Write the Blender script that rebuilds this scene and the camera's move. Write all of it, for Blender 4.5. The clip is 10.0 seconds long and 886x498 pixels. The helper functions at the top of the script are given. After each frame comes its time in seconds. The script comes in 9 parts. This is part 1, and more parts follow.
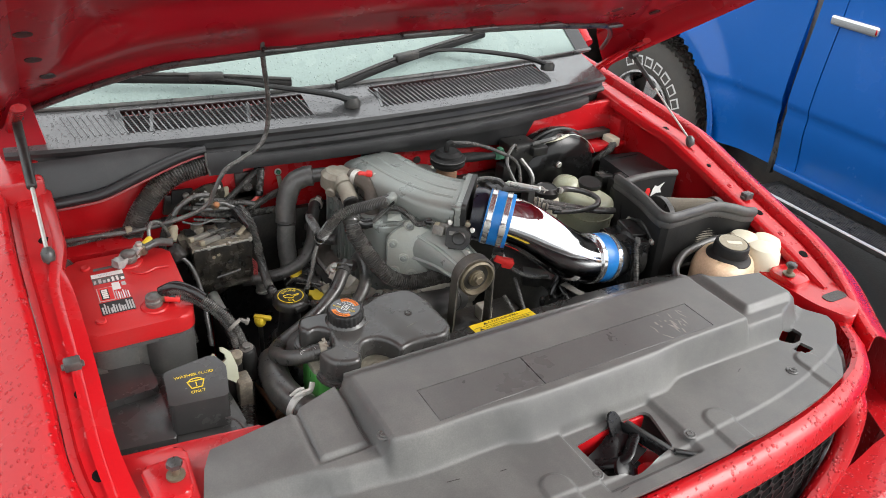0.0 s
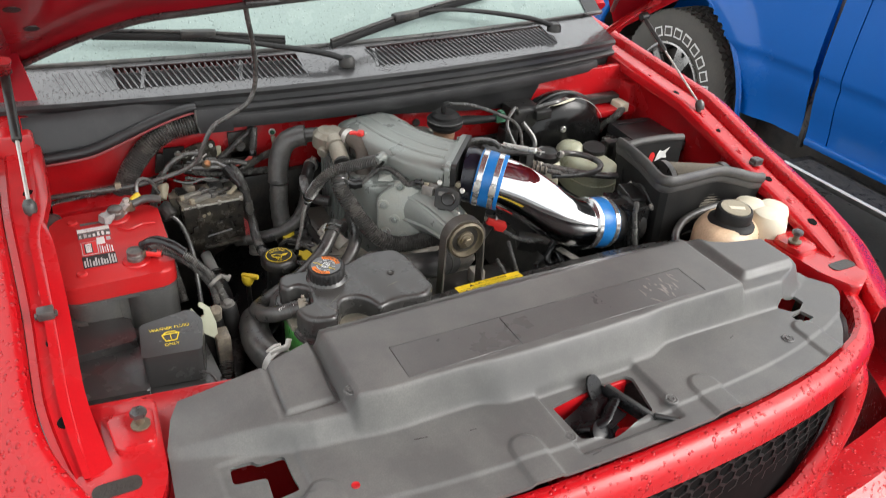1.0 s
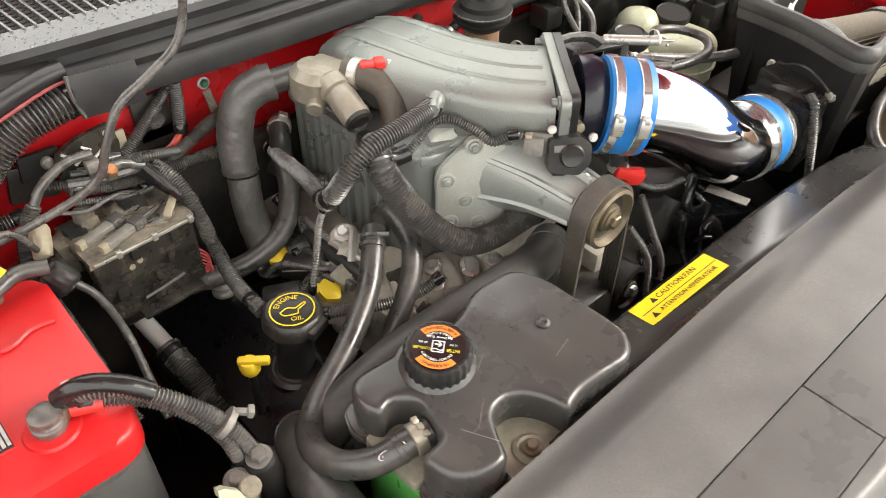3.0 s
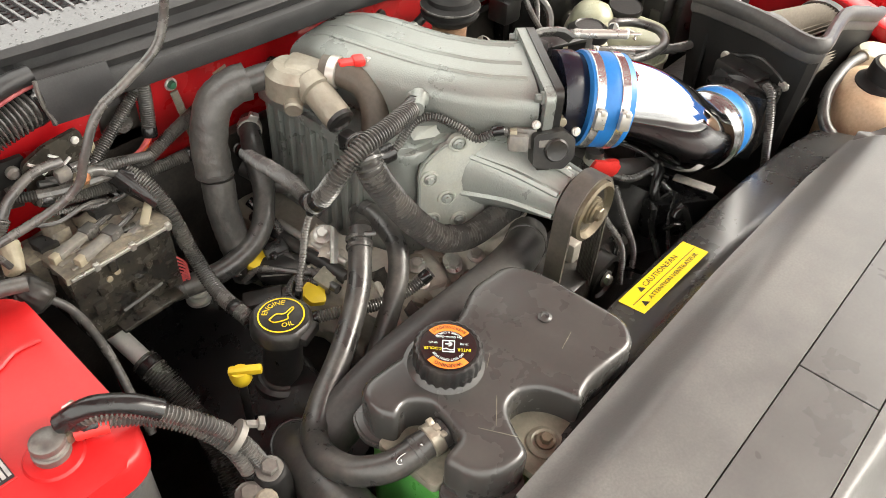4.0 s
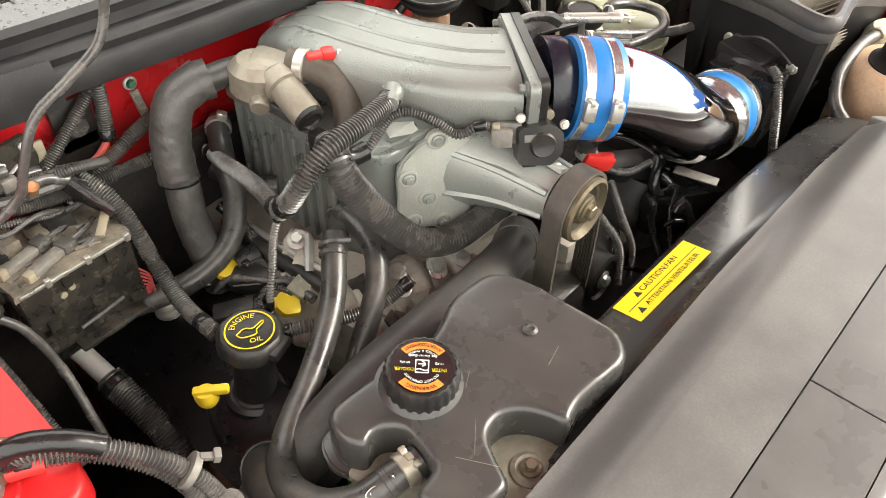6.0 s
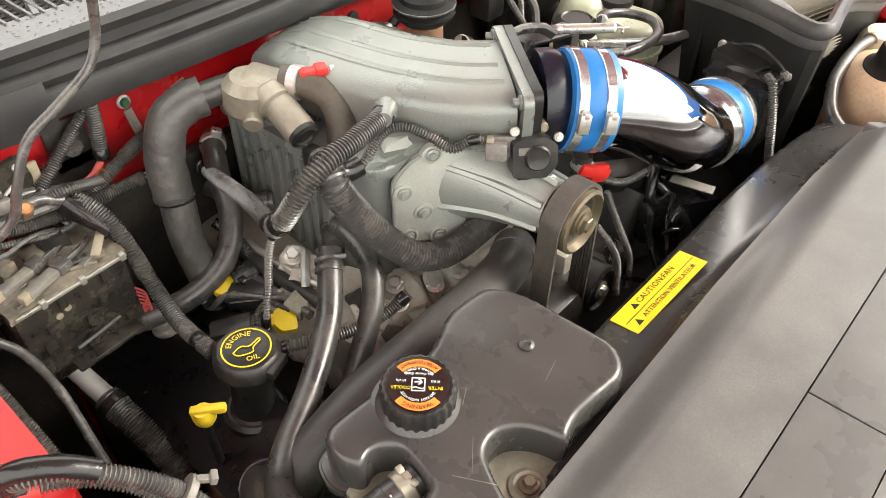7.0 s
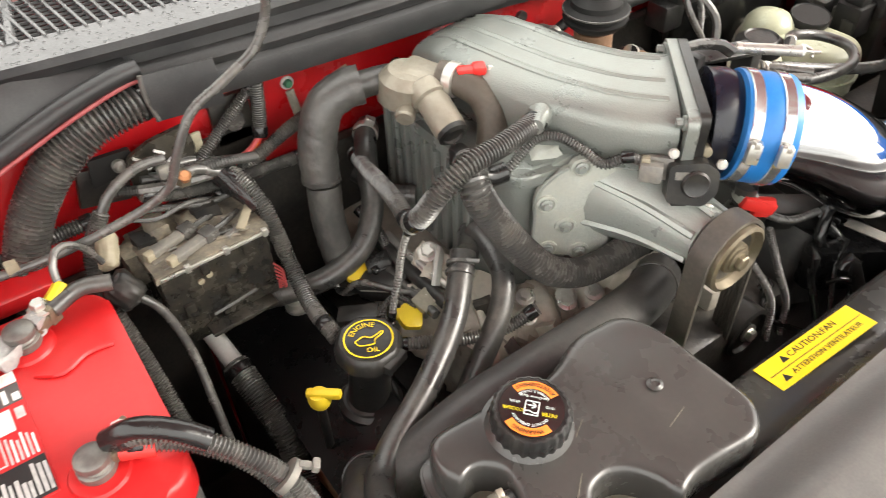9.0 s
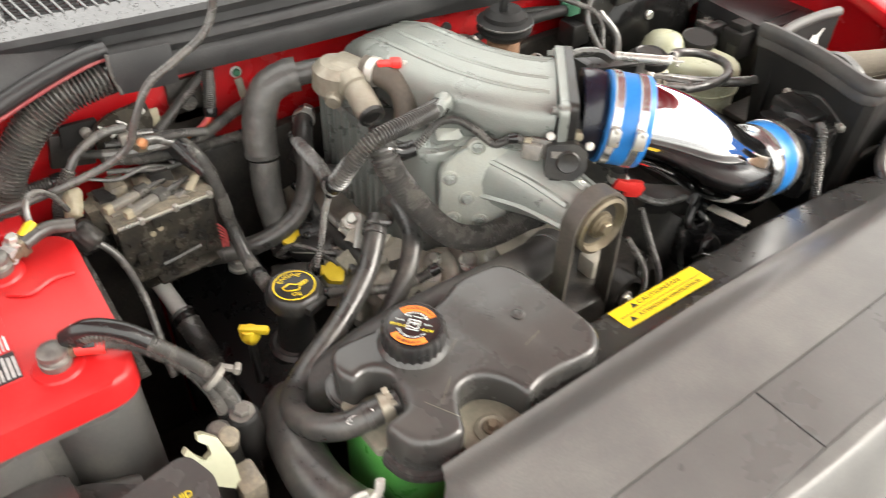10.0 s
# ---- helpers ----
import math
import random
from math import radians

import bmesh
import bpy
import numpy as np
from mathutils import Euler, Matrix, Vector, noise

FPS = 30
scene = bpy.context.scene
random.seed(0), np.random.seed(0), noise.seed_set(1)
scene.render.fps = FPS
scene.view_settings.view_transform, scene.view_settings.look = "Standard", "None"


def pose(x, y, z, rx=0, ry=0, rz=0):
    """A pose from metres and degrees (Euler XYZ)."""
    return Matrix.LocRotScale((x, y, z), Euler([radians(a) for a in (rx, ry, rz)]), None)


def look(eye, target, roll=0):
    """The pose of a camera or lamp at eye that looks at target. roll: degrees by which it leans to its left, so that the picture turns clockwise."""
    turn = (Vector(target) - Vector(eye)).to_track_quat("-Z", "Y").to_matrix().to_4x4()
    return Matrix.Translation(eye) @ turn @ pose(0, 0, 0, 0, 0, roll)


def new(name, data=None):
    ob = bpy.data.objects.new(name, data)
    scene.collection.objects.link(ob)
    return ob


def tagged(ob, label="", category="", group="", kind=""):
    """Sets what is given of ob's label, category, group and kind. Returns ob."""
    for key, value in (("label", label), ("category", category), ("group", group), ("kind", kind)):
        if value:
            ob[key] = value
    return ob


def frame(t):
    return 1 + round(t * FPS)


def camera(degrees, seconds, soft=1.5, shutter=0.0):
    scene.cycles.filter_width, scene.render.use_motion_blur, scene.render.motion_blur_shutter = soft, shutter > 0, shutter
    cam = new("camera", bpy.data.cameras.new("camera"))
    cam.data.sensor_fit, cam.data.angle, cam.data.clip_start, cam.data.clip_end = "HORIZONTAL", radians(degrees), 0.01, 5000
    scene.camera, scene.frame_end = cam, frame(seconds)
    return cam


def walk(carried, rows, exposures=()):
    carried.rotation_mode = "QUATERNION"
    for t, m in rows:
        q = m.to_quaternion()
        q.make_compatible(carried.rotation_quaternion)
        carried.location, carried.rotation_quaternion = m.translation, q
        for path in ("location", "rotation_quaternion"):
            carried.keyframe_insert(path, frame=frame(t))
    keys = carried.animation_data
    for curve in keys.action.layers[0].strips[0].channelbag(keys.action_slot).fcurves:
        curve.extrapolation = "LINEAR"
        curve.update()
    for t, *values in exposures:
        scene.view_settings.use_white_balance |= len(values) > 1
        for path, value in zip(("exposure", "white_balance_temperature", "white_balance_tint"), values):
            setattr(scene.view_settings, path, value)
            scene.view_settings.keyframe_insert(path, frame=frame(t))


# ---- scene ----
from mathutils.geometry import delaunay_2d_cdt

# ---- the camera and its walk ----
cam = camera(60.0, 10.0, 0.8, 0.35)
PATH = [  # seconds, eye, target, roll
    (0.0, (-0.727, -0.803, 1.855), (0.178, 0.658, 0.832), 4.4),
    (0.5, (-0.701, -0.836, 1.847), (0.158, 0.65, 0.82), 4.1),
    (1.0, (-0.638, -0.846, 1.813), (0.169, 0.638, 0.742), 3.5),
    (1.5, (-0.663, -0.671, 1.743), (0.176, 0.727, 0.585), 2.3),
    (2.0, (-0.697, -0.474, 1.678), (0.251, 0.795, 0.457), 1.5),
    (2.5, (-0.626, -0.304, 1.627), (0.36, 0.878, 0.35), 0.8),
    (2.7, (-0.586, -0.211, 1.607), (0.401, 0.936, 0.3), 0.6),
    (3.8, (-0.638, -0.072, 1.595), (0.475, 0.87, 0.226), 2.7),
    (4.0, (-0.642, -0.068, 1.6), (0.498, 0.862, 0.246), 3.6),
    (4.5, (-0.596, -0.054, 1.572), (0.56, 0.865, 0.223), 3.7),
    (5.0, (-0.575, -0.052, 1.565), (0.551, 0.868, 0.192), 2.8),
    (5.5, (-0.576, -0.056, 1.569), (0.532, 0.878, 0.19), 2.2),
    (7.0, (-0.566, -0.054, 1.579), (0.542, 0.892, 0.209), 0.7),
    (7.5, (-0.536, -0.06, 1.584), (0.569, 0.902, 0.223), 0.6),
    (8.0, (-0.515, -0.06, 1.581), (0.556, 0.943, 0.222), 0.4),
    (8.5, (-0.511, -0.046, 1.57), (0.478, 1.024, 0.201), 0.0),
    (9.0, (-0.541, -0.042, 1.57), (0.288, 1.155, 0.199), -1.8),
    (9.5, (-0.574, -0.11, 1.603), (0.234, 1.148, 0.275), -1.3),
    (10.0, (-0.578, -0.211, 1.613), (0.338, 0.984, 0.297), 1.7),
]
EXPOSURE = [(0.0, 0.82, 6500, 10), (1.0, 0.78, 6550, 10), (1.5, 0.80, 6600, 10), (2.0, 0.98, 6700, 10), (2.5, 1.37, 6900, 10), (4.0, 1.68, 7200, 10), (7.0, 1.74, 7200, 10), (10.0, 1.74, 7050, 10)]
walk(cam, [(t, look(eye, target, roll)) for t, eye, target, roll in PATH], EXPOSURE)

# ---- light ----
world = bpy.data.worlds.new("sky")
scene.world = world
world.use_nodes = True
wn, wl = world.node_tree.nodes, world.node_tree.links
sky = wn.new("ShaderNodeTexSky")
sky.sky_type, sky.sun_disc = "NISHITA", False
sky.sun_elevation, sky.sun_rotation = radians(38), radians(128)
sky.air_density, sky.dust_density, sky.ozone_density = 1.0, 6.0, 1.0
haze = wn.new("ShaderNodeHueSaturation")
haze.inputs["Saturation"].default_value = 0.18
wl.new(sky.outputs[0], haze.inputs["Color"])
cloud = wn.new("ShaderNodeMix")
cloud.data_type = "RGBA"
cloud.inputs[0].default_value = 0.7
cloud.inputs[7].default_value = (6.6, 6.8, 6.9, 1)  # even overcast
wl.new(haze.outputs[0], cloud.inputs[6])
wl.new(cloud.outputs[2], wn["Background"].inputs[0])
wn["Background"].inputs[1].default_value = 0.18
sun = new("sun", bpy.data.lights.new("sun", "SUN"))
sun.data.energy, sun.data.angle, sun.data.color = 1.2, radians(32), (1.0, 0.98, 0.95)
sun.matrix_world = look((6.2, -4.8, 6.8), (0, 0, 1))


# ---- materials ----
def surface(name, base, rough=0.5, metal=0.0, var=0.12, grain=220.0, stain=14.0, bump=0.15, dirt=None, dirt_amount=0.3,
            coat=0.0, transmission=0.0, detail=6.0, spec=0.5, coords="Object", rough_var=0.12):
    """A worn surface: base colour with grain and stains, roughness that follows them, fine relief."""
    m = bpy.data.materials.new(name)
    m.use_nodes = True
    n, l = m.node_tree.nodes, m.node_tree.links
    b = n["Principled BSDF"]
    b.inputs["Metallic"].default_value = metal
    b.inputs["Coat Weight"].default_value = coat
    b.inputs["Coat Roughness"].default_value = 0.08
    b.inputs["Transmission Weight"].default_value = transmission
    b.inputs["Specular IOR Level"].default_value = spec
    tc = n.new("ShaderNodeTexCoord")
    fine, broad = n.new("ShaderNodeTexNoise"), n.new("ShaderNodeTexNoise")
    fine.inputs["Scale"].default_value, fine.inputs["Detail"].default_value = grain, detail
    broad.inputs["Scale"].default_value, broad.inputs["Detail"].default_value = stain, 5.0
    broad.inputs["Roughness"].default_value = 0.65
    for t in (fine, broad):
        l.new(tc.outputs[coords], t.inputs["Vector"])
    tone = n.new("ShaderNodeMath")
    tone.operation = "MULTIPLY_ADD"
    both = n.new("ShaderNodeMath")
    both.operation = "ADD"
    l.new(fine.outputs[0], both.inputs[0])
    l.new(broad.outputs[0], both.inputs[1])
    l.new(both.outputs[0], tone.inputs[0])
    tone.inputs[1].default_value, tone.inputs[2].default_value = 2.2 * var, 1.0 - 2.2 * var
    mul = n.new("ShaderNodeVectorMath")
    mul.operation = "SCALE"
    mul.inputs[0].default_value = base
    l.new(tone.outputs[0], mul.inputs["Scale"])
    colour = mul.outputs[0]
    if dirt:
        ramp = n.new("ShaderNodeMapRange")
        ramp.inputs["From Min"].default_value, ramp.inputs["From Max"].default_value = 0.52 - 0.25 * dirt_amount, 0.95 - 0.15 * dirt_amount
        l.new(broad.outputs[0], ramp.inputs["Value"])
        part_of = n.new("ShaderNodeMath")
        part_of.operation = "MULTIPLY"
        l.new(ramp.outputs[0], part_of.inputs[0])
        l.new(fine.outputs[0], part_of.inputs[1])
        mix = n.new("ShaderNodeMix")
        mix.data_type = "RGBA"
        l.new(part_of.outputs[0], mix.inputs[0])
        l.new(colour, mix.inputs[6])
        mix.inputs[7].default_value = (*dirt, 1)
        colour = mix.outputs[2]
    l.new(colour, b.inputs["Base Color"])
    rg = n.new("ShaderNodeMapRange")
    rg.inputs["From Min"].default_value, rg.inputs["From Max"].default_value = 0.3, 0.7
    rg.inputs["To Min"].default_value, rg.inputs["To Max"].default_value = max(rough - rough_var, 0.02), min(rough + rough_var, 1)
    l.new(broad.outputs[0], rg.inputs["Value"])
    l.new(rg.outputs[0], b.inputs["Roughness"])
    if bump:
        bp = n.new("ShaderNodeBump")
        bp.inputs["Strength"].default_value, bp.inputs["Distance"].default_value = bump, 0.001
        l.new(fine.outputs[0], bp.inputs["Height"])
        l.new(bp.outputs[0], b.inputs["Normal"])
    return m


def droplets(m, scale=260.0, amount=0.32, distance=0.002):
    """Adds rain beads to a painted surface: round bumps of uneven size."""
    n, l = m.node_tree.nodes, m.node_tree.links
    b = n["Principled BSDF"]
    tc, v = n.new("ShaderNodeTexCoord"), n.new("ShaderNodeTexVoronoi")
    v.inputs["Scale"].default_value = scale
    l.new(tc.outputs["Object"], v.inputs["Vector"])
    mask = n.new("ShaderNodeTexNoise")
    mask.inputs["Scale"].default_value = 30.0
    l.new(tc.outputs["Object"], mask.inputs["Vector"])
    size = n.new("ShaderNodeMath")
    size.operation = "MULTIPLY"
    l.new(mask.outputs[0], size.inputs[0])
    size.inputs[1].default_value = amount * 2
    drop = n.new("ShaderNodeMath")
    drop.operation = "SUBTRACT"
    drop.use_clamp = True
    l.new(size.outputs[0], drop.inputs[0])
    l.new(v.outputs["Distance"], drop.inputs[1])
    root = n.new("ShaderNodeMath")
    root.operation = "POWER"
    l.new(drop.outputs[0], root.inputs[0])
    root.inputs[1].default_value = 0.5
    bp = n.new("ShaderNodeBump")
    bp.inputs["Strength"].default_value, bp.inputs["Distance"].default_value = 0.9, distance
    l.new(root.outputs[0], bp.inputs["Height"])
    for link in list(l):
        if link.to_socket == b.inputs["Normal"]:
            l.new(link.from_socket, bp.inputs["Normal"])
    l.new(bp.outputs[0], b.inputs["Normal"])
    return m


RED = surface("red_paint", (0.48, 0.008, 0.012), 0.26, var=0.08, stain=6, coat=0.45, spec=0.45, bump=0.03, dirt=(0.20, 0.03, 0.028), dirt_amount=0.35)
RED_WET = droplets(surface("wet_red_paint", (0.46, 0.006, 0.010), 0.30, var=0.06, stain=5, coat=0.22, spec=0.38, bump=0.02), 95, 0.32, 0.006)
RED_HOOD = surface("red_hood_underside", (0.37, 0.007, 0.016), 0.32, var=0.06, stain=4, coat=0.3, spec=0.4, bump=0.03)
BLUE = surface("blue_paint", (0.001, 0.105, 0.43), 0.20, var=0.05, stain=3, coat=0.3, spec=0.3, bump=0.015)
SHIELD = surface("moulded_black_plastic", (0.108, 0.107, 0.104), 0.40, spec=0.42, var=0.12, grain=420, stain=9, bump=0.10, rough_var=0.12, dirt=(0.22, 0.217, 0.198), dirt_amount=0.42)
SHIELD_FLAT = surface("smooth_black_panel", (0.094, 0.093, 0.091), 0.34, spec=0.5, var=0.10, grain=300, stain=7, bump=0.05, dirt=(0.155, 0.152, 0.143), dirt_amount=0.35)
BLACK = surface("black_plastic", (0.017, 0.017, 0.017), 0.36, var=0.25, stain=20, bump=0.2, dirt=(0.11, 0.10, 0.08), dirt_amount=0.3)
BLACK_DUSTY = surface("dusty_black_plastic", (0.105, 0.097, 0.082), 0.42, spec=0.6, var=0.35, stain=40, bump=0.4, dirt=(0.44, 0.37, 0.26), dirt_amount=0.95)
GLOSS = surface("oily_black_paint", (0.0045, 0.0045, 0.005), 0.30, var=0.3, stain=24, bump=0.1, spec=0.4)
TANK = surface("satin_black_tank", (0.048, 0.047, 0.045), 0.29, spec=0.62, var=0.08, stain=9, bump=0.05, dirt=(0.095, 0.088, 0.076), dirt_amount=0.3)
RUBBER = surface("black_rubber", (0.041, 0.0405, 0.039), 0.34, spec=0.68, var=0.2, stain=34, bump=0.2, dirt=(0.18, 0.165, 0.14), dirt_amount=0.4)
LOOM = surface("grey_black_loom", (0.070, 0.069, 0.066), 0.25, spec=0.8, var=0.2, stain=34, bump=0.06, dirt=(0.24, 0.22, 0.185), dirt_amount=0.42)
FOAM = surface("black_foam_sleeve", (0.062, 0.061, 0.058), 0.38, spec=0.65, var=0.25, grain=170, stain=22, bump=0.7, dirt=(0.17, 0.16, 0.14), dirt_amount=0.35)
# near-black base carries the shade of deep, recessed parts; grime mottles it
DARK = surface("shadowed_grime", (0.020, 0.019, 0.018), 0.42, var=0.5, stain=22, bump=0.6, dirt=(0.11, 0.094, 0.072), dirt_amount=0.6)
ALLOY = surface("cast_alloy", (0.268, 0.290, 0.272), 0.33, metal=0.4, var=0.18, grain=600, stain=18, bump=0.45, dirt=(0.22, 0.21, 0.18), dirt_amount=0.4)
ALLOY_DULL = surface("dull_cast_alloy", (0.55, 0.575, 0.53), 0.42, metal=0.25, var=0.2, grain=350, stain=30, bump=0.45, dirt=(0.32, 0.28, 0.19), dirt_amount=0.5)
OLD_ALLOY = surface("stained_alloy", (0.56, 0.53, 0.46), 0.48, metal=0.3, var=0.34, grain=120, stain=45, bump=1.0, dirt=(0.14, 0.115, 0.075), dirt_amount=0.9)
CHROME = surface("polished_chrome", (0.72, 0.735, 0.75), 0.07, metal=1.0, var=0.04, bump=0.0, stain=8, rough_var=0.04)
STEEL = surface("zinc_steel", (0.60, 0.59, 0.55), 0.35, metal=0.75, var=0.15, stain=40, bump=0.2, dirt=(0.25, 0.2, 0.14), dirt_amount=0.3)
RUST = surface("rusty_steel", (0.26, 0.15, 0.09), 0.75, metal=0.2, var=0.35, stain=40, bump=0.7)
SILICONE = surface("blue_silicone", (0.012, 0.17, 0.50), 0.38, var=0.10, stain=16, bump=0.10, dirt=(0.05, 0.25, 0.5), dirt_amount=0.3)
BATTERY_RED = surface("red_battery_lid", (0.53, 0.014, 0.016), 0.36, var=0.06, stain=10, bump=0.06, dirt=(0.36, 0.05, 0.045), dirt_amount=0.2)
BATTERY_GREY = surface("dark_grey_case", (0.085, 0.085, 0.082), 0.5, var=0.12, stain=14, bump=0.15, dirt=(0.2, 0.18, 0.15), dirt_amount=0.3)
GREEN = surface("green_coolant_tank", (0.10, 0.40, 0.085), 0.35, var=0.12, stain=10, bump=0.05, transmission=0.1)
TAN = surface("stained_translucent_plastic", (0.62, 0.42, 0.26), 0.36, var=0.2, stain=11, bump=0.06, dirt=(0.78, 0.68, 0.50), dirt_amount=0.8)
IVORY = surface("ivory_plastic", (0.72, 0.68, 0.54), 0.40, var=0.08, stain=18, bump=0.06, dirt=(0.45, 0.35, 0.2), dirt_amount=0.3)
PALE_GREEN = surface("cloudy_plastic", (0.40, 0.415, 0.30), 0.33, var=0.14, stain=18, bump=0.06, dirt=(0.22, 0.20, 0.14), dirt_amount=0.45)
WHITE = surface("white_print", (0.75, 0.75, 0.73), 0.5, var=0.04, bump=0.0)
YELLOW = surface("yellow_plastic", (0.66, 0.48, 0.025), 0.42, var=0.12, bump=0.08, stain=24, dirt=(0.42, 0.29, 0.03), dirt_amount=0.5)
YELLOW_INK = surface("yellow_print", (0.80, 0.58, 0.012), 0.5, var=0.05, bump=0.0)
ORANGE = surface("orange_print", (0.85, 0.22, 0.03), 0.5, var=0.04, bump=0.0)
INK = surface("black_print", (0.012, 0.012, 0.012), 0.5, var=0.05, bump=0.0)
RED_PRINT = surface("red_print", (0.70, 0.03, 0.03), 0.45, var=0.05, bump=0.0)
RED_TAG = surface("bright_red_tag", (0.75, 0.035, 0.03), 0.4, var=0.05, bump=0.05)
PINK_WIRE = surface("pink_wire", (0.60, 0.10, 0.10), 0.5, var=0.1, bump=0.0)
LEAD = surface("lead_clamp", (0.17, 0.165, 0.155), 0.42, metal=0.5, var=0.3, stain=70, bump=0.5, dirt=(0.27, 0.25, 0.20), dirt_amount=0.5)
FILTER = surface("dusty_filter_pleats", (0.17, 0.15, 0.12), 0.8, var=0.25, stain=20, bump=0.3)
TYRE = surface("tyre_rubber", (0.085, 0.080, 0.072), 0.75, var=0.2, stain=12, bump=0.3, dirt=(0.13, 0.12, 0.10), dirt_amount=0.6)
RIM = surface("dull_wheel_alloy", (0.42, 0.41, 0.40), 0.4, metal=0.7, var=0.1, stain=12, bump=0.1, dirt=(0.2, 0.17, 0.14), dirt_amount=0.4)
ASPHALT = surface("wet_asphalt", (0.055, 0.055, 0.056), 0.45, var=0.35, grain=90, stain=1.6, bump=0.9, rough_var=0.3, dirt=(0.12, 0.115, 0.10), dirt_amount=0.35)
# wet deck: base lighter than the dry cowl, holding some reflected sky
COWL = droplets(surface("wet_cowl_sky_sheen", (0.070, 0.070, 0.072), 0.17, spec=1.0, coat=0.6, var=0.2, grain=500, stain=8, bump=0.2, dirt=(0.16, 0.16, 0.16), dirt_amount=0.5), 180, 0.3)
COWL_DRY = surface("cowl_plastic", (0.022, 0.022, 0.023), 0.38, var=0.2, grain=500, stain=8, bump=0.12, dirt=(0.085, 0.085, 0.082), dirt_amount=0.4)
GLASS = droplets(surface("misted_windscreen", (0.24, 0.305, 0.285), 0.30, var=0.14, stain=3, bump=0.0, spec=0.2), 110, 0.26, 0.003)
GRUBBY = surface("grubby_ivory_plastic", (0.34, 0.305, 0.22), 0.5, var=0.3, stain=60, bump=0.2, dirt=(0.14, 0.11, 0.07), dirt_amount=0.8)
BROWN_RUBBER = surface("brown_black_rubber", (0.085, 0.070, 0.055), 0.5, var=0.25, stain=24, bump=0.3, dirt=(0.16, 0.13, 0.10), dirt_amount=0.4)
BELT = surface("worn_belt", (0.075, 0.068, 0.060), 0.42, var=0.25, stain=30, bump=0.15, dirt=(0.18, 0.15, 0.12), dirt_amount=0.4)
WORN = surface("brown_worn_steel", (0.20, 0.17, 0.12), 0.42, metal=0.55, var=0.3, stain=40, bump=0.3, dirt=(0.08, 0.06, 0.04), dirt_amount=0.5)
TAPE = surface("shiny_black_tape", (0.014, 0.014, 0.014), 0.20, spec=0.55, var=0.2, stain=50, bump=0.8, grain=90)
PEELING_RED = surface("peeling_red_seal", (0.32, 0.05, 0.055), 0.55, var=0.3, stain=60, bump=0.2, dirt=(0.22, 0.15, 0.14), dirt_amount=0.6)
BAND = surface("bright_clamp_steel", (0.62, 0.62, 0.61), 0.20, metal=0.85, var=0.06, stain=14, bump=0.03)
GALVANISED = surface("dull_galvanised_pipe", (0.55, 0.55, 0.52), 0.5, metal=0.2, var=0.12, stain=30, bump=0.15, dirt=(0.3, 0.27, 0.2), dirt_amount=0.3)
BOX = surface("dusty_satin_black_box", (0.042, 0.0415, 0.041), 0.27, spec=0.6, var=0.10, stain=8, bump=0.05, dirt=(0.092, 0.090, 0.08), dirt_amount=0.35)
TRIM = surface("matte_rubber_trim", (0.048, 0.047, 0.046), 0.48, var=0.2, stain=14, bump=0.2, dirt=(0.15, 0.14, 0.12), dirt_amount=0.38)
LABEL_FACE = surface("glossy_black_label", (0.012, 0.012, 0.012), 0.16, spec=0.8, coat=0.8, var=0.05, bump=0.0)
VERDIGRIS = surface("green_stained_bolt", (0.05, 0.17, 0.10), 0.5, var=0.25, stain=60, bump=0.2)
FRIT = surface("black_screen_border", (0.012, 0.012, 0.013), 0.15, var=0.08, stain=6, bump=0.0, spec=0.5)
VALVE = surface("oily_stained_alloy", (0.36, 0.33, 0.27), 0.42, metal=0.4, var=0.35, grain=120, stain=50, bump=0.9, dirt=(0.10, 0.08, 0.05), dirt_amount=0.85)
COPPER = surface("dull_copper", (0.50, 0.22, 0.10), 0.4, metal=0.5, var=0.2, stain=60, bump=0.2)
SNOUT = surface("bare_cast_snout", (0.40, 0.43, 0.405), 0.38, metal=0.35, var=0.16, grain=500, stain=24, bump=0.4, dirt=(0.27, 0.25, 0.20), dirt_amount=0.4)
GRUBBY_TAB = surface("dusty_olive_tab", (0.21, 0.20, 0.155), 0.55, var=0.25, stain=40, bump=0.2, dirt=(0.36, 0.33, 0.26), dirt_amount=0.5)
RIM_BRIGHT = surface("polished_wheel_alloy", (0.58, 0.57, 0.56), 0.24, metal=0.9, var=0.1, stain=12, bump=0.05, dirt=(0.2, 0.17, 0.14), dirt_amount=0.3)
FUSE_BLACK = surface("oily_dusty_black_case", (0.018, 0.0175, 0.0165), 0.24, spec=0.6, var=0.25, stain=26, bump=0.25, dirt=(0.12, 0.103, 0.072), dirt_amount=0.6)
BOOSTER = surface("satin_black_pressing", (0.006, 0.006, 0.006), 0.22, var=0.2, stain=18, bump=0.05, spec=0.35)
CORRODED = surface("white_corroded_lead", (0.38, 0.38, 0.37), 0.6, metal=0.2, var=0.3, stain=80, bump=0.8, dirt=(0.28, 0.28, 0.27), dirt_amount=0.6)
# near-black colour that stands for the shade inside openings
HOLE = surface("hole_shade", (0.006, 0.005, 0.005), 0.9, var=0.1, bump=0.0, spec=0.1)
PRINT_GREY = surface("faded_grey_print", (0.46, 0.46, 0.45), 0.5, var=0.3, stain=120, bump=0.0)
PLUG_GREY = surface("dusty_grey_plug", (0.16, 0.155, 0.145), 0.45, var=0.2, stain=50, bump=0.15, dirt=(0.34, 0.30, 0.22), dirt_amount=0.5)
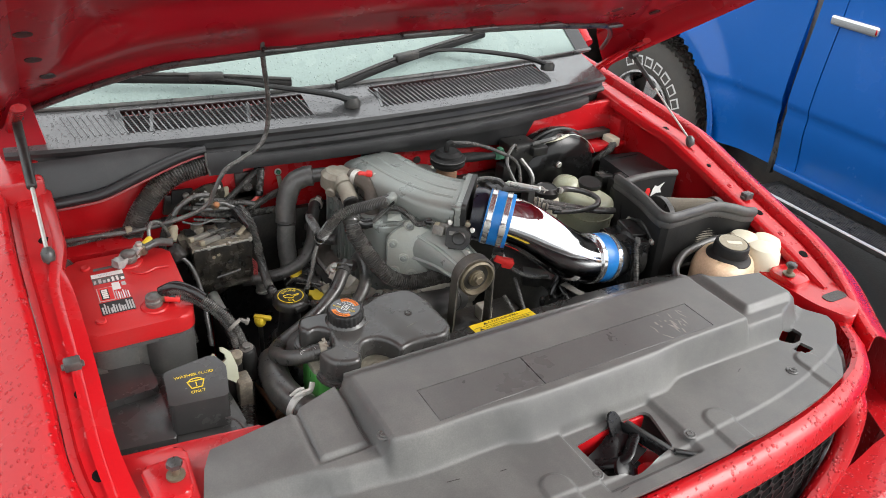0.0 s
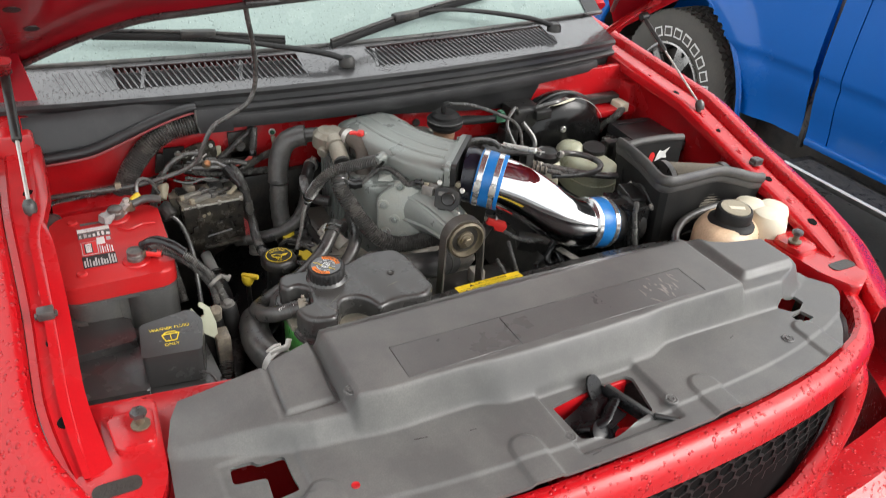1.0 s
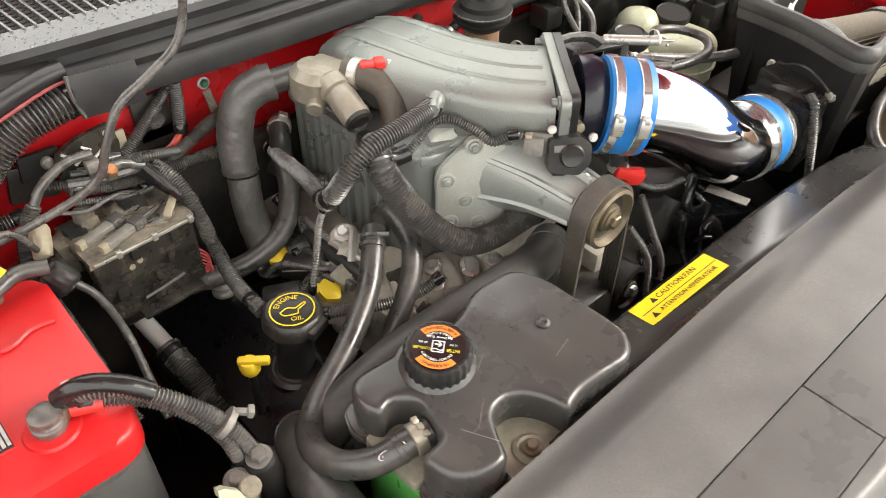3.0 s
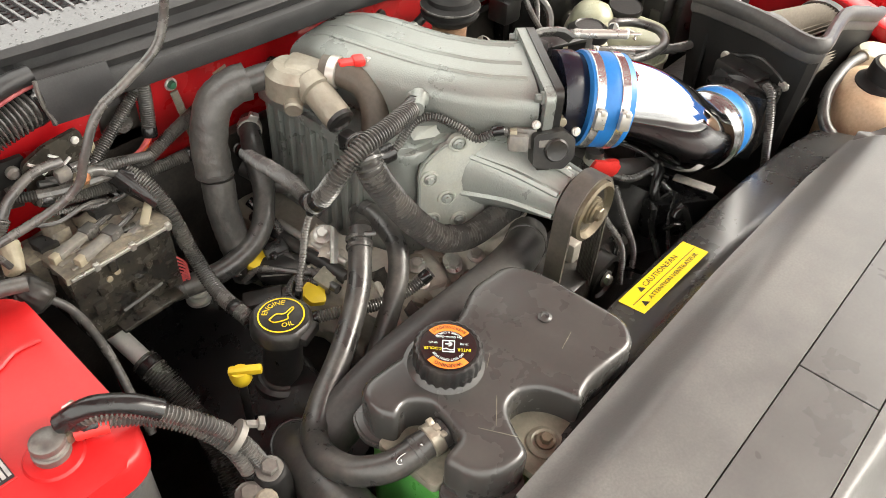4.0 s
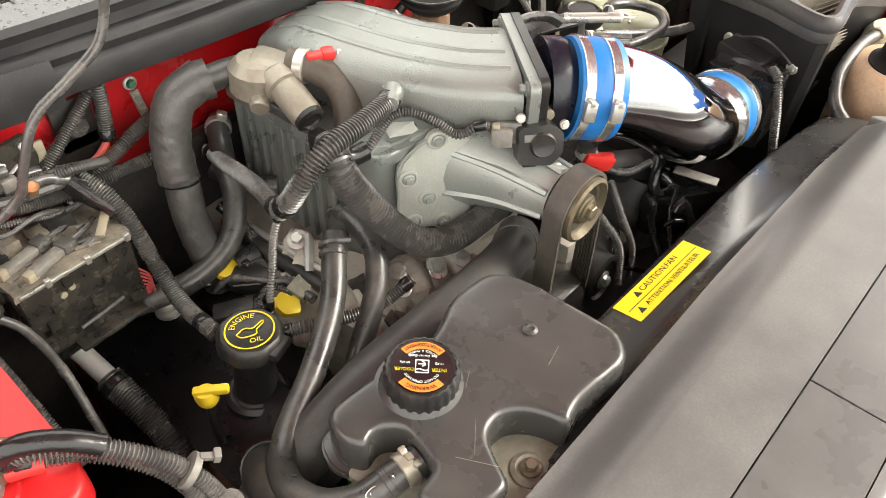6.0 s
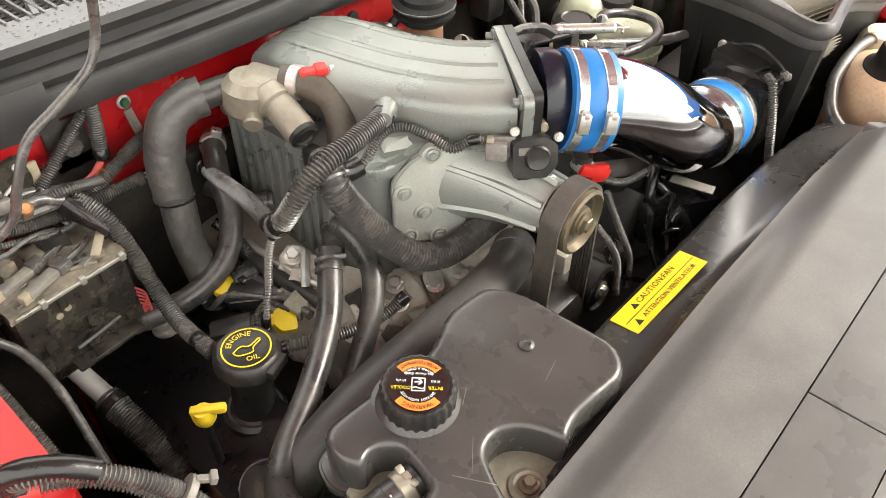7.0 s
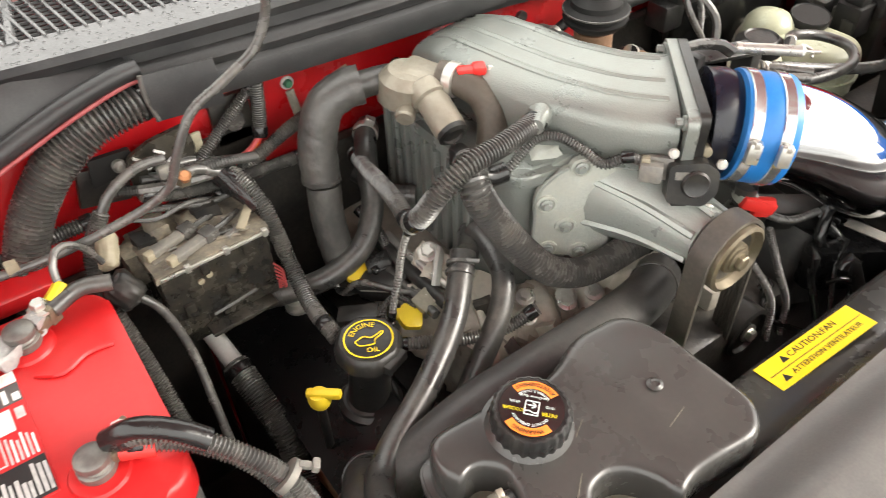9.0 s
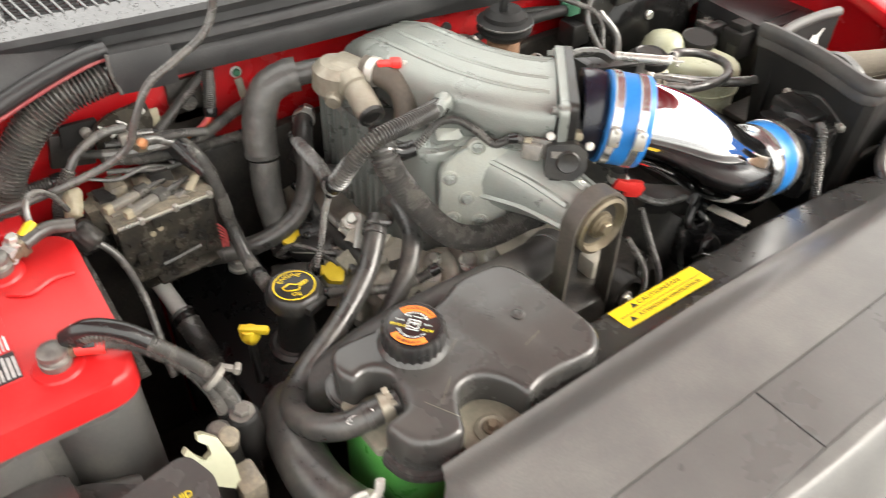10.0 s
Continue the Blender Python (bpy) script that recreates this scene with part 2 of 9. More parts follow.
RESIDUE = surface("dried_residue", (0.24, 0.225, 0.205), 0.6, var=0.4, stain=120, bump=0.0)
AIRBOX = surface("satin_black_air_box", (0.012, 0.012, 0.012), 0.55, spec=0.28, var=0.15, stain=12, bump=0.12, dirt=(0.040, 0.038, 0.034), dirt_amount=0.4)
INDIGO = surface("glossy_blue_black_casting", (0.007, 0.008, 0.016), 0.30, spec=0.5, var=0.1, stain=14, bump=0.1)
SILVER = surface("aged_silver_barrel", (0.60, 0.60, 0.56), 0.32, metal=0.6, var=0.1, stain=40, bump=0.1, dirt=(0.3, 0.29, 0.24), dirt_amount=0.4)
LENS = surface("headlamp_lens", (0.6, 0.62, 0.64), 0.1, var=0.04, bump=0.0, transmission=0.5, coat=0.5)


# ---- mesh tools ----
ORIGIN = {}


def thing(name, base, label="", category="", group="", kind=""):
    ob = new(name)
    ob.location = base
    ob.empty_display_size = 0.05
    ORIGIN[ob.name] = Vector(base)
    return tagged(ob, label, category, group, kind)


def part(name, bm, material, parent=None, label="", sharp=38.0):
    """Links a bmesh, given in world coordinates, as one mesh object under a thing or a part."""
    at = ORIGIN[parent.name] if parent else Vector((0, 0, 0))
    bm.transform(Matrix.Translation(-at))
    bmesh.ops.recalc_face_normals(bm, faces=bm.faces)
    me = bpy.data.meshes.new(name)
    bm.to_mesh(me)
    bm.free()
    me.materials.append(material)
    me.shade_smooth()
    me.set_sharp_from_angle(angle=radians(sharp))
    ob = new(name, me)
    ob.parent = parent
    ORIGIN[ob.name] = at
    return tagged(ob, label) if label else ob


def join(*bms):
    out = bms[0]
    for b in bms[1:]:
        me = bpy.data.meshes.new("tmp")
        b.to_mesh(me)
        b.free()
        out.from_mesh(me)
        bpy.data.meshes.remove(me)
    return out


def moved(bm, m):
    bm.transform(m)
    return bm


def bevelled(bm, width, segments=2, angle=30.0):
    if width > 0:
        edges = [e for e in bm.edges if len(e.link_faces) == 2 and e.calc_face_angle(0) > radians(angle)]
        bmesh.ops.bevel(bm, geom=edges, offset=width, segments=segments, profile=0.5, affect="EDGES", clamp_overlap=True)
    return bm


def box(x0, x1, y0, y1, z0, z1, bevel=0.002, segments=2):
    bm = bmesh.new()
    bmesh.ops.create_cube(bm, size=1)
    bm.transform(Matrix.Translation(((x0 + x1) / 2, (y0 + y1) / 2, (z0 + z1) / 2)) @ Matrix.Diagonal((x1 - x0, y1 - y0, z1 - z0, 1)))
    return bevelled(bm, bevel, segments)


def rounded(corners, radius, n=5):
    """A plan with its corners rounded; radius: one number or one for each corner."""
    out, k = [], len(corners)
    for i in range(k):
        r = radius[i] if isinstance(radius, (list, tuple)) else radius
        p, a, b = Vector(corners[i]), Vector(corners[i - 1]), Vector(corners[(i + 1) % k])
        u, v = (a - p), (b - p)
        r = min(r, u.length * 0.48, v.length * 0.48)
        if r <= 1e-5:
            out.append(tuple(p))
            continue
        s, e = p + u.normalized() * r, p + v.normalized() * r
        for j in range(n + 1):
            t = j / n
            out.append(tuple((1 - t) ** 2 * s + 2 * t * (1 - t) * p + t ** 2 * e))
    return out


def prism(plan, z0, z1, bevel=0.0, segments=2, taper=0.0):
    """A plan (x, y) raised from z0 to z1."""
    bm = bmesh.new()
    c = Vector((sum(p[0] for p in plan) / len(plan), sum(p[1] for p in plan) / len(plan)))
    low = [bm.verts.new((p[0], p[1], z0)) for p in plan]
    high = [bm.verts.new((c.x + (p[0] - c.x) * (1 - taper), c.y + (p[1] - c.y) * (1 - taper), z1)) for p in plan]
    bm.faces.new(low[::-1])
    top = bm.faces.new(high)
    for i in range(len(plan)):
        j = (i + 1) % len(plan)
        bm.faces.new((low[i], low[j], high[j], high[i]))
    if bevel:
        bmesh.ops.bevel(bm, geom=list(top.edges), offset=bevel, segments=segments, profile=0.5, affect="EDGES", clamp_overlap=True)
    return bm


def pillow(plan, z0, z1, r, steps=5, flare=0.0):
    """A plan raised to z1 with a round shoulder of radius r; flare: how far its foot stands out."""
    k = len(plan)
    area = sum(plan[i][0] * plan[(i + 1) % k][1] - plan[(i + 1) % k][0] * plan[i][1] for i in range(k))
    s = 1 if area > 0 else -1
    inward_n = []
    for i in range(k):
        a, b, c = Vector(plan[i - 1]), Vector(plan[i]), Vector(plan[(i + 1) % k])
        d = ((b - a).normalized() + (c - b).normalized()).normalized()
        inward_n.append(Vector((-d.y, d.x)) * s)
    bm = bmesh.new()
    levels = [(-flare, z0), (-flare * 0.35, z0 + (z1 - r - z0) * 0.4)] * (flare > 0) + [(0.0, z0 if flare == 0 else z1 - r * 1.3)] + [(r * (1 - math.cos(t)), z1 - r + r * math.sin(t)) for t in span(0, math.pi / 2, steps)]
    rings = [[bm.verts.new((p[0] + n[0] * o, p[1] + n[1] * o, z)) for p, n in zip(plan, inward_n)] for o, z in levels]
    for a, b in zip(rings, rings[1:]):
        for i in range(k):
            j = (i + 1) % k
            bm.faces.new((a[i], a[j], b[j], b[i]))
    lid_face = bm.faces.new(rings[-1])
    bmesh.ops.triangulate(bm, faces=[lid_face])
    return bm


def turn_to(axis):
    return Vector((0, 0, 1)).rotation_difference(Vector(axis)).to_matrix().to_4x4()


def lathe(profile, at=(0, 0, 0), axis=(0, 0, 1), n=24, knurl=0.0, teeth=0, caps=True):
    """Turns (radius, height) pairs about an axis; its ends are closed unless caps is off."""
    bm = bmesh.new()
    rings = []
    for r, h in profile:
        ring = []
        for i in range(n):
            a = 2 * math.pi * i / n
            q = r * (1 + (knurl if teeth and (i * teeth * 2 // n) % 2 else 0))
            ring.append(bm.verts.new((q * math.cos(a), q * math.sin(a), h)))
        rings.append(ring)
    for a, b in zip(rings, rings[1:]):
        for i in range(n):
            j = (i + 1) % n
            bm.faces.new((a[i], a[j], b[j], b[i]))
    if caps:
        bm.faces.new(rings[0][::-1])
        bm.faces.new(rings[-1])
    bm.transform(Matrix.Translation(at) @ turn_to(axis))
    return bm


def rod(a, b, r, n=12, bevel=0.0):
    a, b = Vector(a), Vector(b)
    h = (b - a).length
    e = min(bevel, r * 0.5, h * 0.4)
    profile = [(r - e, 0), (r, e), (r, h - e), (r - e, h)] if e else [(r, 0), (r, h)]
    return lathe(profile, a, b - a, n)


def smooth_path(points, step):
    """A Catmull-Rom curve through the points, sampled at even steps."""
    p = [Vector(q) for q in points]
    p = [2 * p[0] - p[1]] + p + [2 * p[-1] - p[-2]]
    dense = []
    for i in range(1, len(p) - 2):
        a, b, c, d = p[i - 1:i + 3]
        for j in range(24):
            t = j / 24
            dense.append(0.5 * ((2 * b) + (c - a) * t + (2 * a - 5 * b + 4 * c - d) * t * t + (3 * b - a - 3 * c + d) * t ** 3))
    dense.append(p[-2])
    out, left = [dense[0]], step
    for a, b in zip(dense, dense[1:]):
        gap = (b - a).length
        while gap >= left > 0:
            a = a + (b - a) * (left / gap)
            out.append(a)
            gap = (b - a).length
            left = step
        left -= gap
    out.append(dense[-1])
    return out


def tube(points, r, n=12, step=0.008, rib=0.0, pitch=0.0, r_end=None, squash=1.0):
    """A hose along a curve; rib and pitch make it corrugated."""
    if rib:
        rib, pitch = rib * 0.85, pitch * 0.80
        step = pitch / 4
    path = smooth_path(points, step)
    bm = bmesh.new()
    rings = []
    up = Vector((0, 0, 1))
    for i, q in enumerate(path):
        d = (path[min(i + 1, len(path) - 1)] - path[max(i - 1, 0)]).normalized()
        if abs(d.dot(up)) > 0.95:
            up = Vector((0, 1, 0)) if abs(d.y) < 0.9 else Vector((1, 0, 0))
        side = d.cross(up).normalized()
        up = side.cross(d).normalized()
        f = i / max(len(path) - 1, 1)
        rr = r + (r_end - r) * f if r_end else r
        if rib:
            rr -= 1.9 * rib * (1.0, 0.80, 0.0, 0.12)[i % 4]
        rings.append([bm.verts.new(q + side * (rr * math.cos(2 * math.pi * k / n)) + up * (rr * squash * math.sin(2 * math.pi * k / n))) for k in range(n)])
    for a, b in zip(rings, rings[1:]):
        for k in range(n):
            j = (k + 1) % n
            bm.faces.new((a[k], a[j], b[j], b[k]))
    bm.faces.new(rings[0][::-1])
    bm.faces.new(rings[-1])
    return bm


def lumpy(bm, amount, size, cuts=5):
    """Uneven cast surface: subdivided and pushed about by noise."""
    bmesh.ops.subdivide_edges(bm, edges=list(bm.edges), cuts=cuts, use_grid_fill=True)
    bm.normal_update()
    for v in bm.verts:
        v.co += v.normal * (noise.noise(v.co / size) * amount + noise.noise(v.co / size * 2.7) * amount * 0.4)
    return bm


def crinkle(bm, amount, size):
    """Pushes a finished surface in and out by noise."""
    bm.normal_update()
    for v in bm.verts:
        v.co += v.normal * (noise.noise(v.co / size) + 0.6 * noise.noise(v.co / size * 2.3)) * amount
    return bm


def loft(rings, closed=True, caps=True):
    """Skins rings of equally many points."""
    bm = bmesh.new()
    vs = [[bm.verts.new(p) for p in ring] for ring in rings]
    k = len(vs[0])
    for a, b in zip(vs, vs[1:]):
        for i in range(k if closed else k - 1):
            j = (i + 1) % k
            bm.faces.new((a[i], a[j], b[j], b[i]))
    if closed and caps:
        bm.faces.new(vs[0][::-1])
        bm.faces.new(vs[-1])
    return bm


def thick(bm, depth):
    """Gives an open sheet a thickness, against its normals."""
    bmesh.ops.recalc_face_normals(bm, faces=bm.faces)
    bmesh.ops.solidify(bm, geom=list(bm.faces), thickness=depth)
    return bm


def sheet(f, us, vs, keep=None):
    """A grid sheet: f(u, v) gives its places; keep(u, v) says which cells stand."""
    bm = bmesh.new()
    g = [[bm.verts.new(f(u, v)) for v in vs] for u in us]
    for i in range(len(us) - 1):
        for j in range(len(vs) - 1):
            if keep is None or keep((us[i] + us[i + 1]) / 2, (vs[j] + vs[j + 1]) / 2):
                bm.faces.new((g[i][j], g[i + 1][j], g[i + 1][j + 1], g[i][j + 1]))
    bmesh.ops.delete(bm, geom=[v for v in bm.verts if not v.link_faces], context="VERTS")
    return bm


def span(a, b, n):
    return [a + (b - a) * i / n for i in range(n + 1)]


def ease(a, b, x):
    t = min(max((x - a) / (b - a), 0.0), 1.0)
    return t * t * (3 - 2 * t)


def bolt(name, at, axis, r, h, parent, material=None, washer=True):
    """A hexagon head on a washer."""
    bm = lathe([(r * 0.9, 0), (r, h * 0.15), (r, h * 0.85), (r * 0.85, h)], at, axis, 6)
    if washer:
        bm = join(bm, lathe([(r * 1.55, -0.001), (r * 1.55, 0.0012), (r * 1.3, 0.002)], at, axis, 16))
    return part(name, bm, material or STEEL, parent)


def lettering(name, text, size, at, along, up, material, parent, depth=0.0006, align="CENTER", bend=0.0):
    """Letters as a mesh, lying in the plane of along and up; bend: radius of a ring to run round."""
    cu = bpy.data.curves.new(name, "FONT")
    cu.body, cu.size, cu.extrude, cu.align_x, cu.align_y = text, size, depth, align, "CENTER"
    cu.resolution_u = 2
    tmp = new("tmp_text", cu)
    bpy.context.view_layer.update()
    me = bpy.data.meshes.new_from_object(tmp.evaluated_get(bpy.context.evaluated_depsgraph_get()))
    bpy.data.objects.remove(tmp)
    bpy.data.curves.remove(cu)
    bm = bmesh.new()
    bm.from_mesh(me)
    bpy.data.meshes.remove(me)
    if bend:
        for v in bm.verts:
            a, rr = v.co.x / bend, bend + v.co.y
            v.co.x, v.co.y = (rr * math.sin(a), rr * math.cos(a)) if bend > 0 else ((-bend - v.co.y) * math.sin(-a), -(-bend - v.co.y) * math.cos(-a))
    a, u = Vector(along).normalized(), Vector(up).normalized()
    w = a.cross(u).normalized()
    u = w.cross(a)
    m = Matrix((a, u, w)).transposed().to_4x4()
    m.translation = Vector(at)
    bm.transform(m)
    return part(name, bm, material, parent)


def frame_at(at, along, up):
    """A pose whose x runs along, y up (in its plane) and z out."""
    a, u = Vector(along).normalized(), Vector(up).normalized()
    w = a.cross(u).normalized()
    u = w.cross(a)
    m = Matrix((a, u, w)).transposed().to_4x4()
    m.translation = Vector(at)
    return m


# ---- ground ----
bm = bmesh.new()
bmesh.ops.create_grid(bm, x_segments=8, y_segments=8, size=1500)
tagged(part("ground", bm, ASPHALT), "wet dark asphalt of a parking lot", "ground", kind="structure")


# ---- the red pickup: body ----
def rail_z(y):
    return 1.03 + 0.265 * y if y < 0.45 else 1.149 + 0.1 * (y - 0.45)


def nose_y(x):
    return -0.305 + 0.12 * x * x + 0.4 * x ** 4


truck = thing("pickup_truck", (0, 0, 0), "wet red pickup truck with its hood propped open", "truck")
APRON = [(0.730, -0.34), (0.722, -0.12), (0.712, -0.040), (0.700, -0.026), (0.689, -0.024), (0.686, -0.018), (0.688, -0.004), (0.694, 0.001), (0.704, 0.002), (0.710, -0.004), (0.736, -0.005), (0.742, -0.004), (0.746, -0.010), (0.756, -0.010)]
FENDER = [(0.757, -0.02), (0.758, 0.004), (0.761, 0.010), (0.768, 0.013), (0.780, 0.011), (0.80, 0.001), (0.83, -0.018), (0.875, -0.052), (0.92, -0.095), (0.955, -0.15), (0.972, -0.22), (0.978, -0.32), (0.975, -0.44), (0.965, -0.55)]


def inward(y):
    return 0.05 * ease(0.10, -0.20, y) - 0.010 * ease(0.2, 0.5, y)


for s in (-1, 1):
    ys = span(-0.06, 0.96, 60)
    bm = sheet(lambda y, i: (s * (APRON[i][0] + (0.024 * ease(0.50, 0.36, y) if s < 0 and 1 < i < 9 else 0.0) - inward(y) * (i / 13)), y, rail_z(y) + APRON[i][1]), ys, range(len(APRON)))
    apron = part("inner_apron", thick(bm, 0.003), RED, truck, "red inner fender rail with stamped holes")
    ys = span(-0.20, 1.25, 70)
    bm = sheet(lambda y, i: (s * (FENDER[i][0] - inward(y) - 0.06 * ease(0.0, -0.25, y)), y, rail_z(y) + FENDER[i][1]), ys, range(len(FENDER)))
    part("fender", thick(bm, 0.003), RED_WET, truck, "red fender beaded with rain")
    # stamped holes, studs and rubber stops along the rail
    for y, r in ((0.035, 0.0085), (0.17, 0.0075), (0.34, 0.005), (0.50, 0.008)):
        # closed discs, the shade of each hole put into their colour
        part("hole", lathe([(r * 1.25, 0.0), (r * 1.1, 0.0015), (r * 0.95, 0.0016), (r * 0.9, 0.001)], (s * 0.722, y, rail_z(y) - 0.0046), (0, -0.26, 1), 20), HOLE, apron)
    for y in (0.10, 0.265, 0.40, 0.60):
        bolt("bolt", (s * 0.722, y, rail_z(y) - 0.004), (0, -0.26, 1), 0.0055, 0.004, apron, RED)
    part("rubber_stop", join(box(s * 0.724 - 0.012, s * 0.724 + 0.012, 0.205, 0.225, rail_z(0.215) - 0.002, rail_z(0.215) + 0.014, 0.003),
                             box(s * 0.724 - 0.016, s * 0.724 + 0.016, 0.209, 0.221, rail_z(0.215), rail_z(0.215) + 0.006, 0.002)), RUBBER, apron)
    # ledge of the radiator support with the hood stop
    ledge = rounded([(s * 0.735, 0.085), (s * 0.605, 0.070), (s * 0.612, -0.09), (s * 0.64, -0.16), (s * 0.70, -0.13), (s * 0.735, -0.03)], 0.02)
    part("support_ledge", prism(ledge, 0.985, 1.012, 0.006), RED, truck)
    if s < 0:
        part("support_ledge", prism(rounded([(-0.735, 0.100), (-0.482, 0.070), (-0.470, 0.020), (-0.56, -0.04), (-0.62, -0.06), (-0.735, -0.02)], 0.012), 0.975, 1.000, 0.004), RED, truck)
    part("raised_seat", prism(rounded([(s * 0.675, 0.035), (s * 0.612, 0.035), (s * 0.616, -0.035), (s * 0.668, -0.035)], 0.012), 1.010, 1.024, 0.005), RED, truck)
    stop = part("hood_stop", join(rod((s * 0.632, -0.002, 1.02), (s * 0.632, -0.002, 1.045), 0.006), lathe([(0.010, 0), (0.013, 0.001), (0.013, 0.004), (0.008, 0.005)], (s * 0.632, -0.002, 1.026), n=18)), WORN, truck)
    part("stop_head", lathe([(0.009, 0), (0.0112, 0.002), (0.0112, 0.009), (0.008, 0.011)], (s * 0.632, -0.002, 1.044), n=6), RUBBER, stop, "black rubber stop head")
    # flat dark plate stands for the shade inside the slot
    part("slot", prism(rounded([(s * 0.705, -0.075), (s * 0.645, -0.075), (s * 0.645, -0.10), (s * 0.705, -0.10)], 0.012), 1.0115, 1.0135), DARK, truck)
    # wheelhouse liner, the bay's shade put into its near-black colour
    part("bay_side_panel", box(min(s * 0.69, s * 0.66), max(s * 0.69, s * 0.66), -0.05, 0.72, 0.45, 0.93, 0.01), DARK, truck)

# floor and background panels in the same shade-dark colour
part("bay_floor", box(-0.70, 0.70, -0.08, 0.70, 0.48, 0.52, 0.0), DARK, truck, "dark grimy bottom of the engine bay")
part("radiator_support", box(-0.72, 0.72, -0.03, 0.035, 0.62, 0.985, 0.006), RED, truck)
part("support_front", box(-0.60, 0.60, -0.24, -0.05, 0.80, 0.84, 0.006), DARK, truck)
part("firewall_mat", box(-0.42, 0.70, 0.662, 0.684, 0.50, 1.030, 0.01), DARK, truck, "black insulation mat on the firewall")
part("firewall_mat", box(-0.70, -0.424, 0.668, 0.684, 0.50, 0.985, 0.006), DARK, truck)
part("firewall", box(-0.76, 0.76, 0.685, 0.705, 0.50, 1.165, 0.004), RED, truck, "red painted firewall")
part("firewall_pad", bevelled(prism([(-0.368, 0.677), (-0.292, 0.677), (-0.292, 0.686), (-0.368, 0.686)], 1.02, 1.085), 0.002, 1), DARK, truck)
part("firewall_pad", moved(box(-0.030, 0.016, -0.004, 0.004, -0.03, 0.03, 0.002), Matrix.Translation((-0.312, 0.681, 1.10))), DARK, truck)
part("pad_washer", lathe([(0.011, 0), (0.012, 0.002), (0.010, 0.004)], (-0.318, 0.676, 1.098), (0, -1, 0), 18), LOOM, truck)
part("body_bracket", moved(box(-0.026, 0.026, -0.004, 0.004, -0.024, 0.020, 0.002), Matrix.Translation((-0.468, 0.674, 1.085)) @ pose(0, 0, 0, 0, 12, 0)), DARK, truck)
part("pad_washer", lathe([(0.009, 0), (0.010, 0.002), (0.008, 0.004)], (-0.452, 0.669, 1.088), (0, -1, 0), 18), LOOM, truck)
part("paint_chip", moved(box(-0.010, 0.010, -0.0006, 0.0006, -0.002, 0.002, 0), Matrix.Translation((-0.178, 0.6845, 1.108)) @ pose(0, 0, 0, 0, -15, 0)), GRUBBY, truck, "chipped paint")
for s in (-1, 1):
    part("cowl_side", box(min(s * 0.70, s * 0.775), max(s * 0.70, s * 0.775), 0.64, 0.90, 0.95, 1.20 if s < 0 else 1.125, 0.008), RED, truck)
    part("inner_ledge", box(min(s * 0.55, s * 0.70), max(s * 0.55, s * 0.70), 0.60, 0.69, 1.03 if s < 0 else 1.06, 1.05 if s < 0 else 1.08, 0.008), RED, truck)
for x in (-0.10, 0.10):
    part("firewall_plug", rod((x, 0.685, 1.088), (x, 0.680, 1.088), 0.009), RUBBER, truck)

# nose: the lip over the grille, pillars, grille, lamps, bumper
NOSE = [(-0.006, -0.03), (-0.003, -0.004), (0.006, 0.0), (0.018, -0.003), (0.030, -0.013), (0.037, -0.028), (0.039, -0.050), (0.035, -0.056), (0.016, -0.058)]
half = [(x, nose_y(x)) for x in span(0.0, 0.52, 14)] + [(0.56, -0.222), (0.60, -0.185), (0.632, -0.135), (0.655, -0.08), (0.672, -0.02)]
line = [(-x, y) for x, y in half[:0:-1]] + half
rings = []
for i, (x, y) in enumerate(line):
    a, b = Vector(line[max(i - 1, 0)]), Vector(line[min(i + 1, len(line) - 1)])
    d = (b - a).normalized()
    n2 = Vector((d.y, -d.x))
    rings.append([(x + n2.x * o, y + n2.y * o, 0.998 + h) for o, h in NOSE])
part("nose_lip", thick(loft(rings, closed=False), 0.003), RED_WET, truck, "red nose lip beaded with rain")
for s in (-1, 1):
    down = [(0.500, -0.262, 0.975), (0.500, -0.285, 0.940), (0.497, -0.296, 0.890), (0.478, -0.306, 0.830), (0.440, -0.314, 0.775), (0.400, -0.320, 0.730), (0.34, -0.325, 0.700)]
    path = smooth_path([(s * x, y, z) for x, y, z in down], 0.012)
    rings = []
    for p in path:
        f = ease(0.975, 0.73, p.z)
        rings.append([(p.x + s * (0.030 * math.cos(q)) * (1 - 0.3 * f), p.y - 0.020 * math.sin(q), p.z + 0.030 * f * math.cos(q) * -1.0) for q in span(0, 2 * math.pi - math.pi / 8, 15)])
    part("grille_pillar", loft(rings), RED_WET, truck, "red surround of the grille")
    lamp = [(s * 0.520, -0.270), (s * 0.60, -0.235), (s * 0.735, -0.13), (s * 0.70, -0.08), (s * 0.56, -0.16)]
    part("headlamp", prism(rounded(lamp, 0.02), 0.70, 0.930, 0.01), LENS, truck, "clear headlamp lens")
bm = bmesh.new()
R = 0.0185
cells = []
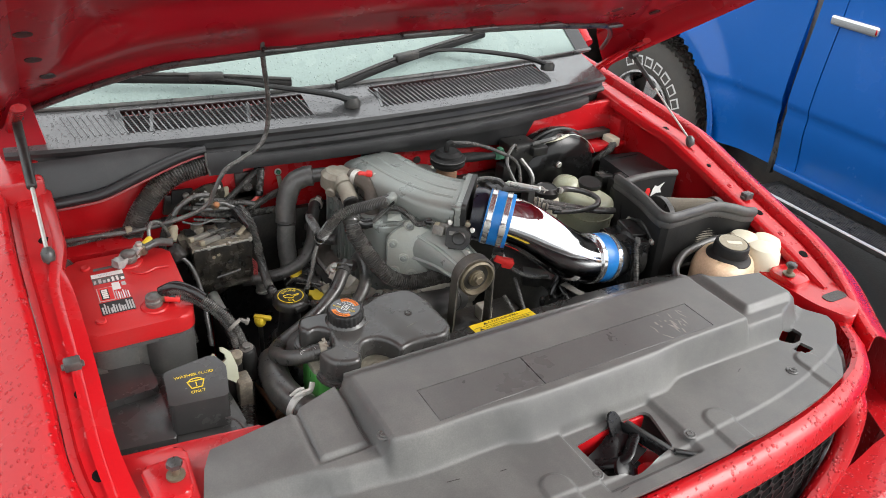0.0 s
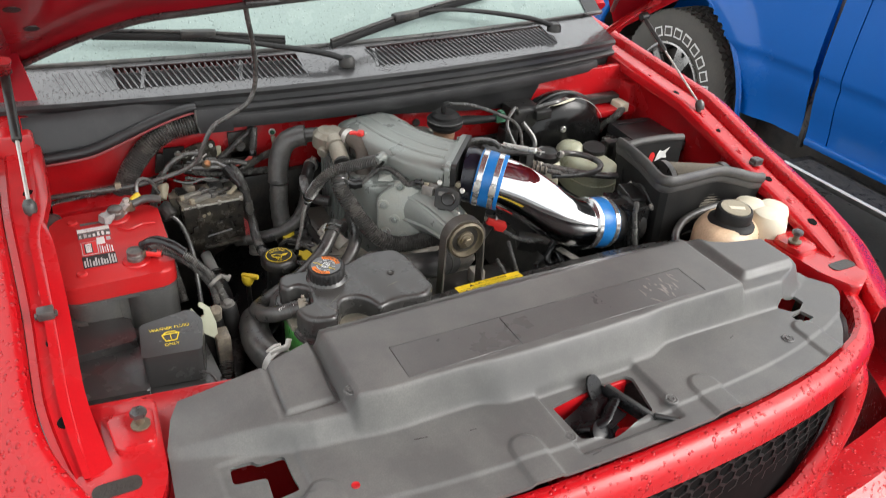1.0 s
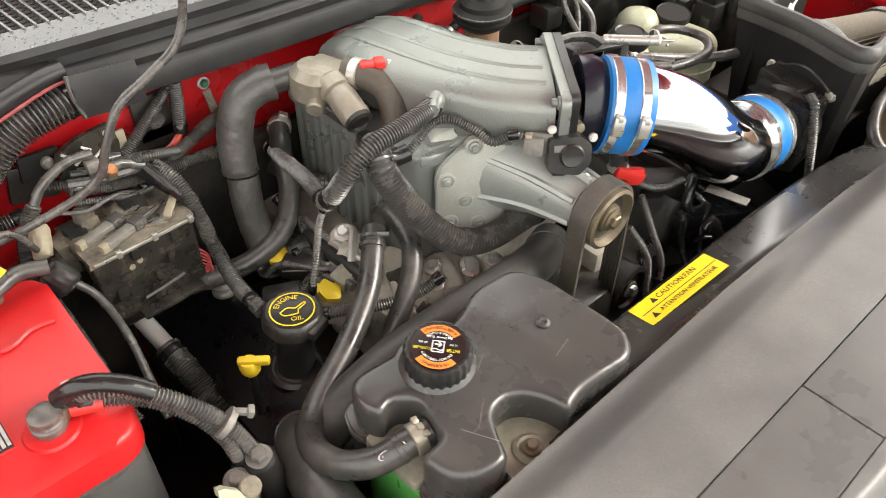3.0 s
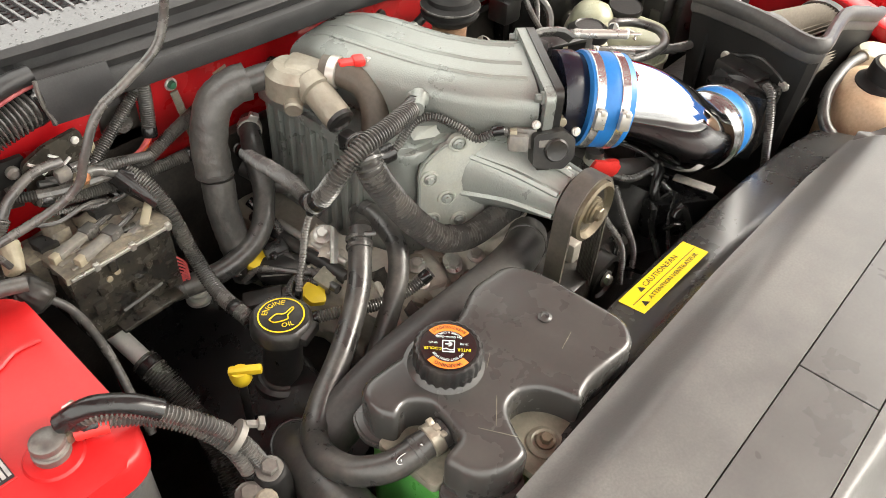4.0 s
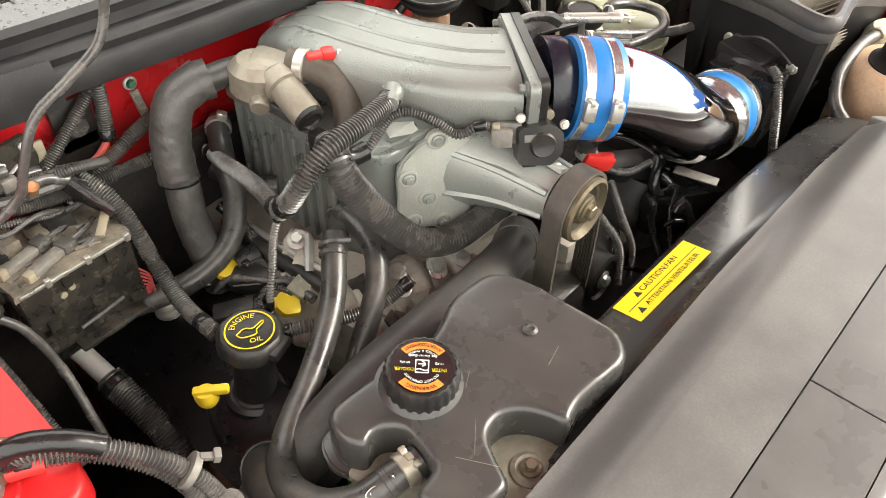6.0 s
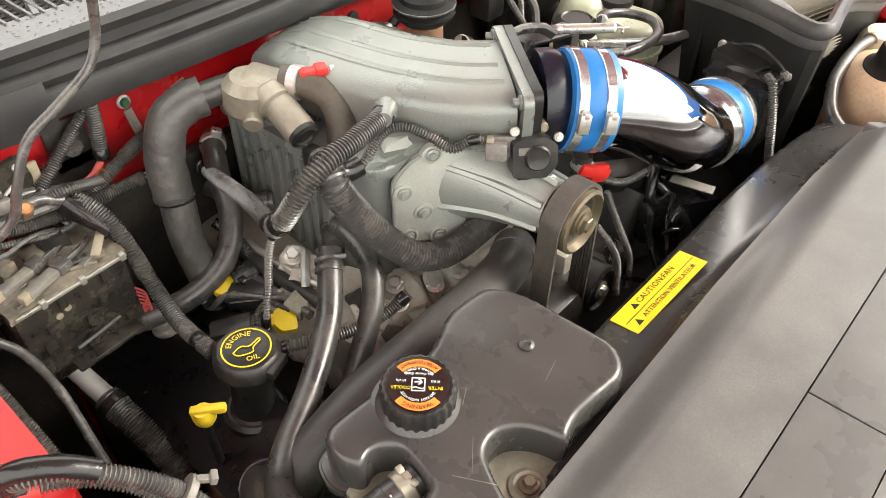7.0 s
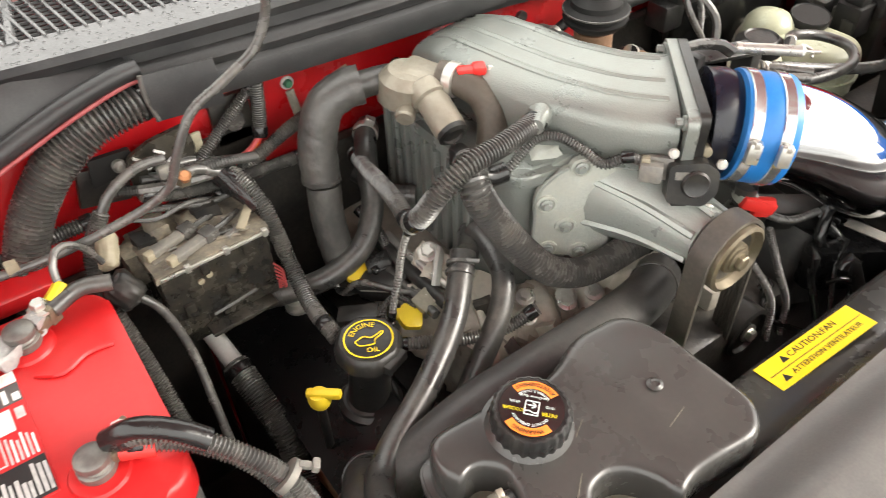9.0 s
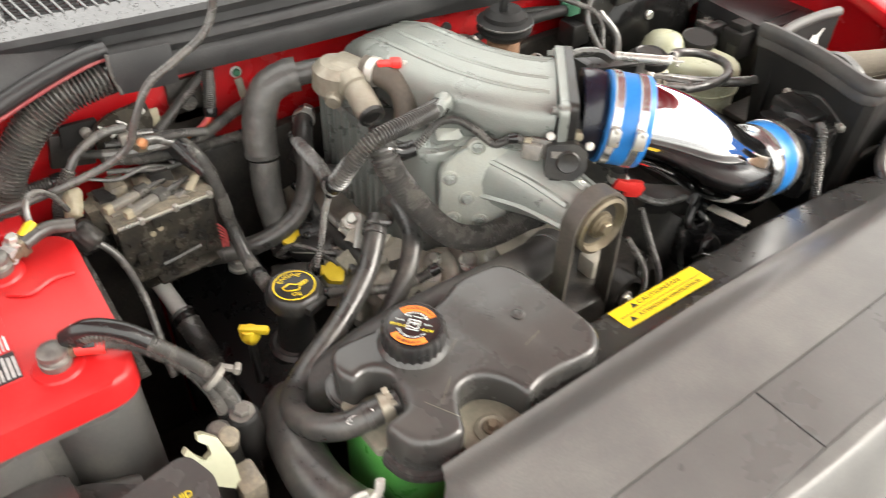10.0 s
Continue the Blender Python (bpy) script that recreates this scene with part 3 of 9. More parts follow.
for row in range(14):
    for k in range(-16, 17):
        cx = (k + (0.5 if row % 2 else 0)) * R * 1.732
        cz = 0.925 - row * R * 1.5
        if abs(cx) > 0.45:
            continue
        rim_o = [(cx + R * math.sin(a * math.pi / 3), cz + R * math.cos(a * math.pi / 3)) for a in range(6)]
        rim_i = [(cx + R * 0.80 * math.sin(a * math.pi / 3), cz + R * 0.80 * math.cos(a * math.pi / 3)) for a in range(6)]
        yy = nose_y(cx) - 0.024 + (0.925 - cz) * 0.05
        o = [bm.verts.new((x, yy, z)) for x, z in rim_o]
        f = [bm.verts.new((x, yy, z)) for x, z in rim_i]
        q = [bm.verts.new((x, yy + 0.014, z)) for x, z in rim_i]
        for a in range(6):
            b = (a + 1) % 6
            bm.faces.new((o[a], o[b], f[b], f[a]))
            bm.faces.new((f[a], f[b], q[b], q[a]))
part("grille_mesh", bm, AIRBOX, truck, "black honeycomb grille")
# added black sheet stands for the shade behind the honeycomb
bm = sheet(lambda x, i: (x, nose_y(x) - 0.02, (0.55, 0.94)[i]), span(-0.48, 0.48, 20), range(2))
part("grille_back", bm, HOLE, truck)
bump = [(-0.03, 0.72), (0.05, 0.735), (0.10, 0.70), (0.12, 0.60), (0.115, 0.44), (0.08, 0.34), (0.0, 0.31)]
bl = [(x, nose_y(x * 0.66) - 0.03) for x in span(-0.80, 0.80, 24)]
bl = [(-0.95, 0.02), (-0.90, -0.10)] + bl + [(0.90, -0.10), (0.95, 0.02)]
rings = []
for i, (x, y) in enumerate(bl):
    d = (Vector(bl[min(i + 1, len(bl) - 1)]) - Vector(bl[max(i - 1, 0)])).normalized()
    rings.append([(x + d.y * o, y - d.x * o, h) for o, h in bump])
part("bumper", thick(loft(rings, closed=False), 0.004), RED_WET, truck, "red painted bumper beaded with rain")

# hood: inner panel, outer skin, seal, hinges
SLOPE = radians(33)


def hood_at(x, v, drop=0.0):
    q = (x / 0.76) ** 2
    swept = ease(0.50, 0.765, abs(x))
    y0, z0 = 0.475 + 0.22 * q + 0.155 * swept, 1.500 - 0.112 * q - 0.100 * swept
    return (x, y0 - v * math.cos(SLOPE) - drop * math.sin(SLOPE), z0 + v * math.sin(SLOPE) - drop * math.cos(SLOPE))


def hood_drop(x, v):
    a = abs(x)
    edge = max(ease(0.60, 0.66, a), 1 - ease(0.12, 0.20, v), ease(1.02, 1.08, v))
    rib = max(1 - ease(0.03, 0.06, abs(a - 0.30 - 0.12 * v)), 0) * ease(0.15, 0.3, v)
    lip = 0.055 * ease(0.700, 0.765, a) + 0.012 * (1 - ease(0.0, 0.03, v))
    return 0.030 * max(edge, 0.8 * rib) + lip


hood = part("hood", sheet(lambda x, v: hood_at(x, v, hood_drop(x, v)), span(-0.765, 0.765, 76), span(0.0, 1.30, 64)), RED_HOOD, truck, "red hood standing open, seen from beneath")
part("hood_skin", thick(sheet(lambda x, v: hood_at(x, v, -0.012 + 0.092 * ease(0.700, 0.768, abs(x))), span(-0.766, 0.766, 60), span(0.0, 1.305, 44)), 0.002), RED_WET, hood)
part("hood_seal", tube([hood_at(x, 0.004, 0.045) for x in span(-0.70, 0.70, 14)], 0.006, 8, 0.02), RUBBER, hood, "black rubber hood seal")
for x in (-0.30, -0.05, 0.10, 0.28, 0.52):
    part("seal_clip", box(x - 0.03, x + 0.03, hood_at(x, 0.02)[1] - 0.025, hood_at(x, 0.02)[1] - 0.004, hood_at(x, 0.02, 0.05)[2] - 0.004, hood_at(x, 0.02, 0.05)[2] + 0.004, 0.003), RUBBER, hood)
for x, v in ((-0.68, 0.26), (-0.66, 0.13), (-0.69, 0.40), (0.66, 0.20), (0.68, 0.42), (0.47, 0.07)):
    p = Vector(hood_at(x, v, hood_drop(x, v)))
    # dark discs stand for the shade in the hood's holes
    part("hole", lathe([(0.014, -0.001), (0.013, 0.001), (0.011, 0.0012)], p, (0, -math.sin(SLOPE), -math.cos(SLOPE)), 20), DARK, hood)
for s in (-1, 1):
    part("hinge_arm", join(tube([(s * 0.735, 0.86, 1.16), (s * 0.733, 0.80, 1.22), (s * 0.728, 0.72, 1.28), (s * 0.715, 0.62, 1.345)], 0.013, 8, 0.02, squash=0.6),
                           box(s * 0.735 - 0.02, s * 0.735 + 0.02, 0.80, 0.92, 1.13, 1.17, 0.006)), RED, hood)

for s in (-1,):
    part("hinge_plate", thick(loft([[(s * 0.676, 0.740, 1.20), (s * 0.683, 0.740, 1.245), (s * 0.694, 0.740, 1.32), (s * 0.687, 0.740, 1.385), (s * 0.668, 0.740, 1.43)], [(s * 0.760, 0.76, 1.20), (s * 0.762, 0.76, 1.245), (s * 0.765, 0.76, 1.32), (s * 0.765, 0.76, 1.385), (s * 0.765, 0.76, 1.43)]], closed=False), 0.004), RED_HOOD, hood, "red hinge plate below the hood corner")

# gas struts
for s, y0, y1, z1 in ((-1, 0.437, 0.70, 1.300), (1, 0.414, 0.665, 1.292)):
    strut = thing("gas_strut", (s * 0.722, y0, rail_z(y0)), "thin gas strut with a black cylinder, holding up the hood", "strut", "hood struts")
    a, b = Vector((s * 0.722, y0, rail_z(y0) + 0.012)), Vector((s * 0.722, y1, z1))
    part("rod", rod(a, a + (b - a) * 0.64, 0.0035 if s < 0 else 0.0026, 10), STEEL, strut, "thin grey rod")
    part("cylinder", rod(a + (b - a) * (0.46 if s < 0 else 0.60), b, 0.0085 if s < 0 else 0.0055, 14, 0.002), BLACK, strut)
    part("ball_socket", join(lathe([(0.009, -0.012), (0.011, -0.006), (0.011, 0.004), (0.006, 0.012)], a, (0, 0.4, 1), 14), rod(a + Vector((0, 0, -0.016)), a, 0.006)), RUBBER, strut)
    part("upper_socket", rod(b - Vector((0.01, 0, 0)), b + Vector((0.012, 0, 0.004)), 0.010, 12, 0.002), BLACK, strut)


# ---- cowl and windscreen ----
def cowl_y(x):
    return 0.632 + 0.19 * x * x


COWL_P = [(0.028, 1.146), (0.020, 1.149), (0.016, 1.158), (0.016, 1.176), (0.004, 1.180), (-0.006, 1.188), (-0.008, 1.196), (-0.003, 1.203), (0.004, 1.206),
          (0.006, 1.218), (-0.004, 1.221), (-0.006, 1.230), (0.0, 1.236), (0.012, 1.240), (0.03, 1.245), (0.06, 1.253), (0.09, 1.261), (0.105, 1.265), (0.115, 1.268), (0.122, 1.270)]
VENTS = ((-0.655, -0.155), (-0.02, 0.50))


def cowl_place(x, d, h):
    crown = -0.018 * (x / 0.75) ** 2
    return (x, cowl_y(x) + d, h + crown * ease(1.15, 1.24, h))


part("hinge_tray", join(box(0.610, 0.735, 0.700, 0.845, 1.128, 1.136, 0.003), box(0.605, 0.615, 0.695, 0.845, 1.128, 1.150, 0.003), box(0.730, 0.738, 0.70, 0.845, 1.128, 1.150, 0.003)), BLACK, truck, "black plastic tray beside the hinge")
bm = sheet(lambda x, i: cowl_place(x, *COWL_P[i]), span(-0.755, 0.690, 75), range(0, 13))
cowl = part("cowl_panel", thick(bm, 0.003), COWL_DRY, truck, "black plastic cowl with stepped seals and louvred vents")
# top deck takes the lighter wet colour with sky sheen in it
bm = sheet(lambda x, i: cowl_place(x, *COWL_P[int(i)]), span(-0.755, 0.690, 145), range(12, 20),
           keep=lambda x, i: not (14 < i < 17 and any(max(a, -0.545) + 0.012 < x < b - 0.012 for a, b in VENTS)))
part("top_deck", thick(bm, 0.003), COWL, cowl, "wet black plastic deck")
part("tray", sheet(lambda x, i: cowl_place(x, (0.01, 0.14)[i], (1.222, 1.240)[i]), span(-0.70, 0.70, 30), range(2)), RED, cowl, "red metal tray below the vents")
slat_me = None
for a, b in VENTS:
    count = int((b - a) / 0.0125)
    for k in range(count):
        x = a + 0.012 + (b - a - 0.024) * (k + 0.5) / count
        p0, p1 = Vector(cowl_place(x, 0.028, 1.2455)), Vector(cowl_place(x, 0.093, 1.2625))
        if slat_me is None:
            sb = box(-0.0015, 0.0015, -0.037, 0.037, -0.007, 0.0022, 0.0007, 1)
            slat_me = bpy.data.meshes.new("slat")
            sb.to_mesh(slat_me)
            sb.free()
            slat_me.materials.append(COWL)
        ob = new("slat", slat_me)
        ob.parent = cowl
        lean = 0.22 if a < -0.3 else 0.28
        ob.matrix_local = Matrix.Translation((p0 + p1) / 2 - ORIGIN[cowl.name]) @ pose(0, 0, 0, 14.5, 0, math.degrees(lean))
    for d, h in [(0.032 + 0.0062 * q, 1.2455 + 0.00156 * q) for q in range(10)]:
        pts = [cowl_place(x, d, h - 0.004) for x in span(a + 0.010 + (0.11 if a < -0.3 else 0), b - 0.010, 16)]
        part("cross_bar", tube(pts, 0.0020, 6, 0.03), COWL_DRY, cowl)
    for x in ((a * 0.66 + b * 0.34, a * 0.28 + b * 0.72) if a < -0.3 else (a + 0.02,)):
        part("mullion", tube([cowl_place(x - 0.008, 0.028, 1.243), cowl_place(x + 0.008, 0.094, 1.2605)], 0.0055, 6, 0.02, squash=0.6), COWL, cowl)
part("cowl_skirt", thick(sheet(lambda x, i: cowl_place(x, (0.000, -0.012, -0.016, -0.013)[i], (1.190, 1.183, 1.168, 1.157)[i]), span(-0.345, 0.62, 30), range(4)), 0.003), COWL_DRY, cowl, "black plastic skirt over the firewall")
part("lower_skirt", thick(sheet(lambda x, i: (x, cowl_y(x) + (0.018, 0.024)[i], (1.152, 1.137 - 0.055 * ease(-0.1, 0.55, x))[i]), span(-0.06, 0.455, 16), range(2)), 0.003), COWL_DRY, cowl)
# left end of the cowl: a stepped closing panel and its seal
side = thing("cowl_seal_panel", (-0.55, 0.64, 1.10), "black plastic closing panel with a pink edged rubber seal", "seal panel")
bm = sheet(lambda t, i: ((-0.715 + 0.305 * t), 0.676 - 0.012 * i, (1.218, 1.205, (1.137 + 0.056 * ease(0.3, 1.0, t)))[i]), span(0, 1, 12), range(3))
part("panel", thick(bm, 0.003), COWL_DRY, side)
part("seal", tube([(-0.72, 0.645, 1.143), (-0.66, 0.645, 1.144), (-0.605, 0.645, 1.149), (-0.55, 0.645, 1.168), (-0.48, 0.646, 1.193), (-0.43, 0.648, 1.205), (-0.405, 0.65, 1.206)], 0.010, 10, 0.01), COWL_DRY, side)
part("edge", tube([(-0.72, 0.637, 1.133), (-0.66, 0.637, 1.134), (-0.605, 0.637, 1.139), (-0.55, 0.637, 1.158), (-0.48, 0.638, 1.183), (-0.43, 0.641, 1.196), (-0.405, 0.644, 1.198)], 0.0019, 6, 0.012, squash=1.2), PEELING_RED, side)
flap = thing("cowl_flap", (-0.36, 0.64, 1.10), "black plastic flap hanging below the cowl", "flap")
part("flap_panel", thick(sheet(lambda x, i: (x, cowl_y(x) + (-0.028, -0.034, -0.034)[i], (1.206, 1.190, 1.160 + 0.02 * max(x + 0.37, 0))[i]), span(-0.407, -0.340, 8), range(3)), 0.003), COWL_DRY, flap)
part("flap_lip", tube([(-0.408, 0.634, 1.207), (-0.409, 0.630, 1.185), (-0.404, 0.627, 1.160)], 0.0025, 6, 0.006), LOOM, flap)

screen = part("windscreen", thick(sheet(lambda x, v: (x * (1 - 0.10 * v), 0.632 + 0.19 * x * x + 0.116 + 0.70 * v, 1.268 - 0.018 * (x / 0.75) ** 2 + 0.50 * v + 0.03 * v * (1 - v)), span(-0.735, 0.735, 30), span(0, 1, 14)), 0.005), GLASS, truck, "misted windscreen with rain drops")
for s in (1,):
    part("screen_border", thick(sheet(lambda x, v: (s * x * (1 - 0.10 * v), 0.632 + 0.19 * x * x + 0.1145 + 0.70 * v, 1.2705 - 0.018 * (x / 0.75) ** 2 + 0.50 * v + 0.03 * v * (1 - v)), span(0.675, 0.735, 6), span(0, 1, 14)), 0.001), FRIT, screen, "black printed border")
part("screen_trim", tube([(x, cowl_y(x) + 0.118, 1.272 - 0.018 * (x / 0.75) ** 2) for x in span(-0.735, 0.735, 20)], 0.005, 8, 0.03), RUBBER, truck)
part("dashboard", box(-0.70, 0.70, 1.0, 1.35, 1.10, 1.24, 0.02), DARK, truck)
for s in (-1, 1):
    part("windscreen_pillar", tube([(s * 0.757, 0.90, 1.25), (s * 0.735, 1.10, 1.42), (s * 0.69, 1.45, 1.76)], 0.026, 10, 0.05), RED_WET, truck)

for name, pts, blade in (("left", [(-0.075, 0.672, 1.262), (-0.13, 0.685, 1.280), (-0.27, 0.735, 1.300), (-0.42, 0.80, 1.318)], [(-0.19, 0.735, 1.292), (-0.36, 0.775, 1.306), (-0.56, 0.83, 1.312)]),
                         ("right", [(0.50, 0.735, 1.268), (0.42, 0.752, 1.292), (0.24, 0.775, 1.318), (0.10, 0.775, 1.318)], [(-0.10, 0.70, 1.288), (0.10, 0.760, 1.312), (0.36, 0.835, 1.330)])):
    w = thing("wiper", pts[0], "wet black windscreen wiper resting on the glass", "wiper", "windscreen wipers")
    part("arm", tube(pts, 0.0095, 10, 0.015, r_end=0.005, squash=0.7), AIRBOX, w)
    part("pivot", lathe([(0.018, 0), (0.018, 0.012), (0.012, 0.02)], Vector(pts[0]) - Vector((0, 0, 0.012)), n=18), BLACK, w)
    part("blade", tube(blade, 0.006, 8, 0.02, squash=1.5), AIRBOX, w)
    part("bridge", tube([Vector(p) + Vector((0, 0, 0.011)) for p in blade], 0.004, 8, 0.02), BLACK, w)
    bx = box(-0.035, 0.035, -0.010, 0.010, -0.008, 0.010, 0.004)
    d = Vector(blade[2]) - Vector(blade[0])
    part("joint", moved(bx, Matrix.Translation(blade[1]) @ pose(0, 0, 0.006, 0, 0, math.degrees(math.atan2(d.y, d.x)))), BLACK, w)


# ---- the radiator cover ----
PX0, PX1, PY0, PY1, PMID = -0.279, 0.280, -0.108, -0.035, -0.089


def slab(plan, zf, step, holes=(), skirt=0.006):
    """A moulded sheet: a plan with holes, raised by zf(x, y), its edges turned down."""
    loops = [plan, *holes]
    pts, edges = [], []
    for loop in loops:
        first = len(pts)
        for i, p in enumerate(loop):
            q = loop[(i + 1) % len(loop)]
            n = max(1, int(math.hypot(q[0] - p[0], q[1] - p[1]) / step))
            pts += [Vector((p[0] + (q[0] - p[0]) * k / n, p[1] + (q[1] - p[1]) * k / n)) for k in range(n)]
        count = len(pts) - first
        edges += [(first + k, first + (k + 1) % count) for k in range(count)]

    def within(loop, x, y):
        odd = False
        for i, (ax, ay) in enumerate(loop):
            bx, by = loop[i - 1]
            if (ay > y) != (by > y) and x < (bx - ax) * (y - ay) / (by - ay) + ax:
                odd = not odd
        return odd
    x0, x1 = min(p[0] for p in plan), max(p[0] for p in plan)
    y0, y1 = min(p[1] for p in plan), max(p[1] for p in plan)
    for i, x in enumerate(np.arange(x0, x1, step)):
        for y in np.arange(y0 + (step / 2 if i % 2 else 0), y1, step):
            pts.append(Vector((float(x), float(y))))
    spans = [(min(p[0] for p in h), max(p[0] for p in h), min(p[1] for p in h), max(p[1] for p in h)) for h in loops]
    flat, _, tris, *_ = delaunay_2d_cdt(pts, edges, [], 0, 1e-6)
    bm = bmesh.new()
    vs = [bm.verts.new((p.x, p.y, zf(p.x, p.y))) for p in flat]
    for f in tris:
        cx, cy = sum(flat[i].x for i in f) / len(f), sum(flat[i].y for i in f) / len(f)
        if within(plan, cx, cy) and not any(b[0] < cx < b[1] and b[2] < cy < b[3] and within(h, cx, cy) for b, h in zip(spans[1:], holes)):
            bm.faces.new([vs[i] for i in f])
    bmesh.ops.delete(bm, geom=[v for v in bm.verts if not v.link_faces], context="VERTS")
    rim = [e for e in bm.edges if len(e.link_faces) == 1]
    down = bmesh.ops.extrude_edge_only(bm, edges=rim)
    for v in down["geom"]:
        if isinstance(v, bmesh.types.BMVert):
            v.co.z -= skirt
    return bm


def block(x, y, x0, x1, y0, y1, soft):
    """1 inside a rectangle, falling to 0 across its soft border."""
    return ease(x0, x0 + soft, x) * ease(x1, x1 - soft, x) * ease(y0, y0 + soft, y) * ease(y1, y1 - soft, y)


def ramp(a, b, x):
    """Straight rise from a to b with short rounded ends."""
    t = min(max((x - a) / (b - a), 0.0), 1.0)
    return 0.55 * t + 0.45 * t * t * (3 - 2 * t)


def lip_y(x):
    if x < -0.42:
        return -0.104 + 0.061 * (-0.42 - x) / 0.187
    if x > 0.46:
        return -0.118 + 0.036 * (x - 0.46) / 0.085
    return -0.124 + 0.006 * ease(0.05, 0.25, abs(x)) + 0.014 * ease(0.30, 0.42, -x)


def cover_z(x, y):
    a = abs(x)
    deck = 1.003 + 0.010 * (1 - (x / 0.62) ** 2)
    front = nose_y(x) + 0.041
    deck -= 0.0035 * ease(front + 0.004, front - 0.001, y)
    for cx, top in ((-0.158, -0.219), (0.168, -0.221), (-0.440, -0.178), (0.445, -0.180)):
        if abs(x - cx) < 0.04 and y < top + 0.01:
            reach = math.hypot(x - cx, max(y - (top - 0.024), 0))
            deck += 0.0045 * ease(0.027, 0.021, reach)
    deck -= 0.008 * block(x, y, -0.092, 0.098, -0.285, -0.152, 0.008)
    deck -= 0.004 * block(x, y, -0.556, -0.446, -0.195, -0.092, 0.006)
    high = 1.074 - (0.033 if x < 0 else 0.022) * ease(0.354, 0.370, a)
    if x < 0:
        high += 0.010 * ease(-0.05, 0.02, y) * ease(0.36, 0.38, a) - 0.034 * min(max((a - 0.462) / 0.145, 0.0), 1.0)
    else:
        high -= 0.040 * ease(0.528, 0.556, a)
    high -= 0.030 * ease(0.03, 0.082, y) * (1 - ease(0.36, 0.375, a))
    edge = lip_y(x)
    run = 0.020 + 0.016 * (1 - ease(0.13, 0.185, a))
    z = deck + (high - deck) * ramp(edge - run, edge + 0.002, y)
    if x < -0.3:
        z += 0.007 * block(x, y, -0.449, -0.374, -0.074, 0.10, 0.0045) - 0.0045 * block(x, y, -0.457, -0.366, -0.082, 0.10, 0.0036)
    if x > 0.3:
        z += 0.013 * block(x, y, 0.386, 0.532, -0.095, 0.10, 0.016)
    return z + 0.0006 * noise.noise((x * 14, y * 14, 0))


COVER = [(x, nose_y(x)) for x in span(-0.485, 0.475, 48)] + [(0.515, -0.225), (0.548, -0.190), (0.592, -0.155), (0.606, -0.140), (0.612, -0.120), (0.585, -0.085), (0.556, -0.058), (0.548, -0.035), (0.536, -0.012), (0.444, 0.006),
         (0.411, 0.022), (0.379, 0.068), (0.24, 0.080), (0.0, 0.084), (-0.349, 0.080), (-0.358, 0.062), (-0.372, 0.050), (-0.440, 0.026), (-0.452, 0.019), (-0.490, 0.022), (-0.540, 0.025), (-0.578, 0.028), (-0.594, 0.0), (-0.607, -0.043), (-0.612, -0.124), (-0.600, -0.150), (-0.548, -0.200)]
LATCH = rounded([(-0.076, -0.183), (-0.040, -0.178), (0.000, -0.172), (0.072, -0.171), (0.080, -0.180), (0.062, -0.252), (0.030, -0.258), (-0.018, -0.270), (-0.033, -0.270), (-0.040, -0.262), (-0.072, -0.256)], 0.006, 3)
NOTCH = rounded([(-0.538, -0.102), (-0.508, -0.104), (-0.503, -0.112), (-0.466, -0.113), (-0.466, -0.150), (-0.463, -0.177), (-0.499, -0.180), (-0.497, -0.140), (-0.540, -0.133)], 0.006, 3)
SLIT = rounded([(0.444, -0.137), (0.462, -0.128), (0.506, -0.121), (0.507, -0.142), (0.482, -0.156), (0.462, -0.157)], 0.004, 2)
WINDOW = rounded([(0.448, -0.167), (0.480, -0.160), (0.487, -0.184), (0.452, -0.190)], 0.003, 2)
PANEL = [(PX0, PY0), (PX1, PY0), (PX1, PY1), (PX0, PY1)]
cover = thing("radiator_cover", (0, -0.1, 1.0), "moulded black plastic radiator cover with inset panels and latch opening", "radiator cover")
shield = part("shield", slab(COVER, cover_z, 0.0034, (LATCH, NOTCH, SLIT, WINDOW, PANEL)), SHIELD, cover, sharp=50)
part("panel_tray", box(PX0 - 0.004, PX1 + 0.004, PY0 - 0.004, PY1 + 0.004, 1.062, 1.0655, 0.0), DARK, cover)
for x0, x1 in ((PX0 + 0.0011, PMID - 0.0007), (PMID + 0.0007, PX1 - 0.0011)):
    panel = part("inset_panel", box(x0, x1, PY0 + 0.0011, PY1 - 0.0011, 1.064, 1.0738, 0.0006, 1), SHIELD_FLAT, cover, "smooth scuffed black inset panel")
random.seed(21)
for k in range(22):
    u, w = random.gauss(0, 0.026), random.gauss(0, 0.014)
    x, y = 0.205 + u, -0.072 + w
    if not (0.12 < x < PX1 - 0.01 and PY0 + 0.006 < y < PY1 - 0.006):
        continue
    h, wd = random.uniform(0.003, 0.012), random.uniform(0.0006, 0.0018)
    bit = rounded([(-h, -wd), (h * 0.4, -wd * 1.6), (h, wd * 0.4), (-h * 0.3, wd)], wd, 2)
    part("residue", moved(prism(bit, 0, 0.0002), Matrix.Translation((x, y, 1.0739)) @ pose(0, 0, 0, 0, 0, random.uniform(60, 125))), RESIDUE, panel, "whitish sticker residue")
for x, y, h, a in ((-0.285, -0.166, 0.010, -8), (-0.21, -0.182, 0.005, -4), (-0.07, -0.289, 0.008, 6), (0.30, -0.17, 0.006, 20)):
    part("scratch", moved(box(-h, h, -0.0006, 0.0006, 0, 0.0003, 0), Matrix.Translation((x, y, cover_z(x, y) + 0.0004)) @ pose(0, 0, 0, 0, 0, a)), DARK, cover)
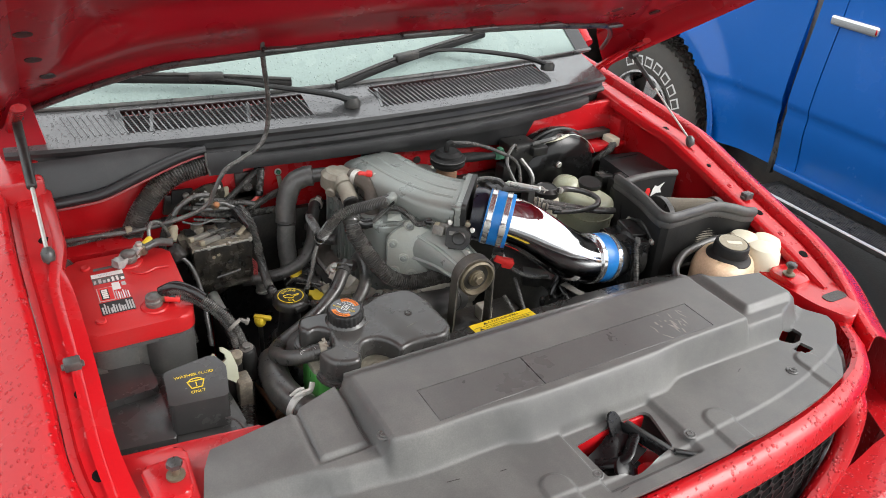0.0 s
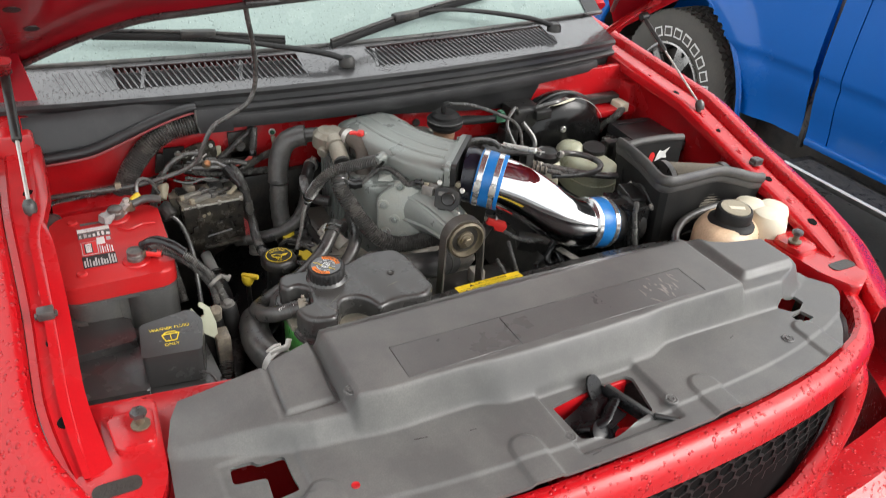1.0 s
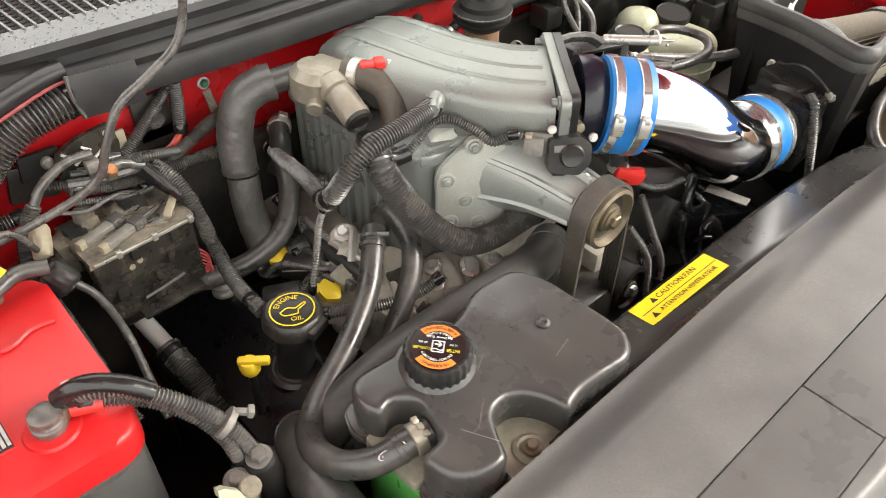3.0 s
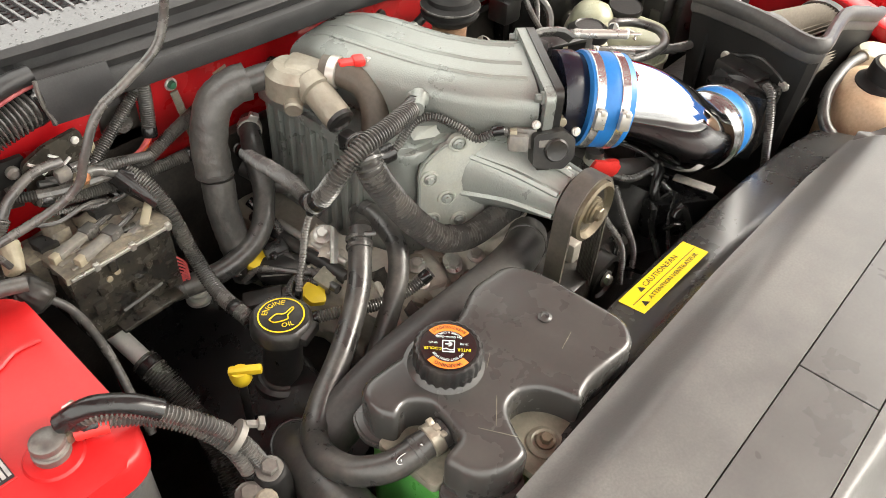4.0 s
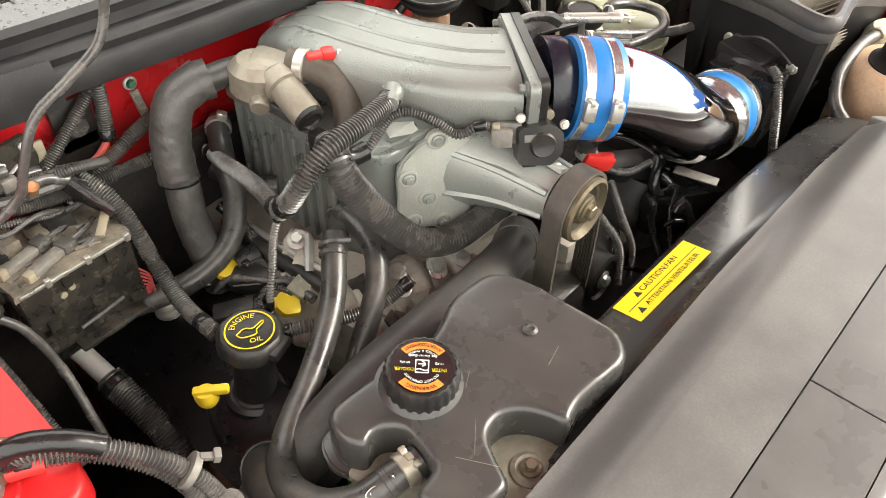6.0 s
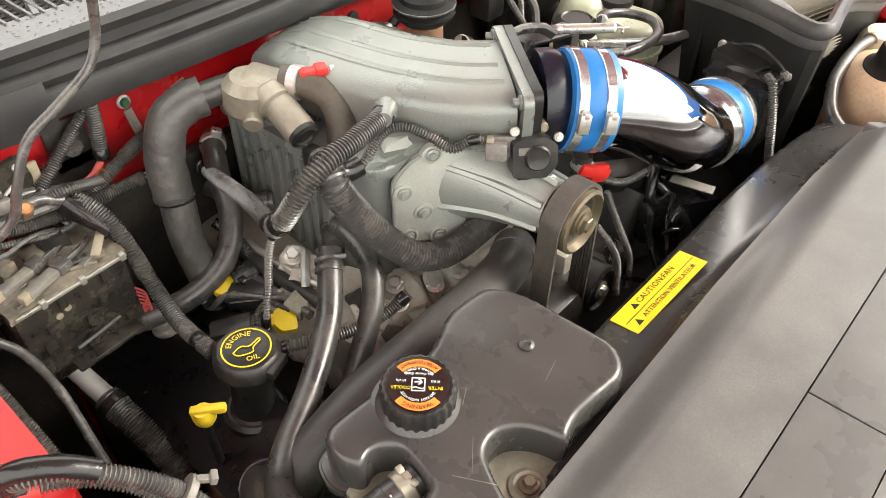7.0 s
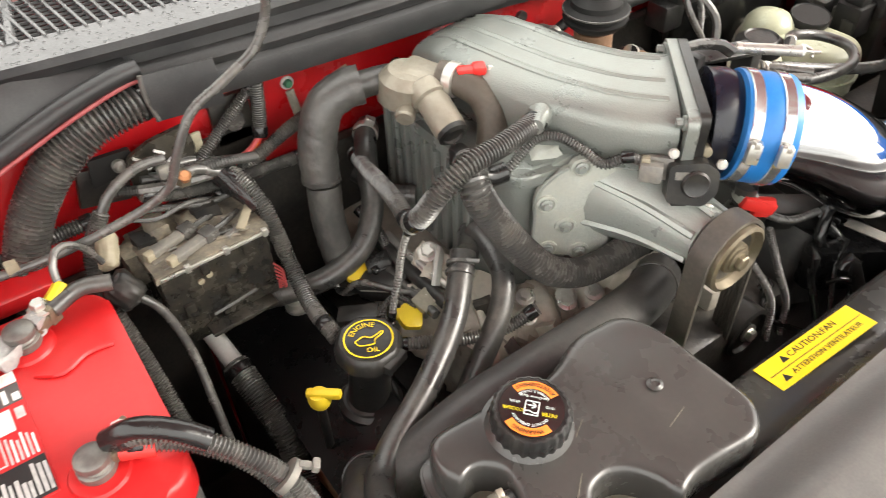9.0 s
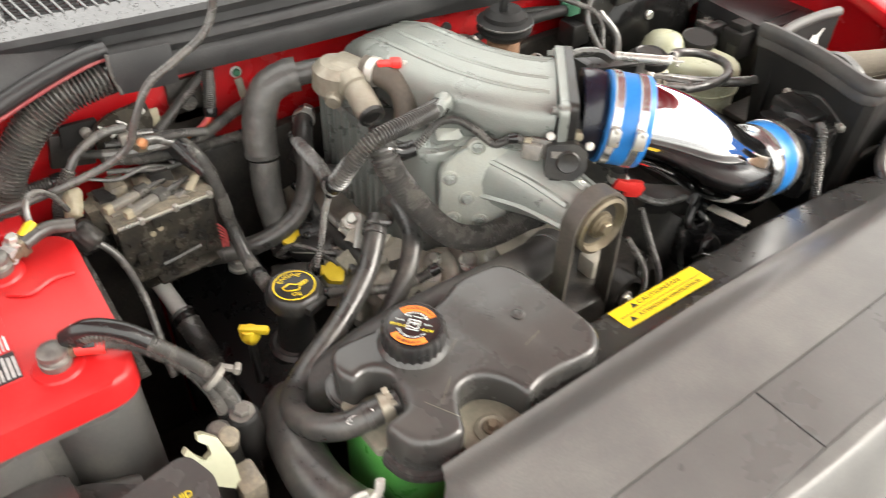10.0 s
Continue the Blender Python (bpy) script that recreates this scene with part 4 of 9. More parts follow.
for x, y in ((-0.360, -0.090), (0.370, -0.084), (-0.089, -0.249), (0.097, -0.250), (0.389, -0.212)):
    rivet = part("push_rivet", lathe([(0.0105, 0), (0.0105, 0.0012), (0.0088, 0.0022), (0.0074, 0.0012), (0.0058, 0.0012), (0.0054, 0.0034), (0.0036, 0.0036), (0.003, 0.0022)], (x, y, cover_z(x, y) + 0.0004), n=24), SHIELD, cover)
part("hole", lathe([(0.0062, 0.0), (0.0056, 0.0012), (0.0044, 0.0004)], (-0.397, -0.204, cover_z(-0.397, -0.204)), n=20), RED, cover, "red metal showing in a hole")
# latch under the opening
latch = thing("hood_latch", (0, -0.23, 0.93), "greasy black steel hood latch in red painted metal", "latch")
part("backing", box(-0.10, 0.10, -0.295, -0.16, 0.900, 0.925, 0.004), RED, latch, "red painted support")
part("catch_plate", lumpy(moved(box(-0.050, 0.040, -0.028, 0.030, -0.003, 0.003, 0.0), Matrix.Translation((-0.012, -0.212, 0.982)) @ pose(0, 0, 0, 14, -12, 18)), 0.004, 0.02, 6), GLOSS, latch, "greasy steel plate", sharp=70)
part("housing", moved(box(-0.040, 0.030, -0.03, 0.03, 0.0, 0.045, 0.006), Matrix.Translation((-0.018, -0.222, 0.930)) @ pose(0, 0, 0, 0, 0, 25)), GLOSS, latch)
part("catch_ear", moved(bevelled(prism(rounded([(-0.014, -0.026), (0.012, -0.026), (0.016, 0.010), (0.006, 0.026), (-0.008, 0.026), (-0.016, 0.012)], 0.007), -0.002, 0.002), 0.001, 1), Matrix.Translation((0.008, -0.178, 1.004)) @ pose(0, 0, 0, 58, 0, 16)), GLOSS, latch, "black release tab")
part("hook", tube([(-0.055, -0.205, 0.972), (-0.02, -0.232, 0.992), (0.012, -0.214, 0.998), (0.038, -0.196, 0.998)], 0.010, 10, 0.006, squash=0.5), GLOSS, latch)
part("pawl", moved(lathe([(0.020, 0), (0.022, 0.002), (0.022, 0.008), (0.014, 0.012)], n=18), Matrix.Translation((-0.022, -0.240, 0.976)) @ pose(0, 0, 0, 30, 20, 0)), GLOSS, latch)
part("lever", join(moved(box(-0.0055, 0.0055, -0.046, 0.046, -0.002, 0.002, 0.001), Matrix.Translation((0.045, -0.222, 1.004)) @ pose(0, 0, 0, 3, 12, 20)), moved(box(-0.0055, 0.0055, -0.020, 0.018, -0.002, 0.002, 0.001), Matrix.Translation((0.070, -0.272, 1.006)) @ pose(0, 0, 0, 4, 20, 55))), BLACK, latch, "flat black release lever")
part("lever_edge", moved(box(-0.0012, 0.0012, -0.046, 0.046, -0.014, 0.002, 0.0004), Matrix.Translation((0.037, -0.219, 1.003)) @ pose(0, 0, 0, 3, 12, 20)), GLOSS, latch)
part("spring", tube([(-0.06, -0.245, 0.95), (-0.02, -0.255, 0.96), (0.03, -0.25, 0.95)], 0.006, 10, rib=0.002, pitch=0.004), STEEL, latch)
part("red_flange", box(-0.078, 0.075, -0.176, -0.166, 0.93, 0.997, 0.003), RED, latch)
part("red_bar", prism(rounded([(-0.030, -0.288), (0.060, -0.288), (0.062, -0.252), (0.010, -0.236), (-0.012, -0.262)], 0.010), 0.962, 0.976, 0.003), RED, latch)

# fan shroud behind the cover with its warning sticker
shroud = thing("fan_shroud", (0, 0.12, 0.99), "black plastic fan shroud with a yellow warning sticker", "fan shroud")
bm = sheet(lambda x, i: (x, (0.080, 0.092, 0.105, 0.148, 0.156, 0.160, 0.158)[i] - 0.03 * (abs(x) / 0.42) ** 3, (1.034, 1.020, 1.011, 1.0015, 0.995, 0.980, 0.70)[i] + 0.01 * ease(0.1, 0.4, x)), span(-0.288, 0.42, 36), range(7))
part("shroud_shell", thick(bm, 0.003), BOX, shroud)
sm = frame_at((-0.0005, 0.1315, 1.0085), (0.9945, -0.045, 0.055), (0.09, 0.99, -0.16))
# the sticker lies along the shelf
quad = [(-0.068, -0.0165), (0.0625, -0.0165), (0.0625, 0.0165), (-0.068, 0.0165)]
st = part("sticker", moved(prism(quad, 0, 0.0006), sm), YELLOW_INK, shroud, "yellow fan warning sticker")
u = Vector((0.9945, -0.045, 0.055)).normalized()
v = sm.to_3x3() @ Vector((0, 1, 0))
o = sm.translation + (sm.to_3x3() @ Vector((0, 0, 1))) * 0.0009
lettering("sticker_text", "CAUTION:FAN", 0.0098, o + u * 0.002 + v * 0.0085, u, v, INK, st, 0.0001)
lettering("sticker_text", "ATTENTION VENTILATEUR", 0.0078, o + u * 0.004 - v * 0.0075, u, v, INK, st, 0.0001)
part("sticker_line", moved(prism([(-0.064, -0.0004), (0.060, -0.0004), (0.060, 0.0004), (-0.064, 0.0004)], 0.0006, 0.0009), sm), INK, st)
for dx, dy in ((-0.037, 0.0085), (-0.053, -0.0075)):
    part("warning_triangle", moved(prism([(dx - 0.0045, dy - 0.0035), (dx + 0.0045, dy - 0.0035), (dx, dy + 0.0045)], 0.0006, 0.0009), sm), INK, st)

# front wheels of the red pickup, below the fenders
for s in (-1, 1):
    x0 = s * 0.66
    tyre = part("front_wheel", lathe([(0.20, -0.12), (0.33, -0.125), (0.375, -0.10), (0.39, -0.07), (0.39, 0.07), (0.375, 0.10), (0.33, 0.125), (0.20, 0.12)], (x0, 0.42, 0.388), (1, 0, 0), 48), TYRE, truck, "black front tyre below the fender")
    part("wheel_rim", lathe([(0.21, -0.10), (0.205, -0.05), (0.08, -0.06), (0.07, 0.06), (0.205, 0.05), (0.21, 0.10)], (x0, 0.42, 0.388), (1, 0, 0), 36), RIM, tyre)


# ---- supercharger ----
blower = thing("supercharger", (-0.02, 0.50, 0.93), "silver cast alloy supercharger with a swept intake elbow on top", "supercharger")
LID = [((-0.065, 0.625), 0.058, 1.095, 1.150), ((-0.060, 0.595), 0.066, 1.092, 1.168), ((-0.056, 0.54), 0.067, 1.092, 1.172), ((-0.040, 0.475), 0.066, 1.090, 1.171), ((-0.012, 0.425), 0.069, 1.088, 1.168), ((0.014, 0.395), 0.072, 1.086, 1.164), ((0.036, 0.375), 0.074, 1.086, 1.162)]


def section(c, d, hw, z0, z1, n=28, power=4.0):
    side = Vector((d.y, -d.x))
    out = []
    for k in range(n):
        a = 2 * math.pi * k / n
        ca, sa = math.cos(a), math.sin(a)
        e = 2 / power
        px = math.copysign(abs(ca) ** e, ca) * hw
        pz = math.copysign(abs(sa) ** e, sa) * (z1 - z0) / 2
        out.append((c[0] + side.x * px, c[1] + side.y * px, (z0 + z1) / 2 + pz))
    return out


def lid_path(n=30):
    """Even steps along the elbow: centre, direction, half width, low and high."""
    cs = smooth_path([(p[0][0], p[0][1], 0) for p in LID], 0.006)
    out = []
    for i, c in enumerate(cs):
        f = i / (len(cs) - 1) * (len(LID) - 1)
        k = min(int(f), len(LID) - 2)
        t = f - k
        d = (cs[min(i + 1, len(cs) - 1)] - cs[max(i - 1, 0)])
        mixed = [LID[k][j] * (1 - t) + LID[k + 1][j] * t for j in (1, 2, 3)]
        out.append((c, Vector((d.x, d.y)).normalized(), *mixed))
    return out


steps = lid_path()
part("intake_elbow", loft([section(*s) for s in steps]), ALLOY, blower, "silver cast intake elbow")
for off in (-0.55, 0.05, 0.50):
    pts = [(c.x + d.y * hw * off, c.y - d.x * hw * off, z1 - 0.0035 - 0.003 * abs(off) ** 4) for c, d, hw, z0, z1 in steps[3:-1:3]]
    part("raised_rib", tube(pts, 0.0055, 8, 0.006), ALLOY, blower)
end, dirn = Vector((0.048, 0.364, 0)), Vector((0.764, -0.645, 0))
lat = Vector((0.645, 0.764, 0))
fm = Matrix((lat, Vector((0, 0, 1)), dirn)).transposed().to_4x4()
fm.translation = Vector((0.040, 0.370, 1.123))
part("flange", bevelled(moved(prism(rounded([(-0.083, -0.044), (0.083, -0.044), (0.083, 0.044), (-0.083, 0.044)], 0.012), -0.005, 0.006), fm), 0.0015, 1), ALLOY, blower)
for a, b in ((-0.07, 0.034), (0.07, 0.034), (-0.07, -0.034)):
    bolt("bolt", fm @ Vector((a, b, -0.006)), -dirn, 0.005, 0.008, blower, ALLOY)
# housing below with upright ribs
part("rotor_case", prism(rounded([(-0.150, 0.64), (-0.150, 0.455), (-0.125, 0.415), (-0.04, 0.40), (0.06, 0.42), (0.10, 0.50), (0.10, 0.64)], 0.02), 0.93, 1.098, 0.012), ALLOY, blower, "ribbed alloy rotor case")
for y in span(0.465, 0.625, 8):
    part("case_rib", box(-0.157, -0.148, y - 0.003, y + 0.003, 0.94, 1.085, 0.002), ALLOY, blower)
part("case_rim", prism(rounded([(-0.158, 0.65), (-0.158, 0.45), (-0.13, 0.405), (-0.03, 0.392), (0.07, 0.412), (0.11, 0.50), (0.11, 0.65)], 0.02), 1.080, 1.094, 0.004), ALLOY, blower)
# angled gear plate with bolts
pm = frame_at((-0.078, 0.388, 1.025), (0.88, -0.475, 0), (0, 0, 1))
octo = rounded([(-0.040, -0.030), (-0.030, -0.043), (0.028, -0.054), (0.050, -0.048), (0.048, 0.072), (0.016, 0.087), (-0.018, 0.069), (-0.040, 0.046)], 0.009, 3)
case_plan = rounded([(-0.058, -0.036), (-0.040, -0.056), (0.034, -0.066), (0.066, -0.055), (0.062, 0.078), (0.014, 0.098), (-0.034, 0.082), (-0.058, 0.052)], 0.010, 3)
part("gear_case", moved(prism(case_plan, -0.07, -0.016, 0.003), pm), ALLOY_DULL, blower)
plate = part("gear_plate", moved(prism([(x * 0.96, y * 0.96) for x, y in octo], -0.006, 0.004, 0.004), pm), ALLOY_DULL, blower, "dull grey gear plate with bolts")
part("plate_rim", moved(tube([(-0.0385, -0.026, 0.002), (-0.0385, 0.010, 0.0022), (-0.0380, 0.044, 0.002), (-0.018, 0.066, 0.002), (0.012, 0.082, 0.002)], 0.0022, 6, 0.006), pm), SNOUT, plate)
for a, b in ((-0.028, 0.030), (-0.005, -0.003), (0.005, 0.074), (-0.023, -0.034), (0.013, -0.041)):
    part("bolt_boss", lathe([(0.0125, -0.003), (0.0115, 0.0030), (0.0090, 0.0036), (0.0080, 0.0016)], pm @ Vector((a, b, 0.003)), pm.to_3x3() @ Vector((0, 0, 1)), 22), ALLOY_DULL, plate)
    bolt("bolt", pm @ Vector((a, b, 0.006)), pm.to_3x3() @ Vector((0, 0, 1)), 0.0044, 0.0045, plate, SNOUT)
part("plate_edge", moved(prism([(x * 1.06, y * 1.04) for x, y in octo], -0.017, -0.008, 0.001), pm), SNOUT, plate)
for u, w, q in ((0.010, 0.010, 30), (0.018, 0.004, 35), (0.004, 0.016, 25), (0.012, -0.004, 40)):
    part("scratch", moved(moved(box(-0.007, 0.007, -0.0005, 0.0005, 0, 0.0003, 0), Matrix.Translation((u, w, 0.0042)) @ pose(0, 0, 0, 0, 0, q)), pm), GALVANISED, plate)
# snout to the pulley
rings = []
for y, cx, cz, rx, rz in ((0.400, -0.024, 1.042, 0.054, 0.064), (0.368, -0.016, 1.045, 0.048, 0.056), (0.33, -0.008, 1.043, 0.040, 0.044), (0.29, -0.003, 1.040, 0.033, 0.034), (0.268, -0.001, 1.041, 0.031, 0.031)):
    rings.append([(cx + rx * math.cos(2 * math.pi * k / 20), y, cz + rz * math.sin(2 * math.pi * k / 20)) for k in range(20)])
part("snout", loft(rings), SNOUT, blower, "tapered alloy drive snout")
for a in (35, 90, 145, 200, 330):
    ca, sa = math.cos(radians(a)), math.sin(radians(a))
    part("snout_rib", tube([(-0.022 + 0.051 * ca, 0.390, 1.043 + 0.060 * sa), (-0.008 + 0.039 * ca, 0.33, 1.043 + 0.043 * sa), (-0.001 + 0.032 * ca, 0.27, 1.041 + 0.032 * sa)], 0.0045, 6, 0.01), SNOUT, blower)
pulley = part("pulley", lathe([(0.030, 0), (0.038, 0.002), (0.038, 0.032), (0.034, 0.034), (0.031, 0.026), (0.018, 0.022), (0.017, 0.030), (0.011, 0.032)], (-0.001, 0.264, 1.041), (0, -1, 0), 36), WORN, blower, "worn steel pulley face")
bolt("bolt", (-0.001, 0.232, 1.041), (0, -1, 0), 0.009, 0.008, pulley, WORN)
part("pulley_web", lathe([(0.018, 0), (0.0305, 0.0), (0.0305, 0.0015), (0.018, 0.0015)], (-0.001, 0.2405, 1.041), (0, -1, 0), 30), DARK, pulley)
part("nipple", join(lathe([(0.0115, 0), (0.0105, 0.010), (0.008, 0.014), (0.008, 0.030)], (-0.093, 0.428, 1.146), (-0.75, -0.6, 0.1), 16), box(-0.104, -0.080, 0.418, 0.438, 1.132, 1.154, 0.005)), ALLOY, blower)

belt = thing("drive_belt", (0, 0.25, 0.86), "black ribbed drive belt running down from the supercharger pulley", "belt")
ring = [(0.0395 * math.cos(a) - 0.001, 1.041 + 0.0395 * math.sin(a)) for a in span(0.1, math.pi - 0.05, 16)]
line = [(0.040, 0.84)] + [(0.041, 0.95)] + ring + [(-0.042, 0.95), (-0.046, 0.84)]
bm = bmesh.new()
nl = []
for i, (x, z) in enumerate(line):
    d = (Vector(line[min(i + 1, len(line) - 1)]) - Vector(line[max(i - 1, 0)])).normalized()
    nl.append((d.y, -d.x))
rows = [[bm.verts.new((x + n[0] * o, y, z + n[1] * o)) for (x, z), n in zip(line, nl)] for y, o in ((0.2365, 0.0), (0.2365, 0.004), (0.2605, 0.004), (0.2605, 0.0))]
for a, b in zip(rows, rows[1:] + rows[:1]):
    for i in range(len(line) - 1):
        bm.faces.new((a[i], a[i + 1], b[i + 1], b[i]))
part("belt_band", bm, BELT, belt)
for k in range(5):
    y = 0.2395 + k * 0.0038
    part("belt_groove", tube([(0.0385, y, 0.845), (0.0395, y, 0.93), (0.0385, y, 1.035)], 0.0013, 5, 0.02), BELT, belt)

idler = thing("idler_pulley", (0.078, 0.24, 0.86), "dark idler pulley with a bolt at its hub", "pulley")
part("wheel", lathe([(0.020, 0), (0.034, 0.002), (0.034, 0.030), (0.029, 0.032), (0.026, 0.024), (0.012, 0.022), (0.011, 0.030)], (0.078, 0.262, 0.876), (0, -1, 0), 30), BLACK, idler)
bolt("bolt", (0.078, 0.232, 0.876), (0, -1, 0), 0.008, 0.008, idler)

# ---- throttle body, pipe, couplers ----
tb = thing("air_throttle", (0.07, 0.345, 1.08), "black throttle body with a position sensor and silver screws", "throttle body")
part("plate", bevelled(moved(prism(rounded([(-0.078, -0.047), (0.078, -0.047), (0.078, 0.046), (-0.078, 0.046)], 0.010), 0.006, 0.016), fm), 0.002, 1), BLACK, tb)
axis = Vector((0.775, -0.63, -0.03)).normalized()
bore = Vector((0.050, 0.345, 1.122))
part("bore", lathe([(0.055, 0), (0.055, 0.02), (0.052, 0.026), (0.052, 0.06)], bore, axis, 36), INDIGO, tb, "glossy blue black bore")
tsm = Matrix.Translation((-0.004, 0.304, 1.102)) @ frame_at((0, 0, 0), (0.77, -0.62, 0.0), (0.16, 0.19, 0.97))
part("sensor", moved(join(bevelled(prism(rounded([(-0.026, -0.020), (0.010, -0.024), (0.022, -0.010), (0.022, 0.012), (0.008, 0.022), (-0.026, 0.018)], 0.005), 0.0, 0.020), 0.0025, 2), lathe([(0.013, 0.018), (0.014, 0.022), (0.012, 0.0245), (0.010, 0.0235)], n=22), box(-0.020, -0.004, -0.026, -0.018, 0.004, 0.016, 0.002)), tsm), BLACK, tb)
part("sensor_label", moved(box(-0.020, -0.006, 0.004, 0.012, 0.0200, 0.0204, 0), tsm), PLUG_GREY, tb)
part("connector", join(moved(box(-0.015, 0.015, -0.011, 0.011, -0.009, 0.009, 0.002), Matrix.Translation((-0.038, 0.327, 1.112)) @ pose(0, 0, 0, 0, 15, 40)), moved(box(-0.004, 0.004, -0.013, 0.013, -0.011, 0.012, 0.001), Matrix.Translation((-0.030, 0.324, 1.112)) @ pose(0, 0, 0, 0, 15, 40))), PLUG_GREY, tb)
part("connector_latch", moved(box(-0.006, 0.006, -0.004, 0.004, 0.008, 0.014, 0.001), Matrix.Translation((-0.044, 0.330, 1.112)) @ pose(0, 0, 0, 0, 15, 40)), GRUBBY, tb)
for p in ((0.010, 0.283, 1.122), (0.000, 0.279, 1.075), (-0.022, 0.316, 1.130)):
    bolt("screw", p, (-0.6, -0.75, 0.3), 0.0034, 0.003, tb)
part("cable_wheel", tube([(0.070, 0.418, 1.115), (0.085, 0.425, 1.140), (0.115, 0.420, 1.152), (0.145, 0.405, 1.150), (0.155, 0.392, 1.142)], 0.005, 8, 0.01, squash=1.8), LOOM, tb)
part("side_lever", moved(box(-0.022, 0.026, -0.003, 0.003, -0.022, 0.018, 0.002), Matrix.Translation((0.030, 0.322, 1.108)) @ pose(0, 0, 0, 0, 0, 50)), BLACK, tb)
part("lever_pin", rod((0.018, 0.312, 1.122), (0.010, 0.302, 1.124), 0.006, 12, 0.001), GRUBBY, tb)

PIPE = [(0.070, 0.316, 1.124), (0.094, 0.296, 1.121), (0.130, 0.272, 1.107), (0.166, 0.253, 1.083), (0.202, 0.241, 1.055), (0.242, 0.235, 1.030), (0.285, 0.235, 1.014), (0.335, 0.236, 1.008)]
pipe = thing("intake_pipe", (0.2, 0.25, 0.99), "polished chrome intake pipe with a bend", "intake pipe")
part("pipe", tube(PIPE, 0.0505, 40, 0.004), CHROME, pipe)
part("decal", moved(prism(rounded([(-0.017, -0.012), (0.017, -0.012), (0.017, 0.012), (-0.017, 0.012)], 0.003), 0.0, 0.0008), frame_at((0.155, 0.274, 1.1425), (0.80, -0.52, -0.32), (0.5, 0.85, -0.1))), SILICONE, pipe, "small pale blue decal")


def band(points, r, name, material, parent, width):
    """A hoop of a given width round the pipe at the middle of two points."""
    a, b = Vector(points[0]), Vector(points[1])
    d = (b - a).normalized()
    m = (a + b) / 2
    w = width / 2
    return part(name, lathe([(r - 0.004, -w), (r - 0.0008, -w), (r, -w + 0.0008), (r, w - 0.0008), (r - 0.0008, w), (r - 0.004, w)], m, d, 40), material, parent)


def coupler(mid, d, r, width, lug):
    d = Vector(d).normalized()
    m = Vector(mid)
    c = thing("hose_coupler", m - Vector((0, 0, r)), "bright blue silicone coupler with two steel hose clamps", "coupler", "intake couplers")
    w = width / 2
    part("sleeve", lathe([(r - 0.005, -w), (r - 0.0007, -w), (r, -w + 0.001), (r, w - 0.001), (r - 0.0007, w), (r - 0.005, w)], m, d, 44), SILICONE, c)
    for s in (-1, 1):
        q = m + d * (s * w * (0.58 if r > 0.055 else 0.78) - 0.002)
        cl = band((q - d * 0.001, q + d * 0.001), r + 0.0016, "clamp", STEEL, c, 0.0112)
        cl.data.materials[0] = BAND
        l = Vector(lug)
        l = (l - d * l.dot(d)).normalized()
        t = d.cross(l)
        h = q + l * (r + 0.004)
        part("clamp_housing", moved(box(-0.011, 0.011, -0.0065, 0.0065, -0.003, 0.006, 0.002), frame_at(h, t, d)), STEEL, cl)
        part("clamp_screw", lathe([(0.0045, 0), (0.005, 0.001), (0.005, 0.006), (0.004, 0.008)], h - t * 0.013 + l * 0.002, t, 6), STEEL, cl)
    return c


coupler((0.084, 0.3055, 1.1215), (0.74, -0.61, -0.12), 0.0560, 0.052, (-0.62, -0.75, 0.15))
coupler((0.306, 0.236, 1.013), (0.975, 0.02, -0.17), 0.0535, 0.056, (0.1, 0.5, -0.9))
tag = thing("hose_pinch_clip", (0.092, 0.295, 1.02), "red pinch clip on a small hose below the coupler", "hose clip", "red clips")
part("clip_wing", join(moved(box(-0.024, 0.020, -0.005, 0.005, -0.008, 0.008, 0.004), Matrix.Translation((0.093, 0.276, 1.033)) @ pose(0, 0, 0, 0, 22, -28)), moved(box(-0.010, 0.012, -0.005, 0.005, -0.013, 0.012, 0.004), Matrix.Translation((0.098, 0.275, 1.030)) @ pose(0, 0, 0, 0, 10, -28))), RED_TAG, tag)
part("clip_band", lathe([(0.013, 0), (0.014, 0.001), (0.014, 0.010), (0.013, 0.011)], (0.085, 0.292, 1.034), (0.3, -0.2, 1), 18), STEEL, tag)
part("hose_stub", tube([(0.085, 0.292, 1.055), (0.085, 0.294, 1.03), (0.078, 0.31, 0.99)], 0.0115, 12), RUBBER, tag)

# ---- mass air meter, air box, filter ----
CORNER, JOINT = Vector((0.402, 0.161)), Vector((0.443, 0.330))
wall_d = (JOINT - CORNER).normalized()
wall_n = Vector((-wall_d.y, wall_d.x))


def on_wall(s, h, out=0.0):
    """A place on the box's side wall: s along it from the front corner, h its height."""
    lean = 0.16 * (1.10 - h)
    p = CORNER + wall_d * s + wall_n * out
    return Vector((p.x + lean, p.y, h))


